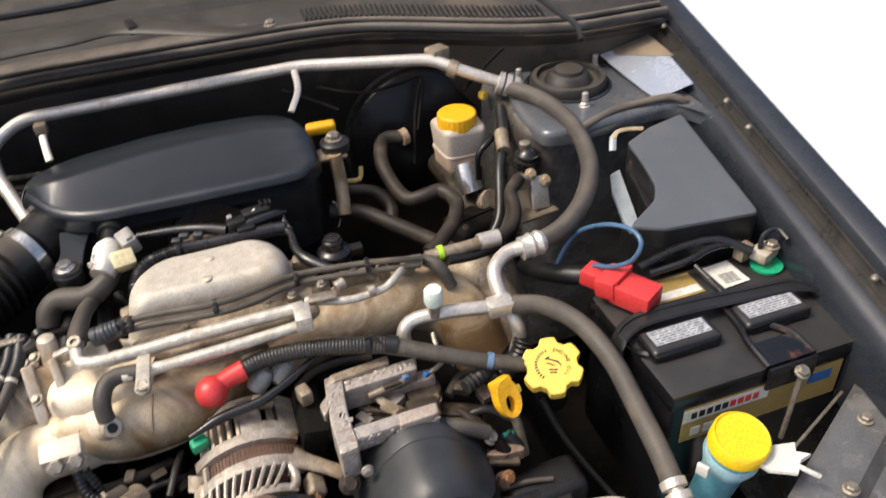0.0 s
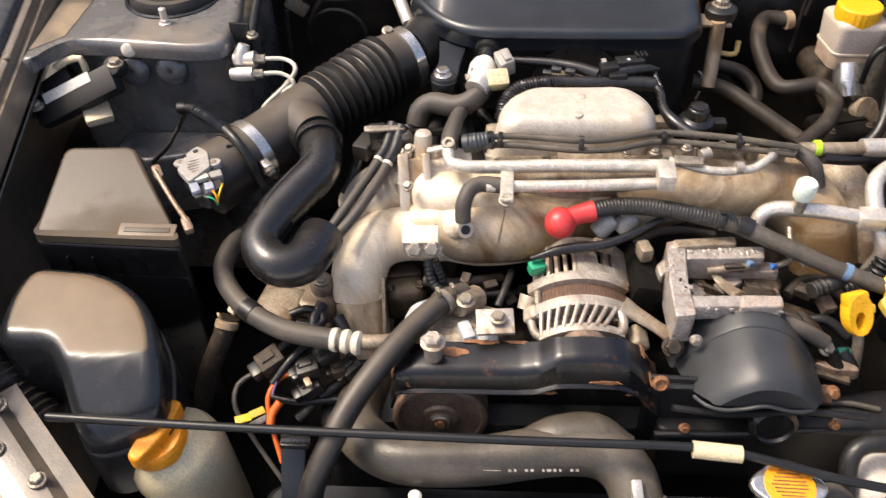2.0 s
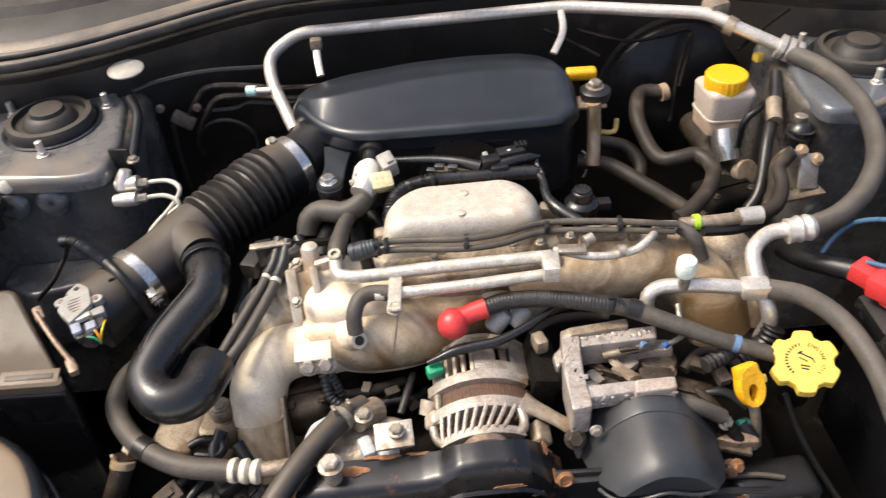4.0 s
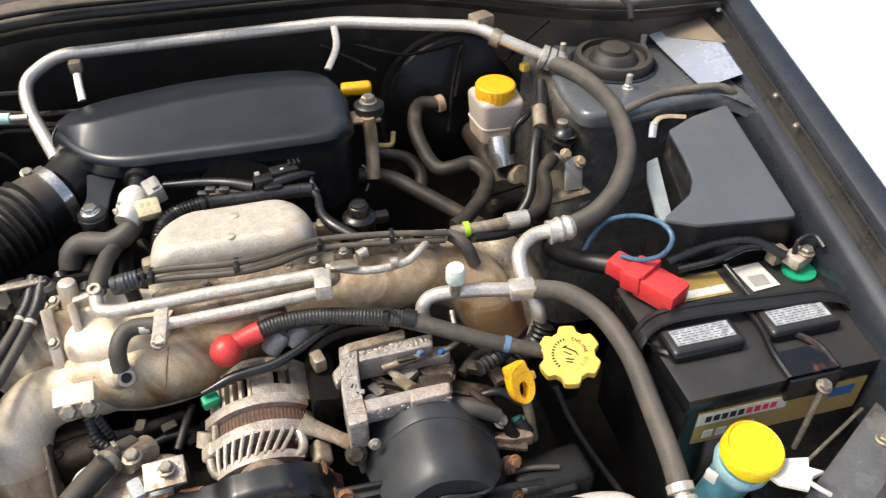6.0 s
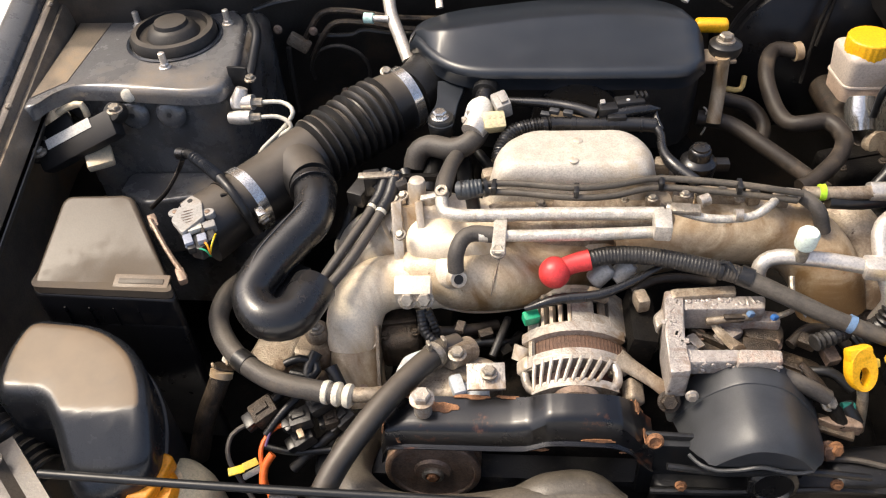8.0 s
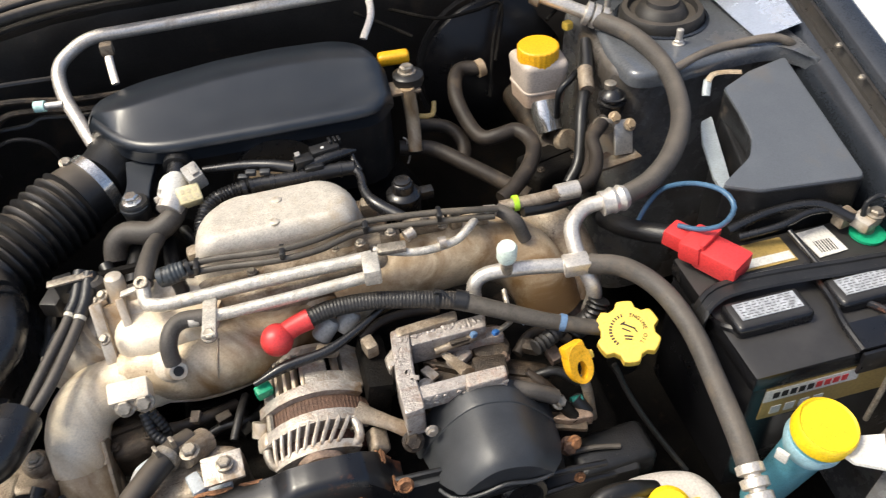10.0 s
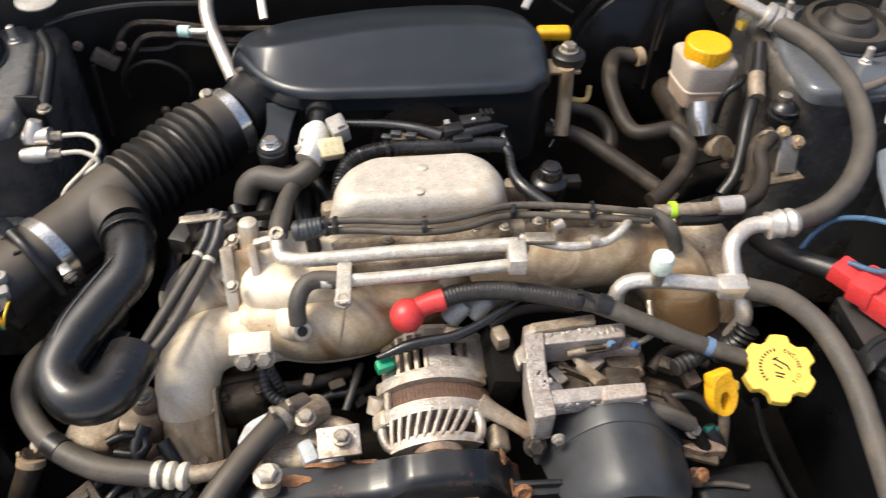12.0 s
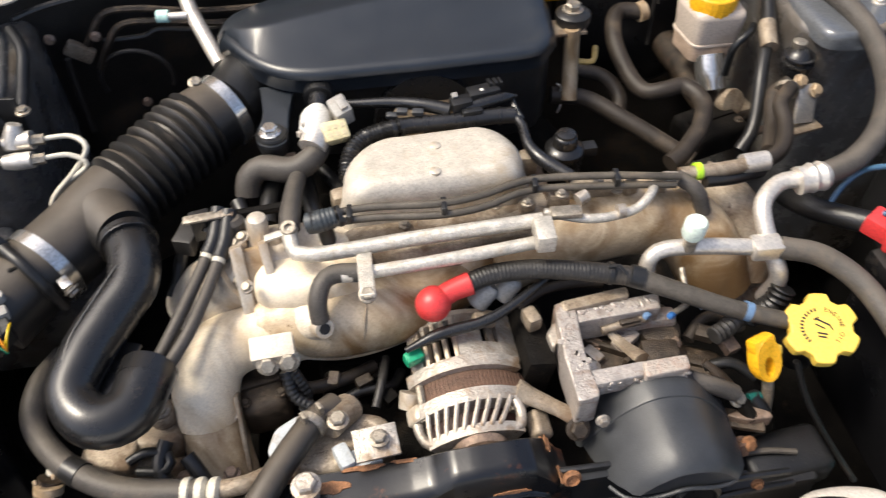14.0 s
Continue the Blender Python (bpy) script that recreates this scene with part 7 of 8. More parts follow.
ap = [(-0.226, 0.075, 0.812), (-0.258, 0.150, 0.848), (-0.262, 0.190, 0.868), (-0.220, 0.219, 0.886), (0.168, 0.200, 0.900), (0.350, 0.140, 0.900), (0.383, 0.116, 0.888), (0.452, 0.083, 0.862)]
part("pipe", tube(bent(ap, 0.022), 0.0088, seg=16, straight=True), PIPE, ac)
part("joint", block((0.363, 0.149, 0.900), (0.03, 0.026, 0.026), (0, 0, 20), 0.004), ALUDIRTY, ac)
part("joint", tube([(0.373, 0.126, 0.889), (0.383, 0.118, 0.885)], 0.013, seg=14), ALUDIRTY, ac)
for k in range(3):
    part("ferrule", lathe([(0.012, 0), (0.0165, 0.001), (0.0165, 0.008), (0.012, 0.009)], Vector(ap[-1]) + (Vector(ap[-1]) - Vector(ap[-2])).normalized() * (0.011 * k - 0.02), Vector(ap[-1]) - Vector(ap[-2]), 18), PIPE, ac)
part("bracket", tube([(-0.190, 0.180, 0.890), (-0.190, 0.161, 0.875), (-0.186, 0.131, 0.860)], 0.005, seg=8, flat=0.5), PIPE, ac)
part("bracket_clip", block((-0.190, 0.174, 0.888), (0.016, 0.014, 0.016), (0, 0, 0), 0.003), ALUDIRTY, ac)
part("bracket", tube([(0.158, 0.194, 0.898), (0.154, 0.154, 0.885), (0.136, 0.123, 0.868)], 0.005, seg=8, flat=0.5), PIPE, ac)
part("port", tube([(-0.257, 0.131, 0.845), (-0.282, 0.135, 0.844)], 0.0048, seg=12), PIPE, ac)
part("port_cap", tube([(-0.279, 0.135, 0.844), (-0.292, 0.137, 0.844)], 0.0075, seg=14), mat("pale_mint_plastic", (0.5, 0.75, 0.68), 0.4), ac, "pale mint valve cap")

big = thing("air_con_hose", (0.521, -0.051, 0.780), "thick black rubber air-conditioning hose in a wide bend", "hose")
hp2 = [(0.449, 0.078, 0.862), (0.477, 0.024, 0.860), (0.488, -0.050, 0.852), (0.472, -0.127, 0.840), (0.436, -0.183, 0.830), (0.396, -0.212, 0.818), (0.353, -0.221, 0.808)]
part("hose", tube(hp2, 0.0118, seg=20), GREYRUB, big)
part("ferrule", tube([(0.362, -0.220, 0.810), (0.358, -0.221, 0.810), (0.353, -0.221, 0.809), (0.348, -0.221, 0.809), (0.343, -0.221, 0.808), (0.335, -0.221, 0.807)], [0.0135, 0.0155, 0.0135, 0.0155, 0.0135, 0.0145], seg=18, straight=True), PIPE, big, "bright crimped ferrule")
part("pipe", tube([(0.344, -0.219, 0.808), (0.319, -0.217, 0.803), (0.297, -0.233, 0.797), (0.293, -0.251, 0.785), (0.298, -0.272, 0.765), (0.306, -0.285, 0.740), (0.306, -0.277, 0.700)], 0.0088, seg=16), PIPE, big, "bent aluminium pipe")

low = thing("air_con_line", (0.404, -0.290, 0.700), "black rubber line with bright aluminium ends", "hose")
part("pipe", tube([(0.175, -0.266, 0.745), (0.176, -0.260, 0.765), (0.192, -0.257, 0.775), (0.235, -0.264, 0.778), (0.281, -0.271, 0.775)], 0.0082, seg=14), PIPE, low)
part("block", block((0.287, -0.273, 0.776), (0.030, 0.022, 0.018), (0, 0, -4), 0.004), PIPE, low)
part("hose", tube([(0.301, -0.275, 0.775), (0.335, -0.292, 0.775), (0.361, -0.327, 0.768), (0.372, -0.380, 0.757), (0.370, -0.436, 0.745), (0.367, -0.487, 0.733), (0.365, -0.516, 0.722)], 0.0112, seg=18), GREYRUB, low)
lowp = (Vector((0.367, -0.487, 0.733)), Vector((0.365, -0.516, 0.722)))
for k in range(3):
    part("ferrule", lathe([(0.0105, 0), (0.0132, 0.001), (0.0132, 0.009), (0.0105, 0.010)], lowp[1] + (lowp[1] - lowp[0]).normalized() * 0.013 * k, lowp[1] - lowp[0], 18), PIPE, low)
part("tail", tube([lowp[1], lowp[1] + (lowp[1] - lowp[0]) * 1.0, lowp[1] + (lowp[1] - lowp[0]) * 2.2 + Vector((0.004, 0, -0.02)), lowp[1] + (lowp[1] - lowp[0]) * 3.2 + Vector((0.012, 0.01, -0.09))], 0.0078, seg=14), PIPE, low)
vc = Vector((0.212, -0.263, 0.808))
part("valve_stem", lathe([(0.007, -0.03), (0.007, -0.01), (0.009, -0.008)], vc, (0, 0, 1), 12), STEEL, low)
part("valve_cap", lathe([(0.0098, -0.012), (0.0108, -0.009), (0.0108, 0.006), (0.0088, 0.009)], vc, (0, -0.1, 1), 20), mat("mint_white_plastic", (0.66, 0.76, 0.68), 0.4), low, "pale mint valve cap")
solo("line_sleeve", tube([(0.309, -0.294, 0.735), (0.300, -0.299, 0.715), (0.285, -0.291, 0.690)], 0.012, seg=14, ribs=(0.006, 0.001, 0, 1)), BLACK, "black corrugated sleeve below the pipe joint", "cable")

# heater and fuel hoses behind the manifold
gr = thing("fuel_line", (0.293, -0.157, 0.780), "jointed fuel line with a lime green ring", "pipe")
part("pipe", tube([(0.229, -0.184, 0.800), (0.275, -0.186, 0.802), (0.325, -0.180, 0.800)], 0.0075, seg=12), ALUDIRTY, gr)
part("ring", tube([(0.244, -0.185, 0.802), (0.250, -0.185, 0.802)], 0.0092, seg=16), LIME, gr, "lime green marker ring")
part("coupler", tube([(0.297, -0.181, 0.800), (0.324, -0.180, 0.800)], 0.0105, seg=14), PIPE, gr)
part("hose", tube([(0.324, -0.180, 0.800), (0.348, -0.165, 0.800), (0.365, -0.135, 0.805), (0.371, -0.107, 0.810), (0.392, -0.087, 0.815)], 0.0084, seg=16), BROWNRUB, gr)
part("hose", tube([(0.253, -0.193, 0.795), (0.289, -0.189, 0.790), (0.324, -0.178, 0.785)], 0.007, seg=12), RUBBER, gr)
part("branch", tube([(0.225, -0.186, 0.800), (0.240, -0.204, 0.795), (0.250, -0.212, 0.770)], 0.008, seg=12), GREYRUB, gr)


def back_hose(pts, r, label, material=BROWNRUB):
    solo("hose", tube(pts, r * 0.84, seg=16), material, label, "hose")


back_hose(((0.293, 0.111, 0.800), (0.262, 0.114, 0.800), (0.246, 0.073, 0.790), (0.250, 0.024, 0.773), (0.261, -0.007, 0.768), (0.281, -0.015, 0.773), (0.305, -0.016, 0.776), (0.317, -0.044, 0.773), (0.303, -0.078, 0.768), (0.270, -0.112, 0.762), (0.250, -0.124, 0.758)), 0.0122, "brown-grey rubber heater hose with an S bend")
back_hose(((0.153, 0.017, 0.760), (0.195, 0.008, 0.755), (0.234, -0.028, 0.745), (0.266, -0.058, 0.735), (0.297, -0.090, 0.725)), 0.0125, "thick brown-grey rubber hose behind the manifold", BROWNRUB)
back_hose(((0.185, 0.063, 0.760), (0.227, 0.049, 0.755), (0.241, 0.018, 0.745), (0.232, -0.006, 0.730)), 0.0112, "black rubber hose beside the mount post")
part_clip = thing("spring_clamp", (0.299, 0.131, 0.790), "brass coloured hose clamp", "clamp")
part("band", lathe([(0.010, 0), (0.0125, 0), (0.0125, 0.010), (0.010, 0.010)], (0.287, 0.109, 0.800), (0.9, 0.2, 0.1), 18), ALUTAN, part_clip)

post2 = thing("mount_post", (0.206, 0.110, 0.700), "dirty aluminium post with a rubber mount and bolt", "mount")
part("post", tube([(0.172, 0.024, 0.845), (0.175, 0.023, 0.800), (0.172, 0.004, 0.760)], 0.0092, seg=14), ALUTAN, post2)
part("bush", lathe([(0.018, -0.008), (0.020, -0.002), (0.020, 0.006), (0.016, 0.009)], (0.177, 0.040, 0.848), seg=22), RUBBER, post2)
part("bolt", bolt((0.176, 0.040, 0.858), 0.011), STEEL, post2)
part("plate", block((0.166, 0.033, 0.840), (0.045, 0.03, 0.004), (0, 0, 0), 0.001), ALUDIRTY, post2)
part("spring_clip", tube([(0.158, 0.012, 0.779), (0.164, 0.012, 0.772), (0.160, 0.011, 0.760), (0.165, 0.010, 0.750), (0.161, 0.009, 0.738)], 0.0013, seg=6), PIPE, post2)
part("rod", tube([(0.182, 0.023, 0.800), (0.201, 0.020, 0.800), (0.207, 0.034, 0.810)], 0.0035, seg=8), GOLD, post2)
cap2 = thing("filler_cap", (0.179, 0.124, 0.830), "orange dipstick handle behind the intake chamber", "dipstick")
part("handle", block((0.169, 0.093, 0.850), (0.042, 0.018, 0.016), (0, 0, -3), 0.006, 3), YELLOW, cap2)
part("stem", tube([(0.171, 0.096, 0.845), (0.180, 0.118, 0.800)], 0.004, seg=8), DARK, cap2)

# ---------------------------------------------------------------- brakes
brake = thing("brake_reservoir", (0.36, 0.07, 0.72), "milky brake fluid reservoir with a yellow cap", "reservoir")
bx, by = 0.362, 0.070
o = [(bx - 0.030, by - 0.032), (bx + 0.036, by - 0.034), (bx + 0.038, by + 0.030), (bx - 0.038, by + 0.032)]
o4 = [(bx + (p[0] - bx) * 0.86 + 0.002, by + (p[1] - by) * 0.86) for p in o]
part("tank", prism(rounded(o4, 0.011), 0.786, 0.830, 0.009, 5, 1.10), FLUID, brake)
part("seam", prism(rounded([(bx + (p[0] - bx) * 1.07, by + (p[1] - by) * 1.07) for p in o4], 0.012), 0.785, 0.788, 0.001), FLUID, brake)
o5 = [(bx + (p[0] - bx) * 0.99, by + (p[1] - by) * 0.96 - 0.001) for p in o4]
part("sump", prism(rounded(o5, 0.011), 0.764, 0.785, 0.002, 2, 1.04), mat("fluid_stained_plastic", (0.38, 0.285, 0.215), 0.35, dirt=(0.2, 0.13, 0.08), amount=0.3), brake, "lower tank stained by brown fluid")
pl = []
for k in range(96):
    a = 2 * math.pi * k / 96
    r = 0.0282 + 0.0004 * math.cos(24 * a)
    pl.append((bx + r * math.cos(a), by - 0.002 + r * math.sin(a)))
cpf = prism(pl, 0.824, 0.846, 0.003)
part("cap", cpf, YELLOW, brake, "yellow ribbed screw cap")
part("sensor_lead", tube([(bx + 0.045, by - 0.03, 0.81), (bx + 0.03, by - 0.05, 0.815), (bx + 0.012, by - 0.055, 0.80), (bx + 0.012, by - 0.052, 0.76)], 0.0045, seg=10), SATIN, brake)
master = thing("brake_cylinder", (0.38, 0.03, 0.68), "cast aluminium brake master cylinder", "cylinder")
part("body", tube([(0.36, 0.16, 0.715), (0.366, 0.06, 0.710), (0.372, 0.0, 0.702)], [0.020, 0.019, 0.017], seg=20), GRIME, master)
part("outlet", tube([(0.364, 0.048, 0.768), (0.364, 0.034, 0.752), (0.366, 0.022, 0.736)], [0.0190, 0.0185, 0.0170], seg=22), CHROME, master, "bright metal outlet")
part("end", lathe([(0.0165, 0), (0.0175, 0.012), (0.0165, 0.015), (0.009, 0.0155)], (0.383, 0.012, 0.722), (0.25, -0.85, 0.45), 24), ALUDIRTY, master)
part("foot", block((0.402, 0.029, 0.690), (0.06, 0.03, 0.02), (0, 0, 8), 0.006), ALUDIRTY, master)

booster = thing("brake_booster", (0.34, 0.19, 0.62), "round black brake booster on the bulkhead", "brake booster")
part("shell", lathe([(0.115, 0), (0.118, 0.012), (0.112, 0.03), (0.07, 0.055), (0.03, 0.06)], (0.335, 0.218, 0.745), (0.05, -1, 0.05), 40), BOOST, booster)
part("rim", lathe([(0.112, 0.018), (0.121, 0.018), (0.121, 0.024), (0.112, 0.024)], (0.335, 0.218, 0.745), (0.05, -1, 0.05), 40), BOOST, booster)

# valve and hoses beside the brake cylinder
solo("rusty_strap", prism(rounded([(0.362, -0.082), (0.372, -0.070), (0.420, -0.052), (0.424, -0.062)], 0.003, 3), 0.738, 0.741, 0.001, 1), STEEL_RUSTY, "rusty orange steel strap beside the tower", "strap")
prv = thing("fuel_valve", (0.465, 0.042, 0.740), "black solenoid valve on a steel bracket", "valve")
part("cap", lathe([(0.014, -0.024), (0.017, -0.012), (0.017, -0.004), (0.015, -0.003), (0.015, 0.0), (0.017, 0.001), (0.013, 0.007), (0.006, 0.012)], (0.426, -0.037, 0.815), (0, 0, 1), 22), MOULD, prv)
for r, z in ((0.0185, 0.808), (0.0178, 0.816)):
    part("rib", lathe([(r - 0.003, 0), (r, 0.0008), (r, 0.0022), (r - 0.003, 0.003)], (0.426, -0.037, z), (0, 0, 1), 22), MOULD, prv)
for p in ((0.420, -0.062, 0.800), (0.440, -0.066, 0.788)):
    part("brass_nut", bolt(p, 0.008, (0.2, -0.7, 0.7)), ALUTAN, prv)
part("tip", lathe([(0.007, 0), (0.008, 0.008), (0.004, 0.010)], (0.424, -0.032, 0.825), (0, 0, 1), 14), STEEL, prv)
part("bracket", block((0.430, -0.072, 0.775), (0.028, 0.004, 0.045), (-25, 10, 10), 0.002), PIPE, prv)
part("bracket_foot", block((0.420, -0.085, 0.750), (0.06, 0.02, 0.004), (0, 0, 10), 0.001), ALUDIRTY, prv)
part("hose", tube([(0.412, -0.054, 0.795), (0.391, -0.064, 0.785), (0.372, -0.107, 0.775), (0.348, -0.147, 0.780)], 0.0085, seg=14), BROWNRUB, prv)
part("clamp", lathe([(0.012, 0), (0.014, 0), (0.014, 0.006), (0.012, 0.006)], (0.405, -0.064, 0.795), (-0.5, -0.8, -0.3), 16), STEEL, prv)
solo("clutch_line", tube([(0.429, 0.067, 0.840), (0.414, 0.021, 0.820), (0.387, -0.033, 0.800), (0.367, -0.081, 0.760), (0.347, -0.099, 0.740)], [0.0075, 0.009, 0.0075, 0.0075, 0.0075], seg=14), RUBBER, "black flexible line beside the brake reservoir", "hose")
solo("line_joint", tube([(0.411, 0.021, 0.825), (0.401, -0.014, 0.815)], 0.0100, seg=14), ALUDIRTY, "brownish metal joint in a black line", "joint")
solo("yellow_plug", block((0.418, 0.106, 0.845), (0.012, 0.012, 0.012), (0, 0, 20), 0.003), OILYEL, "small yellow and blue plug on the bulkhead", "connector")
for pts in (((0.195, 0.248, 0.840), (0.250, 0.178, 0.850), (0.300, 0.163, 0.860), (0.341, 0.166, 0.860), (0.319, 0.123, 0.800)), ((0.341, 0.166, 0.860), (0.321, 0.139, 0.820), (0.302, 0.095, 0.760)), ((0.461, 0.133, 0.900), (0.433, 0.130, 0.880), (0.386, 0.103, 0.860)), ((0.139, 0.216, 0.860), (0.181, 0.178, 0.850), (0.209, 0.157, 0.840))):
    solo("bulkhead_wire", tube(pts, 0.0026, seg=8), DARK, "thin black wire along the bulkhead", "cable")
solo("bulkhead_grommet", lathe([(0.024, 0), (0.024, 0.002), (0.021, 0.004), (0.012, 0.005)], (-0.444, 0.130, 0.894), (0.02, -0.08, 1), 26), mat("dulled_white_rubber", (0.36, 0.34, 0.30), 0.5, dirt=(0.2, 0.15, 0.1), amount=0.3), "pale oval grommet on the bulkhead", "grommet")
for k in range(2):
    solo("bulkhead_pipe", tube([(-0.397, 0.165, 0.783), (-0.379, 0.165, 0.813), (-0.357, 0.168, 0.837), (-0.317, 0.172, 0.836), (-0.252, 0.180, 0.821), (-0.161, 0.190, 0.812)], 0.0045, seg=8), GRIME, "dull brown steel line along the bulkhead", "pipe", "bulkhead lines").location += Vector((0.014 * k, -0.003 * k, -0.016 * k))
solo("pipe_clip", block((-0.398, 0.160, 0.794), (0.034, 0.012, 0.02), (0, 35, 0), 0.004), ALUDIRTY, "brown plastic clip holding the bulkhead lines", "clip")
pc = Vector((-0.344, 0.166, 0.743))
part("panel_ring", tube([pc + Vector((0.044 * math.cos(radians(a)), -0.004 * math.sin(radians(a)), 0.044 * math.sin(radians(a)))) for a in range(-20, 201, 20)], 0.003, seg=8), FIREW, fw)
part("panel_step", tube([(-0.370, 0.172, 0.798), (-0.322, 0.176, 0.797), (-0.304, 0.178, 0.803), (-0.255, 0.184, 0.793), (-0.221, 0.190, 0.793)], 0.0035, seg=8), FIREW, fw)
part("panel_step", tube([(-0.445, 0.130, 0.862), (-0.408, 0.150, 0.864), (-0.347, 0.175, 0.860), (-0.269, 0.200, 0.846)], 0.004, seg=8), FIREW, fw)
part("panel_rib", tube([(-0.412, 0.150, 0.792), (-0.415, 0.150, 0.744), (-0.416, 0.150, 0.682)], 0.004, seg=8), FIREW, fw)
for p in ((-0.342, 0.165, 0.707), (-0.419, 0.140, 0.826), (-0.374, 0.160, 0.812)):
    part("stud", bolt(p, 0.006, (0, -1, 0.2)), STEEL_RUSTY, fw)

# ---------------------------------------------------------------- battery
bat = thing("battery", (0.515, -0.385, 0.545), "black car battery with a gold and white label", "battery")
bq = [(0.395, -0.452, 0.760), (0.621, -0.454, 0.760), (0.646, -0.329, 0.760), (0.415, -0.334, 0.760)]
bv = [Vector(p) for p in bq]
cb = sum(bv, Vector()) / 4
ux = (bv[1] - bv[0] + bv[2] - bv[3]).normalized()
cb += Vector((-ux.y, ux.x, 0)) * 0.025
MB = Matrix.Translation((cb.x, cb.y, 0.76)) @ pose(0, 0, 0, 0, 0, math.degrees(math.atan2(ux.y, ux.x)))
BW, BD = 0.236, 0.172


def on_bat(bm):
    return add(bmesh.new(), bm, MB)


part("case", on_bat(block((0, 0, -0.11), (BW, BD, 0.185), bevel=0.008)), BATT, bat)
lid = part("lid", on_bat(block((0, 0, -0.012), (BW + 0.004, BD + 0.004, 0.024), bevel=0.006)), BATT, bat)
for x in (-0.070, 0.046):
    v = part("vent_cap", on_bat(block((x, -0.020, 0.006), (0.086, 0.040, 0.018), bevel=0.008, seg=3)), BATT, lid)
    part("label", on_bat(block((x, -0.018, 0.0156), (0.068, 0.022, 0.0008), bevel=0)), SILVERLAB, lid, "silver label of fine print")
    rnd, pr = random.Random(int(x * 1000)), bmesh.new()
    for row in range(6):
        at = -0.031
        while at < 0.029:
            w = 0.002 + 0.005 * rnd.random()
            add(pr, block((x + min(at + w / 2, 0.031), -0.0268 + 0.0035 * row, 0.01615), (w, 0.0012, 0.0003), bevel=0))
            at += w + 0.0014 + 0.003 * rnd.random()
    part("print", on_bat(pr), FADED, lid)
part("sticker", on_bat(block((-0.028, 0.062, 0.0008), (0.07, 0.038, 0.001), bevel=0)), GOLD, lid, "gold label with a red line")
part("sticker", on_bat(block((-0.028, 0.052, 0.0014), (0.066, 0.012, 0.001), bevel=0)), PAPER, lid)
part("sticker", on_bat(block((0.047, 0.060, 0.0014), (0.036, 0.042, 0.001), (0, 0, 4), bevel=0)), PAPER, lid, "white label with bars")
for k in range(7):
    part("bar", on_bat(block((0.037 + 0.0032 * k, 0.053, 0.0021), (0.0016 if k % 2 else 0.001, 0.018, 0.0004), bevel=0)), INK, lid)
fl = part("front_label", on_bat(block((-0.002, -BD / 2 - 0.0005, -0.050), (0.20, 0.0015, 0.05), bevel=0)), GOLD, bat, "gold and white maker's label")
part("white_band", on_bat(block((-0.050, -BD / 2 - 0.0014, -0.036), (0.105, 0.0012, 0.018), bevel=0)), PAPER, fl)
for k in range(9):
    part("bar", on_bat(block((-0.090 + 0.0095 * k, -BD / 2 - 0.0022, -0.036), (0.0065, 0.0008, 0.0085), bevel=0)), RED if k > 4 else INK, fl)
for k in range(4):
    part("bar", on_bat(block((-0.085 + 0.016 * k, -BD / 2 - 0.0018, -0.062), (0.011, 0.0008, 0.012), bevel=0)), PAPER, fl)
part("blue_patch", on_bat(block((0.07, -BD / 2 - 0.0014, -0.04), (0.03, 0.0010, 0.014), bevel=0)), BLUE, fl)
part("terminal", on_bat(lathe([(0.010, 0), (0.009, 0.02)], (0.100, 0.060, 0), seg=16)), STEEL, bat)
part("washer", on_bat(lathe([(0.0195, 0), (0.0195, 0.003), (0.012, 0.004)], (0.101, 0.056, 0.001), seg=24)), GREEN, bat, "green felt terminal ring")
part("carrier", on_bat(tube([(-0.10, -0.03, 0.004), (-0.115, -0.02, 0.0), (-0.120, 0.03, -0.02)], 0.005, seg=8)), BATT, bat)
hold = thing("battery_strap", (cb.x, cb.y, 0.76), "black rubber hold-down strap across the battery", "strap")
uy = Vector((-ux.y, ux.x, 0))
sp, _ = smooth_path([(0.402, -0.343, 0.700), (0.386, -0.366, 0.762), (0.414, -0.352, 0.772), (0.469, -0.353, 0.776), (0.551, -0.361, 0.777), (0.614, -0.366, 0.775), (0.632, -0.378, 0.768), (0.657, -0.378, 0.720)], 0.01)
part("strap", loft([[p + uy * a + Vector((0, 0, b)) for a, b in ((-0.012, 0), (-0.010, 0.002), (-0.005, 0.002), (-0.004, 0), (0.004, 0), (0.005, 0.002), (0.010, 0.002), (0.012, 0))] for p in sp], 0.003), RUBBER, hold)
clampb = thing("battery_clamp", (cb.x, cb.y - 0.05, 0.76), "black steel battery hold-down with a bolt", "clamp")
for s in (-1, 1):
    part("arm", on_bat(tube([(0.01 + s * 0.004, 0.03, 0.006), (0.012 + s * 0.010, -0.02, 0.006), (0.02 + s * 0.026, -0.055, 0.006), (0.022 + s * 0.028, -0.088, 0.002)], 0.004, seg=8)), GLOSS, clampb)
part("plate", on_bat(block((0.022, -0.072, 0.004), (0.055, 0.034, 0.004), bevel=0.001)), GLOSS, clampb)
part("lip", on_bat(block((0.022, -0.092, -0.012), (0.060, 0.004, 0.03), bevel=0.001)), GLOSS, clampb)
part("bolt", on_bat(bolt((0.028, -0.100, -0.006), 0.008, (0, -0.5, 1))), STEEL, clampb)
part("j_hook", on_bat(tube([(0.028, -0.100, -0.004), (0.024, -0.103, -0.05), (0.020, -0.105, -0.1)], 0.003, seg=8)), STEEL, clampb)
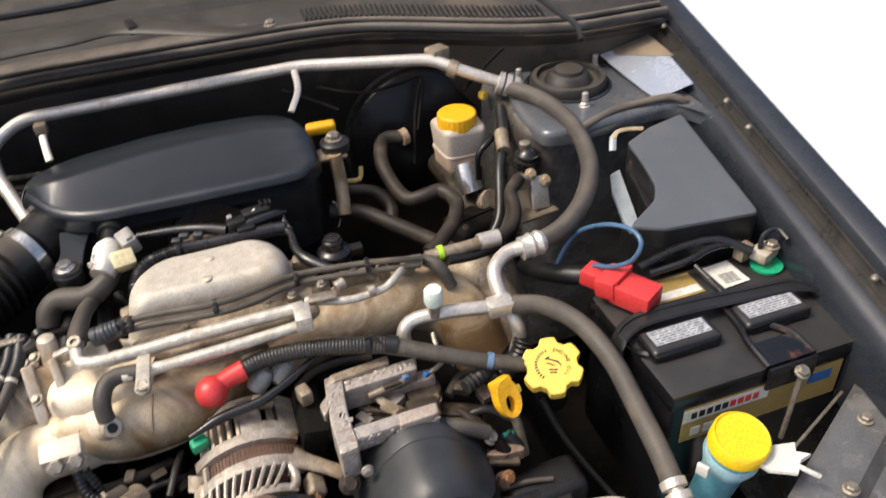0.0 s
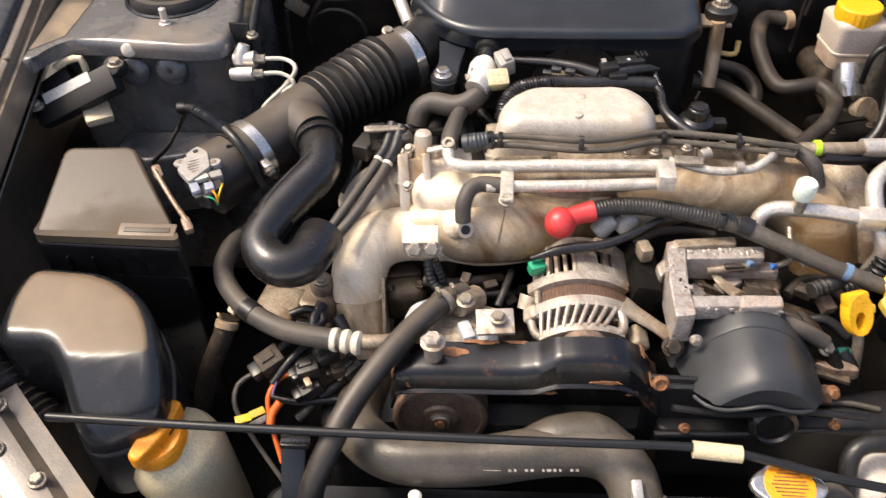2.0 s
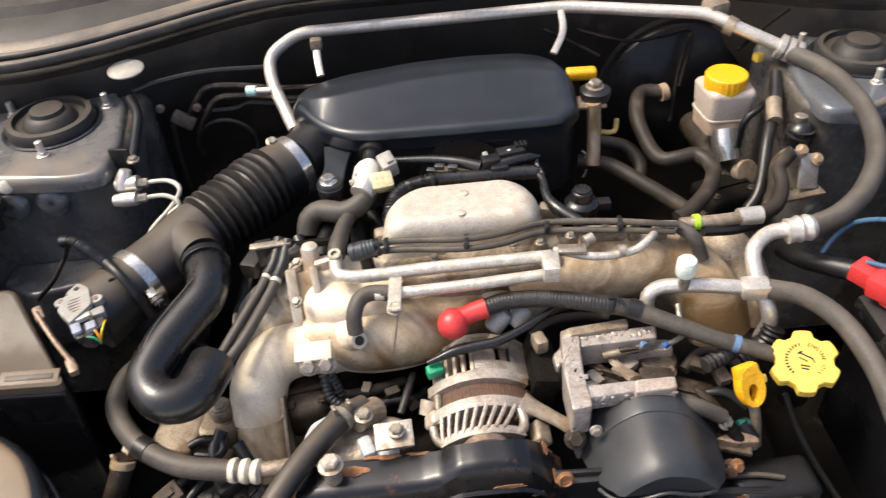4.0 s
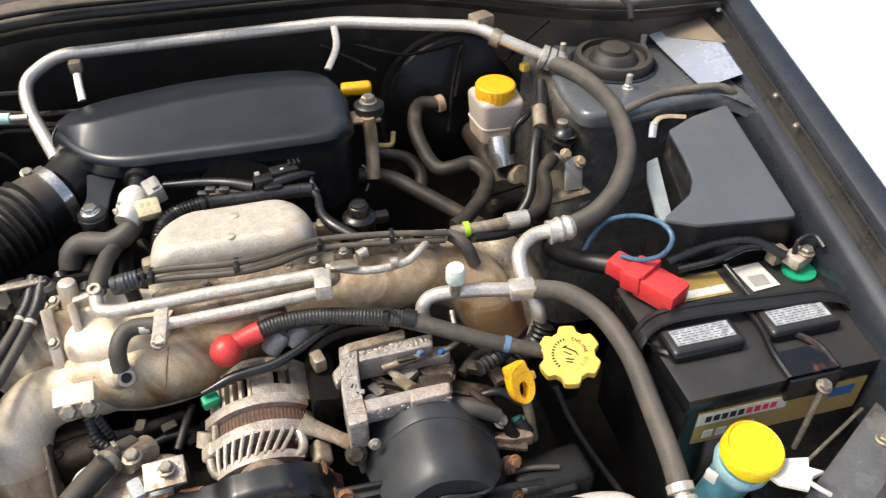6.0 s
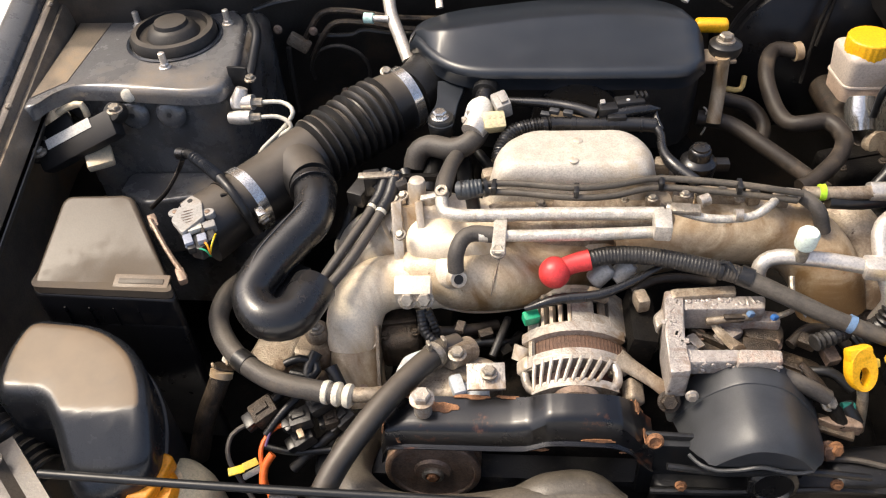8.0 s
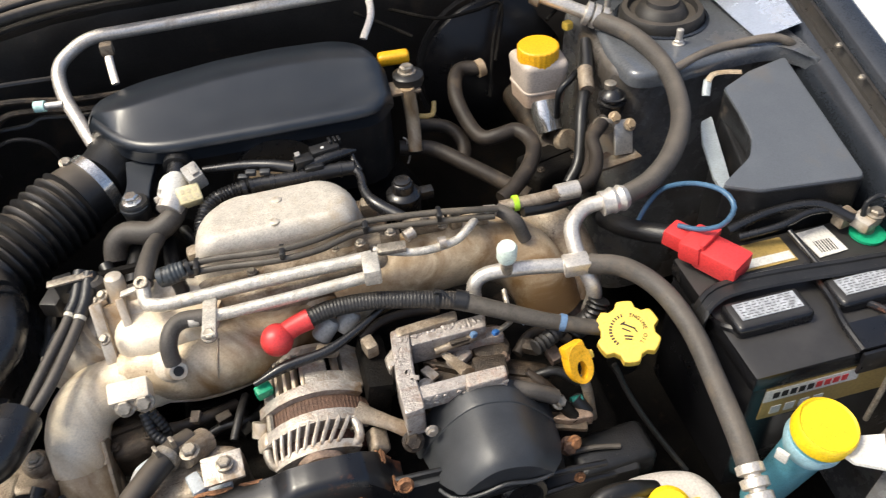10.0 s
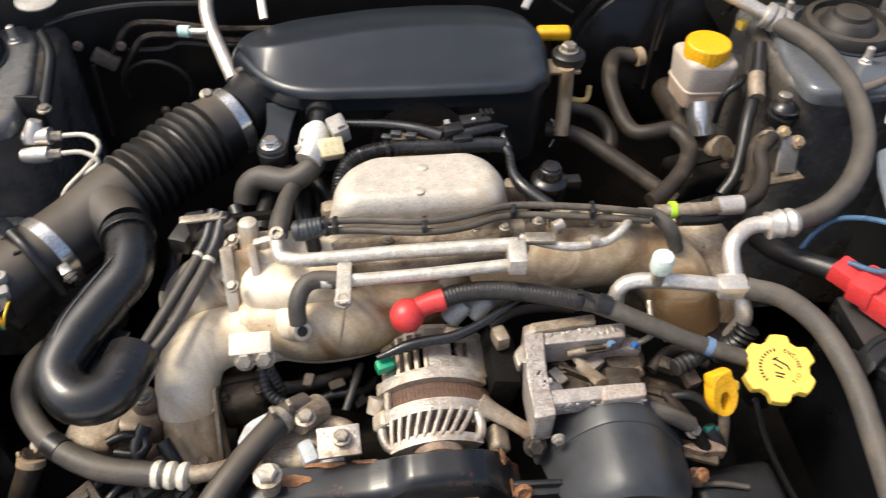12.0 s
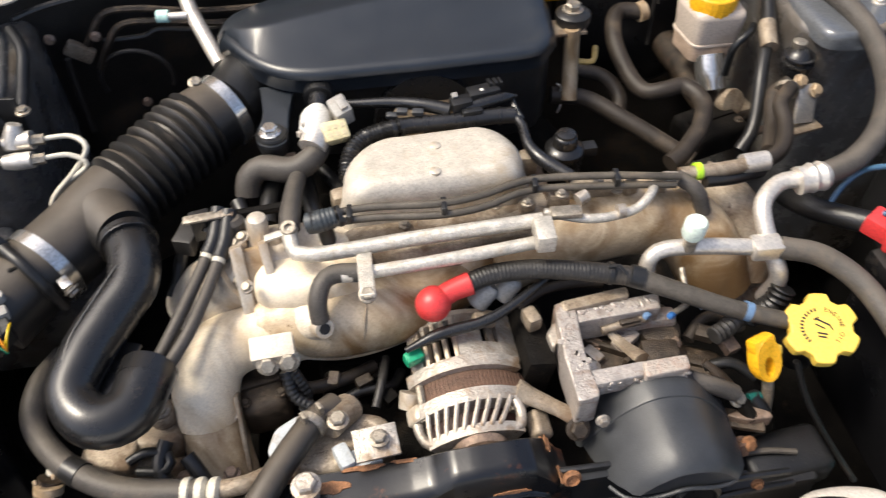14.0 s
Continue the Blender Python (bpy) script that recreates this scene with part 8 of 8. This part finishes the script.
term = thing("terminal_clamp", (0.619, -0.322, 0.770), "lead battery terminal clamp with an earth wire", "terminal")
part("clamp", on_bat(block((0.098, 0.062, 0.018), (0.03, 0.024, 0.014), (0, 0, 20), bevel=0.004)), ALU, term)
part("bolt", on_bat(bolt((0.106, 0.060, 0.026), 0.009)), STEEL, term)
part("lug", on_bat(block((0.078, 0.073, 0.018), (0.02, 0.016, 0.02), (0, 0, 10), bevel=0.003)), ALUDIRTY, term)
part("wire", tube([(0.611, -0.304, 0.785), (0.614, -0.300, 0.800), (0.633, -0.300, 0.805), (0.636, -0.318, 0.800)], 0.003, seg=8), BLACK, term)
posc = thing("terminal_cover", (0.434, -0.290, 0.760), "red plastic cover over the battery terminal", "cover")
c0, c1 = Vector((0.401, -0.260, 0.775)), Vector((0.450, -0.340, 0.785))
dd = c1 - c0
MC = Matrix.Translation(c0.lerp(c1, 0.5)) @ pose(0, 0, 0, 0, 0, math.degrees(math.atan2(dd.y, dd.x))) @ Matrix.Scale(0.86, 4)
part("box", add(bmesh.new(), block((0.022, 0.0, 0.0), (0.058, 0.044, 0.03), bevel=0.005), MC), RED, posc)
part("box", add(bmesh.new(), block((-0.012, 0.0, 0.004), (0.03, 0.05, 0.028), (0, -8, 0), bevel=0.005), MC), RED, posc)
part("box", add(bmesh.new(), block((-0.040, 0.004, -0.002), (0.034, 0.032, 0.024), bevel=0.004), MC), RED, posc)
part("ridge", add(bmesh.new(), block((0.0, 0.004, 0.017), (0.006, 0.044, 0.010), bevel=0.002), MC), RED, posc)
solo("battery_cable", tube([(0.406, -0.258, 0.772), (0.387, -0.237, 0.765), (0.370, -0.210, 0.755), (0.364, -0.174, 0.740)], 0.012, seg=14), BLACK, "thick black cable to the battery terminal", "cable")
for k, pts in enumerate((((0.463, -0.277, 0.780), (0.518, -0.272, 0.790), (0.566, -0.281, 0.795), (0.598, -0.305, 0.785)), ((0.473, -0.286, 0.775), (0.518, -0.292, 0.785), (0.556, -0.286, 0.790), (0.591, -0.291, 0.790)), ((0.526, -0.298, 0.780), (0.530, -0.327, 0.775), (0.532, -0.368, 0.772)))):
    solo("battery_loom", tube(pts, 0.0056 - 0.0012 * k, seg=12), MOULD, "black taped wiring over the battery", "cable")

# ---------------------------------------------------------------- fuse box
fuse = thing("fuse_box", (0.58, -0.16, 0.62), "grey-black plastic fuse box with a notched lid", "fuse box")
fo = [(0.547, -0.094, 0.842), (0.593, -0.072, 0.842), (0.651, -0.058, 0.842), (0.621, -0.278, 0.825), (0.501, -0.266, 0.825), (0.465, -0.248, 0.828), (0.515, -0.217, 0.830), (0.534, -0.186, 0.832), (0.541, -0.147, 0.838)]
part("lid", prism(rounded(fo, [0.004, 0.003, 0.006, 0.008, 0.006, 0.004, 0.012, 0.012, 0.012], 5), 0.79, 0.832, 0.002, 2, 1.0, tilt=lambda x, y: 0.10 * (y + 0.15)), GREYBOX, fuse)
fs = [(0.57 + (p[0] - 0.57) * 1.008, -0.17 + (p[1] + 0.17) * 1.008) for p in fo]
part("skirt", prism(rounded(fs, [0.004, 0.003, 0.006, 0.008, 0.006, 0.004, 0.012, 0.012, 0.012], 5), 0.775, 0.8285, 0.0008, 1, 1.0, tilt=lambda x, y: 0.10 * (y + 0.15)), BLACK, fuse, "black sides of the lid")
fb = [(0.57 + (p[0] - 0.57) * 0.97, -0.16 + (p[1] + 0.16) * 0.97) for p in fo[:5]]
part("base", prism(rounded(fb, 0.008), 0.62, 0.80, 0.003), BLACK, fuse)
PLATE = mat("pale_blue_grey_sheet", (0.36, 0.40, 0.42), 0.45, 0.2, var=0.2, dirt=(0.3, 0.22, 0.14), amount=0.3)
part("side_plate", prism(rounded([(0.524, -0.095), (0.542, -0.088), (0.514, -0.172), (0.493, -0.232), (0.480, -0.246), (0.485, -0.200), (0.505, -0.135)], 0.003), 0.788, 0.793, 0.001), PLATE, fuse, "pale grey metal plate")
part("top_tab", tube([(0.586, -0.067, 0.836), (0.566, -0.060, 0.836), (0.551, -0.058, 0.834), (0.541, -0.066, 0.830)], 0.0046, seg=8, flat=0.5), ALUTAN, fuse, "tan strap over the corner")
part("tab_leg", tube([(0.543, -0.063, 0.831), (0.538, -0.071, 0.826), (0.534, -0.079, 0.819)], 0.0050, seg=8, flat=0.4), PLATE, fuse)
part("clip", block((0.601, -0.261, 0.800), (0.03, 0.006, 0.02), (0, 0, 8), 0.002), BLACK, fuse)
part("tag", block((0.598, -0.271, 0.790), (0.02, 0.003, 0.014), (0, 0, 8), 0.0005), PAPER, fuse)
solo("blue_loop", tube([(0.382, -0.223, 0.770), (0.397, -0.214, 0.785), (0.411, -0.220, 0.810), (0.428, -0.250, 0.835), (0.442, -0.281, 0.845), (0.444, -0.303, 0.840), (0.435, -0.304, 0.820), (0.423, -0.285, 0.800), (0.410, -0.263, 0.790)], 0.0029, seg=10), BLUETUBE, "thin blue tube in a loop", "tube")

# ---------------------------------------------------------------- washer filler and oil filler
wash = thing("washer_filler", (0.521, -0.445, 0.550), "blue washer filler neck with a bright yellow cap", "filler")
wc = Vector((0.440, -0.515, 0.752))
wx = Vector((0.02, -0.20, 1)).normalized()
part("neck", lathe([(0.018, -0.20), (0.022, -0.06), (0.0255, -0.03), (0.0265, -0.012)], wc, wx, 28), CYAN, wash)
part("collar", lathe([(0.0245, -0.05), (0.0285, -0.035), (0.0265, -0.028)], wc, wx, 28), mat("pale_cyan_plastic", (0.35, 0.55, 0.62), 0.35), wash)
part("cap", lathe([(0.0268, -0.020), (0.0290, -0.018), (0.0290, -0.002), (0.0268, 0.001), (0.025, -0.001), (0.017, -0.001)], wc, wx, 36), LEMON, wash, "lemon yellow cap")
part("bracket", prism([(0.440, -0.527), (0.470, -0.524), (0.494, -0.529), (0.488, -0.539), (0.499, -0.547), (0.485, -0.550), (0.473, -0.561), (0.450, -0.548)], 0.731, 0.736, 0.001, 1), PAPER, wash, "torn white plastic bracket")
part("tab", block((0.399, -0.517, 0.722), (0.004, 0.012, 0.014), (0, 0, 30), 0.001), PAPER, wash)
part("hook", tube([(0.478, -0.552, 0.734), (0.484, -0.562, 0.734), (0.494, -0.567, 0.728)], 0.0025, seg=8), PAPER, wash)

oil = thing("oil_filler", (0.365, -0.271, 0.620), "black oil filler neck with a lobed yellow cap", "oil filler")
oc = Vector((0.316, -0.352, 0.744))
on = (Vector((0.0, -0.9, 1.37)) - oc).normalized() * 0.55 + Vector((0, 0, 0.6))
MO = Matrix.Translation(oc) @ on.to_track_quat("Z", "Y").to_matrix().to_4x4() @ pose(0, 0, 0, 0, 0, 6) @ Matrix.Scale(0.94, 4)
pl = []
for k in range(96):
    a = 2 * math.pi * k / 96
    w = 0.5 + 0.5 * math.cos(6 * (a - radians(100)))
    r = 0.0298 + 0.0066 * min(1, max(0, (w - 0.16) * 2.6))
    pl.append((r * math.cos(a), r * math.sin(a)))
co_ = part("cap", add(bmesh.new(), prism(pl, -0.014, 0.0, 0.002), MO), OILYEL, oil, "yellow lobed cap with black print")
part("neck", add(bmesh.new(), lathe([(0.02, -0.10), (0.022, -0.03), (0.024, -0.014)], seg=22), MO), BLACK, oil)


def letters(word, size):
    cu = bpy.data.curves.new("letters", "FONT")
    cu.body, cu.size, cu.align_x, cu.align_y, cu.extrude = word, size, "CENTER", "CENTER", 0.0002
    ob = bpy.data.objects.new("letters", cu)
    scene.collection.objects.link(ob)
    me = bpy.data.meshes.new_from_object(ob.evaluated_get(bpy.context.evaluated_depsgraph_get()))
    bpy.data.objects.remove(ob)
    bm = bmesh.new()
    bm.from_mesh(me)
    bpy.data.meshes.remove(me)
    return bm


tx = bmesh.new()
for k, ch in enumerate("ENGINE OIL"):
    if ch != " ":
        a = 84 - 13.5 * k
        add(tx, letters(ch, 0.0060), pose(0.0190 * math.cos(radians(a)), 0.0190 * math.sin(radians(a)), 0.0006, 0, 0, a - 90))
part("lettering", add(bmesh.new(), tx, MO), INK, co_, "black words ENGINE OIL in a ring")
mk = bmesh.new()
for k in range(12):
    a = 205 + 11 * k - 90
    add(mk, block((0.0190 * math.cos(radians(a)), 0.0190 * math.sin(radians(a)), 0.0005), (0.0018, 0.0034, 0.0004), (0, 0, a - 90), 0))
for p, s, r in (((0, 0.006), (0.016, 0.0018), -18), ((-0.006, 0.0085), (0.006, 0.0016), 40), ((0.008, 0.002), (0.007, 0.0014), -50), ((-0.002, 0.001), (0.010, 0.0014), -18), ((0.001, -0.006), (0.010, 0.0016), 0), ((0.001, -0.0095), (0.008, 0.0016), 0)):
    add(mk, block((p[0], p[1], 0.0005), (s[0], s[1], 0.0004), (0, 0, r), 0))
part("print", add(bmesh.new(), mk, MO), INK, co_)

dip = thing("dipstick", (0.271, -0.340, 0.640), "yellow oil dipstick ring", "dipstick")
dc = Vector((0.255, -0.369, 0.731))
dn = Vector((0.25, -0.8, 0.55)).normalized()
fwd = dn.cross(Vector((0, 0, 1))).normalized()
upv = fwd.cross(dn)
MD = Matrix(((fwd.x, upv.x, dn.x, dc.x), (fwd.y, upv.y, dn.y, dc.y), (fwd.z, upv.z, dn.z, dc.z), (0, 0, 0, 1)))
rows = []
for k in range(33):
    a = 2 * math.pi * k / 32
    ca, sa = math.cos(a), math.sin(a)
    out = (0.0145 * ca, 0.021 * sa + (0.004 if sa > 0.3 else 0.0))
    inn = (0.0058 * ca, 0.0100 * sa - 0.005)
    rows.append([(inn[0], inn[1], -0.006), (out[0] * 0.94, out[1] * 0.94, -0.007), (out[0], out[1], -0.004), (out[0], out[1], 0.004), (out[0] * 0.94, out[1] * 0.94, 0.007), (inn[0], inn[1], 0.006), (inn[0], inn[1], -0.006)])
part("ring", add(bmesh.new(), loft(rows), MD), YELLOW, dip)
part("grip", add(bmesh.new(), block((0.001, 0.017, 0.0), (0.025, 0.016, 0.0135), bevel=0.004), MD), YELLOW, dip)
part("nib", add(bmesh.new(), block((-0.016, 0.004, 0.0), (0.008, 0.009, 0.006), bevel=0.002), MD), OILYEL, dip)
part("tube", tube([dc - upv * 0.016, dc - upv * 0.04 + Vector((0.002, 0.01, 0)), dc - upv * 0.09 + Vector((0, 0.03, 0))], 0.0055, seg=10), ALUDIRTY, dip)

# brackets, bolts and wires between the cover and the oil filler
odd = thing("sensor_bracket", (0.24, -0.40, 0.66), "grimy steel bracket with sensors beside the belt cover", "bracket")
part("plate", block((0.230, -0.394, 0.675), (0.055, 0.02, 0.006), (0, 0, -20), 0.002), GRIME, odd)
part("lever", tube([(0.204, -0.355, 0.722), (0.218, -0.367, 0.712), (0.231, -0.377, 0.700)], [0.004, 0.006, 0.005], seg=10, flat=0.6), GRIME, odd)
part("arm", tube([(0.203, -0.378, 0.710), (0.228, -0.383, 0.700), (0.244, -0.398, 0.680)], 0.007, seg=10), DARK, odd)
part("bolt", bolt((0.229, -0.386, 0.700), 0.008, (0.3, -0.5, 0.7)), STEEL, odd)
part("bolt", bolt((0.231, -0.415, 0.660), 0.010, (0, -0.8, 0.5)), BROWN, odd)
part("sensor", tube([(0.249, -0.380, 0.690), (0.260, -0.392, 0.675)], 0.008, seg=12), BLACK, odd)
part("plug", tube([(0.245, -0.383, 0.690), (0.257, -0.382, 0.690)], 0.0045, seg=10), mat("dark_teal_plastic", (0.01, 0.10, 0.085), 0.4), odd)
part("rusty_plate", prism(rounded([(0.219, -0.394, 0.685), (0.246, -0.387, 0.690), (0.262, -0.398, 0.690), (0.262, -0.404, 0.685), (0.236, -0.403, 0.680)], 0.004), 0.672, 0.686, 0.002), STEEL_RUSTY, odd)
part("pipe", tube([(0.184, -0.371, 0.722), (0.204, -0.379, 0.718), (0.227, -0.383, 0.705)], 0.0085, seg=12), GREYRUB, odd)
part("shell", block((0.277, -0.422, 0.630), (0.09, 0.05, 0.04), (0, 0, 4), 0.012, 3), BLACK, odd)
part("shell_rib", tube([(0.231, -0.419, 0.652), (0.258, -0.421, 0.654), (0.285, -0.426, 0.652)], 0.003, seg=8), GREYRUB, odd)
part("rusty_nut", bolt((0.237, -0.416, 0.665), 0.0075, (0.2, -0.8, 0.5)), RUSTED, odd)
part("coil_spring", tube([(0.221, -0.333, 0.728), (0.237, -0.326, 0.728), (0.258, -0.313, 0.725)], 0.008, seg=12, ribs=(0.006, 0.0016, 0, 1)), LOOM, odd)
part("foil", loft([[(0.205 + 0.004 * k, -0.290 - 0.006 * k, 0.752 - 0.003 * k + w * 0.005) for w in (-1, 0, 1)] for k in range(4)], 0.0008), ICEGREY, odd)
solo("engine_wire", tube([(0.303, -0.358, 0.700), (0.318, -0.374, 0.660), (0.340, -0.400, 0.620), (0.368, -0.435, 0.580)], 0.0035, seg=8), RUBBER, "thin dark wire down to the gearbox side", "cable")

front = thing("front_cover", (0.16, -0.45, 0.56), "grimy black timing cover below the belt guards", "cover")
part("panel", prism(rounded([(0.06, -0.452), (0.30, -0.452), (0.30, -0.432), (0.06, -0.432)], 0.006), 0.56, 0.645, 0.005), BLACK, front)
part("boss", lathe([(0.024, 0), (0.024, 0.006), (0.019, 0.009), (0.017, 0.006)], (0.168, -0.453, 0.663), (0, -1, 0.2), 26), MOULD, front)
part("rib", tube([(0.066, -0.455, 0.687), (0.124, -0.456, 0.680), (0.190, -0.456, 0.687), (0.256, -0.453, 0.676)], 0.0035, seg=8), BLACK, front)
part("rib", tube([(0.055, -0.456, 0.643), (0.136, -0.457, 0.647), (0.213, -0.457, 0.657), (0.268, -0.454, 0.651)], 0.0035, seg=8), BLACK, front)
for p in ((0.083, -0.457, 0.656), (0.227, -0.456, 0.667)):
    part("bolt", bolt(p, 0.0055, (0, -1, 0.2)), RUSTED, front)

# castings in the depths between the pipes
def lump(name, at, size, rot, material, label):
    t = thing(name, Vector(at) - Vector((0, 0, size[2] / 2)), label, "casting", "engine castings")
    part("body", block(at, size, rot, min(size) * 0.3, 3), material, t)
    part("rib", block(Vector(at) + Vector((0, 0, size[2] * 0.45)), (size[0] * 0.8, size[1] * 0.16, size[2] * 0.25), rot, 0.002), material, t)
    for s in (-1, 1):
        part("bolt", bolt(Vector(at) + Matrix.Rotation(radians(rot[2]), 3, "Z") @ Vector((s * size[0] * 0.34, -size[1] * 0.3, size[2] * 0.5)), 0.005), GRIME, t)


lump("cam_cover", (-0.212, -0.279, 0.660), (0.05, 0.06, 0.05), (0, 0, 10), GRIME, "greasy brown casting below the manifold")
lump("crank_boss", (-0.120, -0.261, 0.650), (0.07, 0.05, 0.04), (0, 0, -5), DARK, "dark greasy casting behind the water housing")
lump("coil_block", (0.032, -0.212, 0.715), (0.08, 0.03, 0.03), (0, 0, -8), GRIME, "greasy block under the charge cable")
lump("pump_body", (0.206, -0.338, 0.670), (0.06, 0.05, 0.05), (0, 0, -25), GRIME, "greasy brown pump casting beside the cover")
lump("head_flange", (0.301, -0.193, 0.690), (0.07, 0.05, 0.04), (0, 0, -15), GRIME, "dull brown flange behind the pipe joint")
lump("gear_flange", (0.354, -0.014, 0.700), (0.08, 0.06, 0.04), (0, 0, 15), DARK, "dark greasy flange by the bulkhead")
lump("head_flange", (-0.329, -0.311, 0.645), (0.09, 0.05, 0.03), (0, 0, -14), ALUDIRTY, "stained flange under the breather pipe")

# hoses and clips half lost in the dark behind the alternator
for pts, r, m in ((((-0.186, -0.292, 0.690), (-0.160, -0.300, 0.694), (-0.128, -0.292, 0.690), (-0.100, -0.276, 0.680)), 0.0065, BROWNRUB),
                  (((-0.150, -0.318, 0.676), (-0.118, -0.306, 0.684), (-0.086, -0.302, 0.680), (-0.074, -0.280, 0.668)), 0.0052, RUBBER),
                  (((-0.104, -0.330, 0.690), (-0.094, -0.304, 0.698), (-0.088, -0.276, 0.690)), 0.0045, LOOM),
                  (((0.046, -0.268, 0.730), (0.070, -0.258, 0.738), (0.100, -0.254, 0.738), (0.136, -0.252, 0.730)), 0.0050, BROWNRUB),
                  (((0.206, -0.318, 0.706), (0.226, -0.302, 0.712), (0.252, -0.296, 0.704), (0.272, -0.304, 0.690)), 0.0060, BROWNRUB),
                  (((0.214, -0.344, 0.694), (0.240, -0.348, 0.700), (0.262, -0.360, 0.688)), 0.0055, RUBBER)):
    solo("inner_hose", tube(pts, r, seg=12), m, "thin grimy hose deep beside the alternator", "hose", "hoses deep in the bay")
for p, sz, a, m in (((-0.112, -0.300, 0.692), (0.016, 0.010, 0.010), 20, GRIME), ((-0.140, -0.296, 0.698), (0.010, 0.014, 0.008), -15, ALUDIRTY), ((-0.090, -0.318, 0.684), (0.014, 0.012, 0.014), 35, DARK),
                    ((0.222, -0.318, 0.712), (0.018, 0.014, 0.012), -30, GRIME), ((0.244, -0.330, 0.704), (0.014, 0.018, 0.012), 15, STEEL_RUSTY)):
    solo("hose_clip", block(p, sz, (10, 0, a), 0.002), m, "small grimy clip on a deep hose", "clip", "clips deep in the bay")
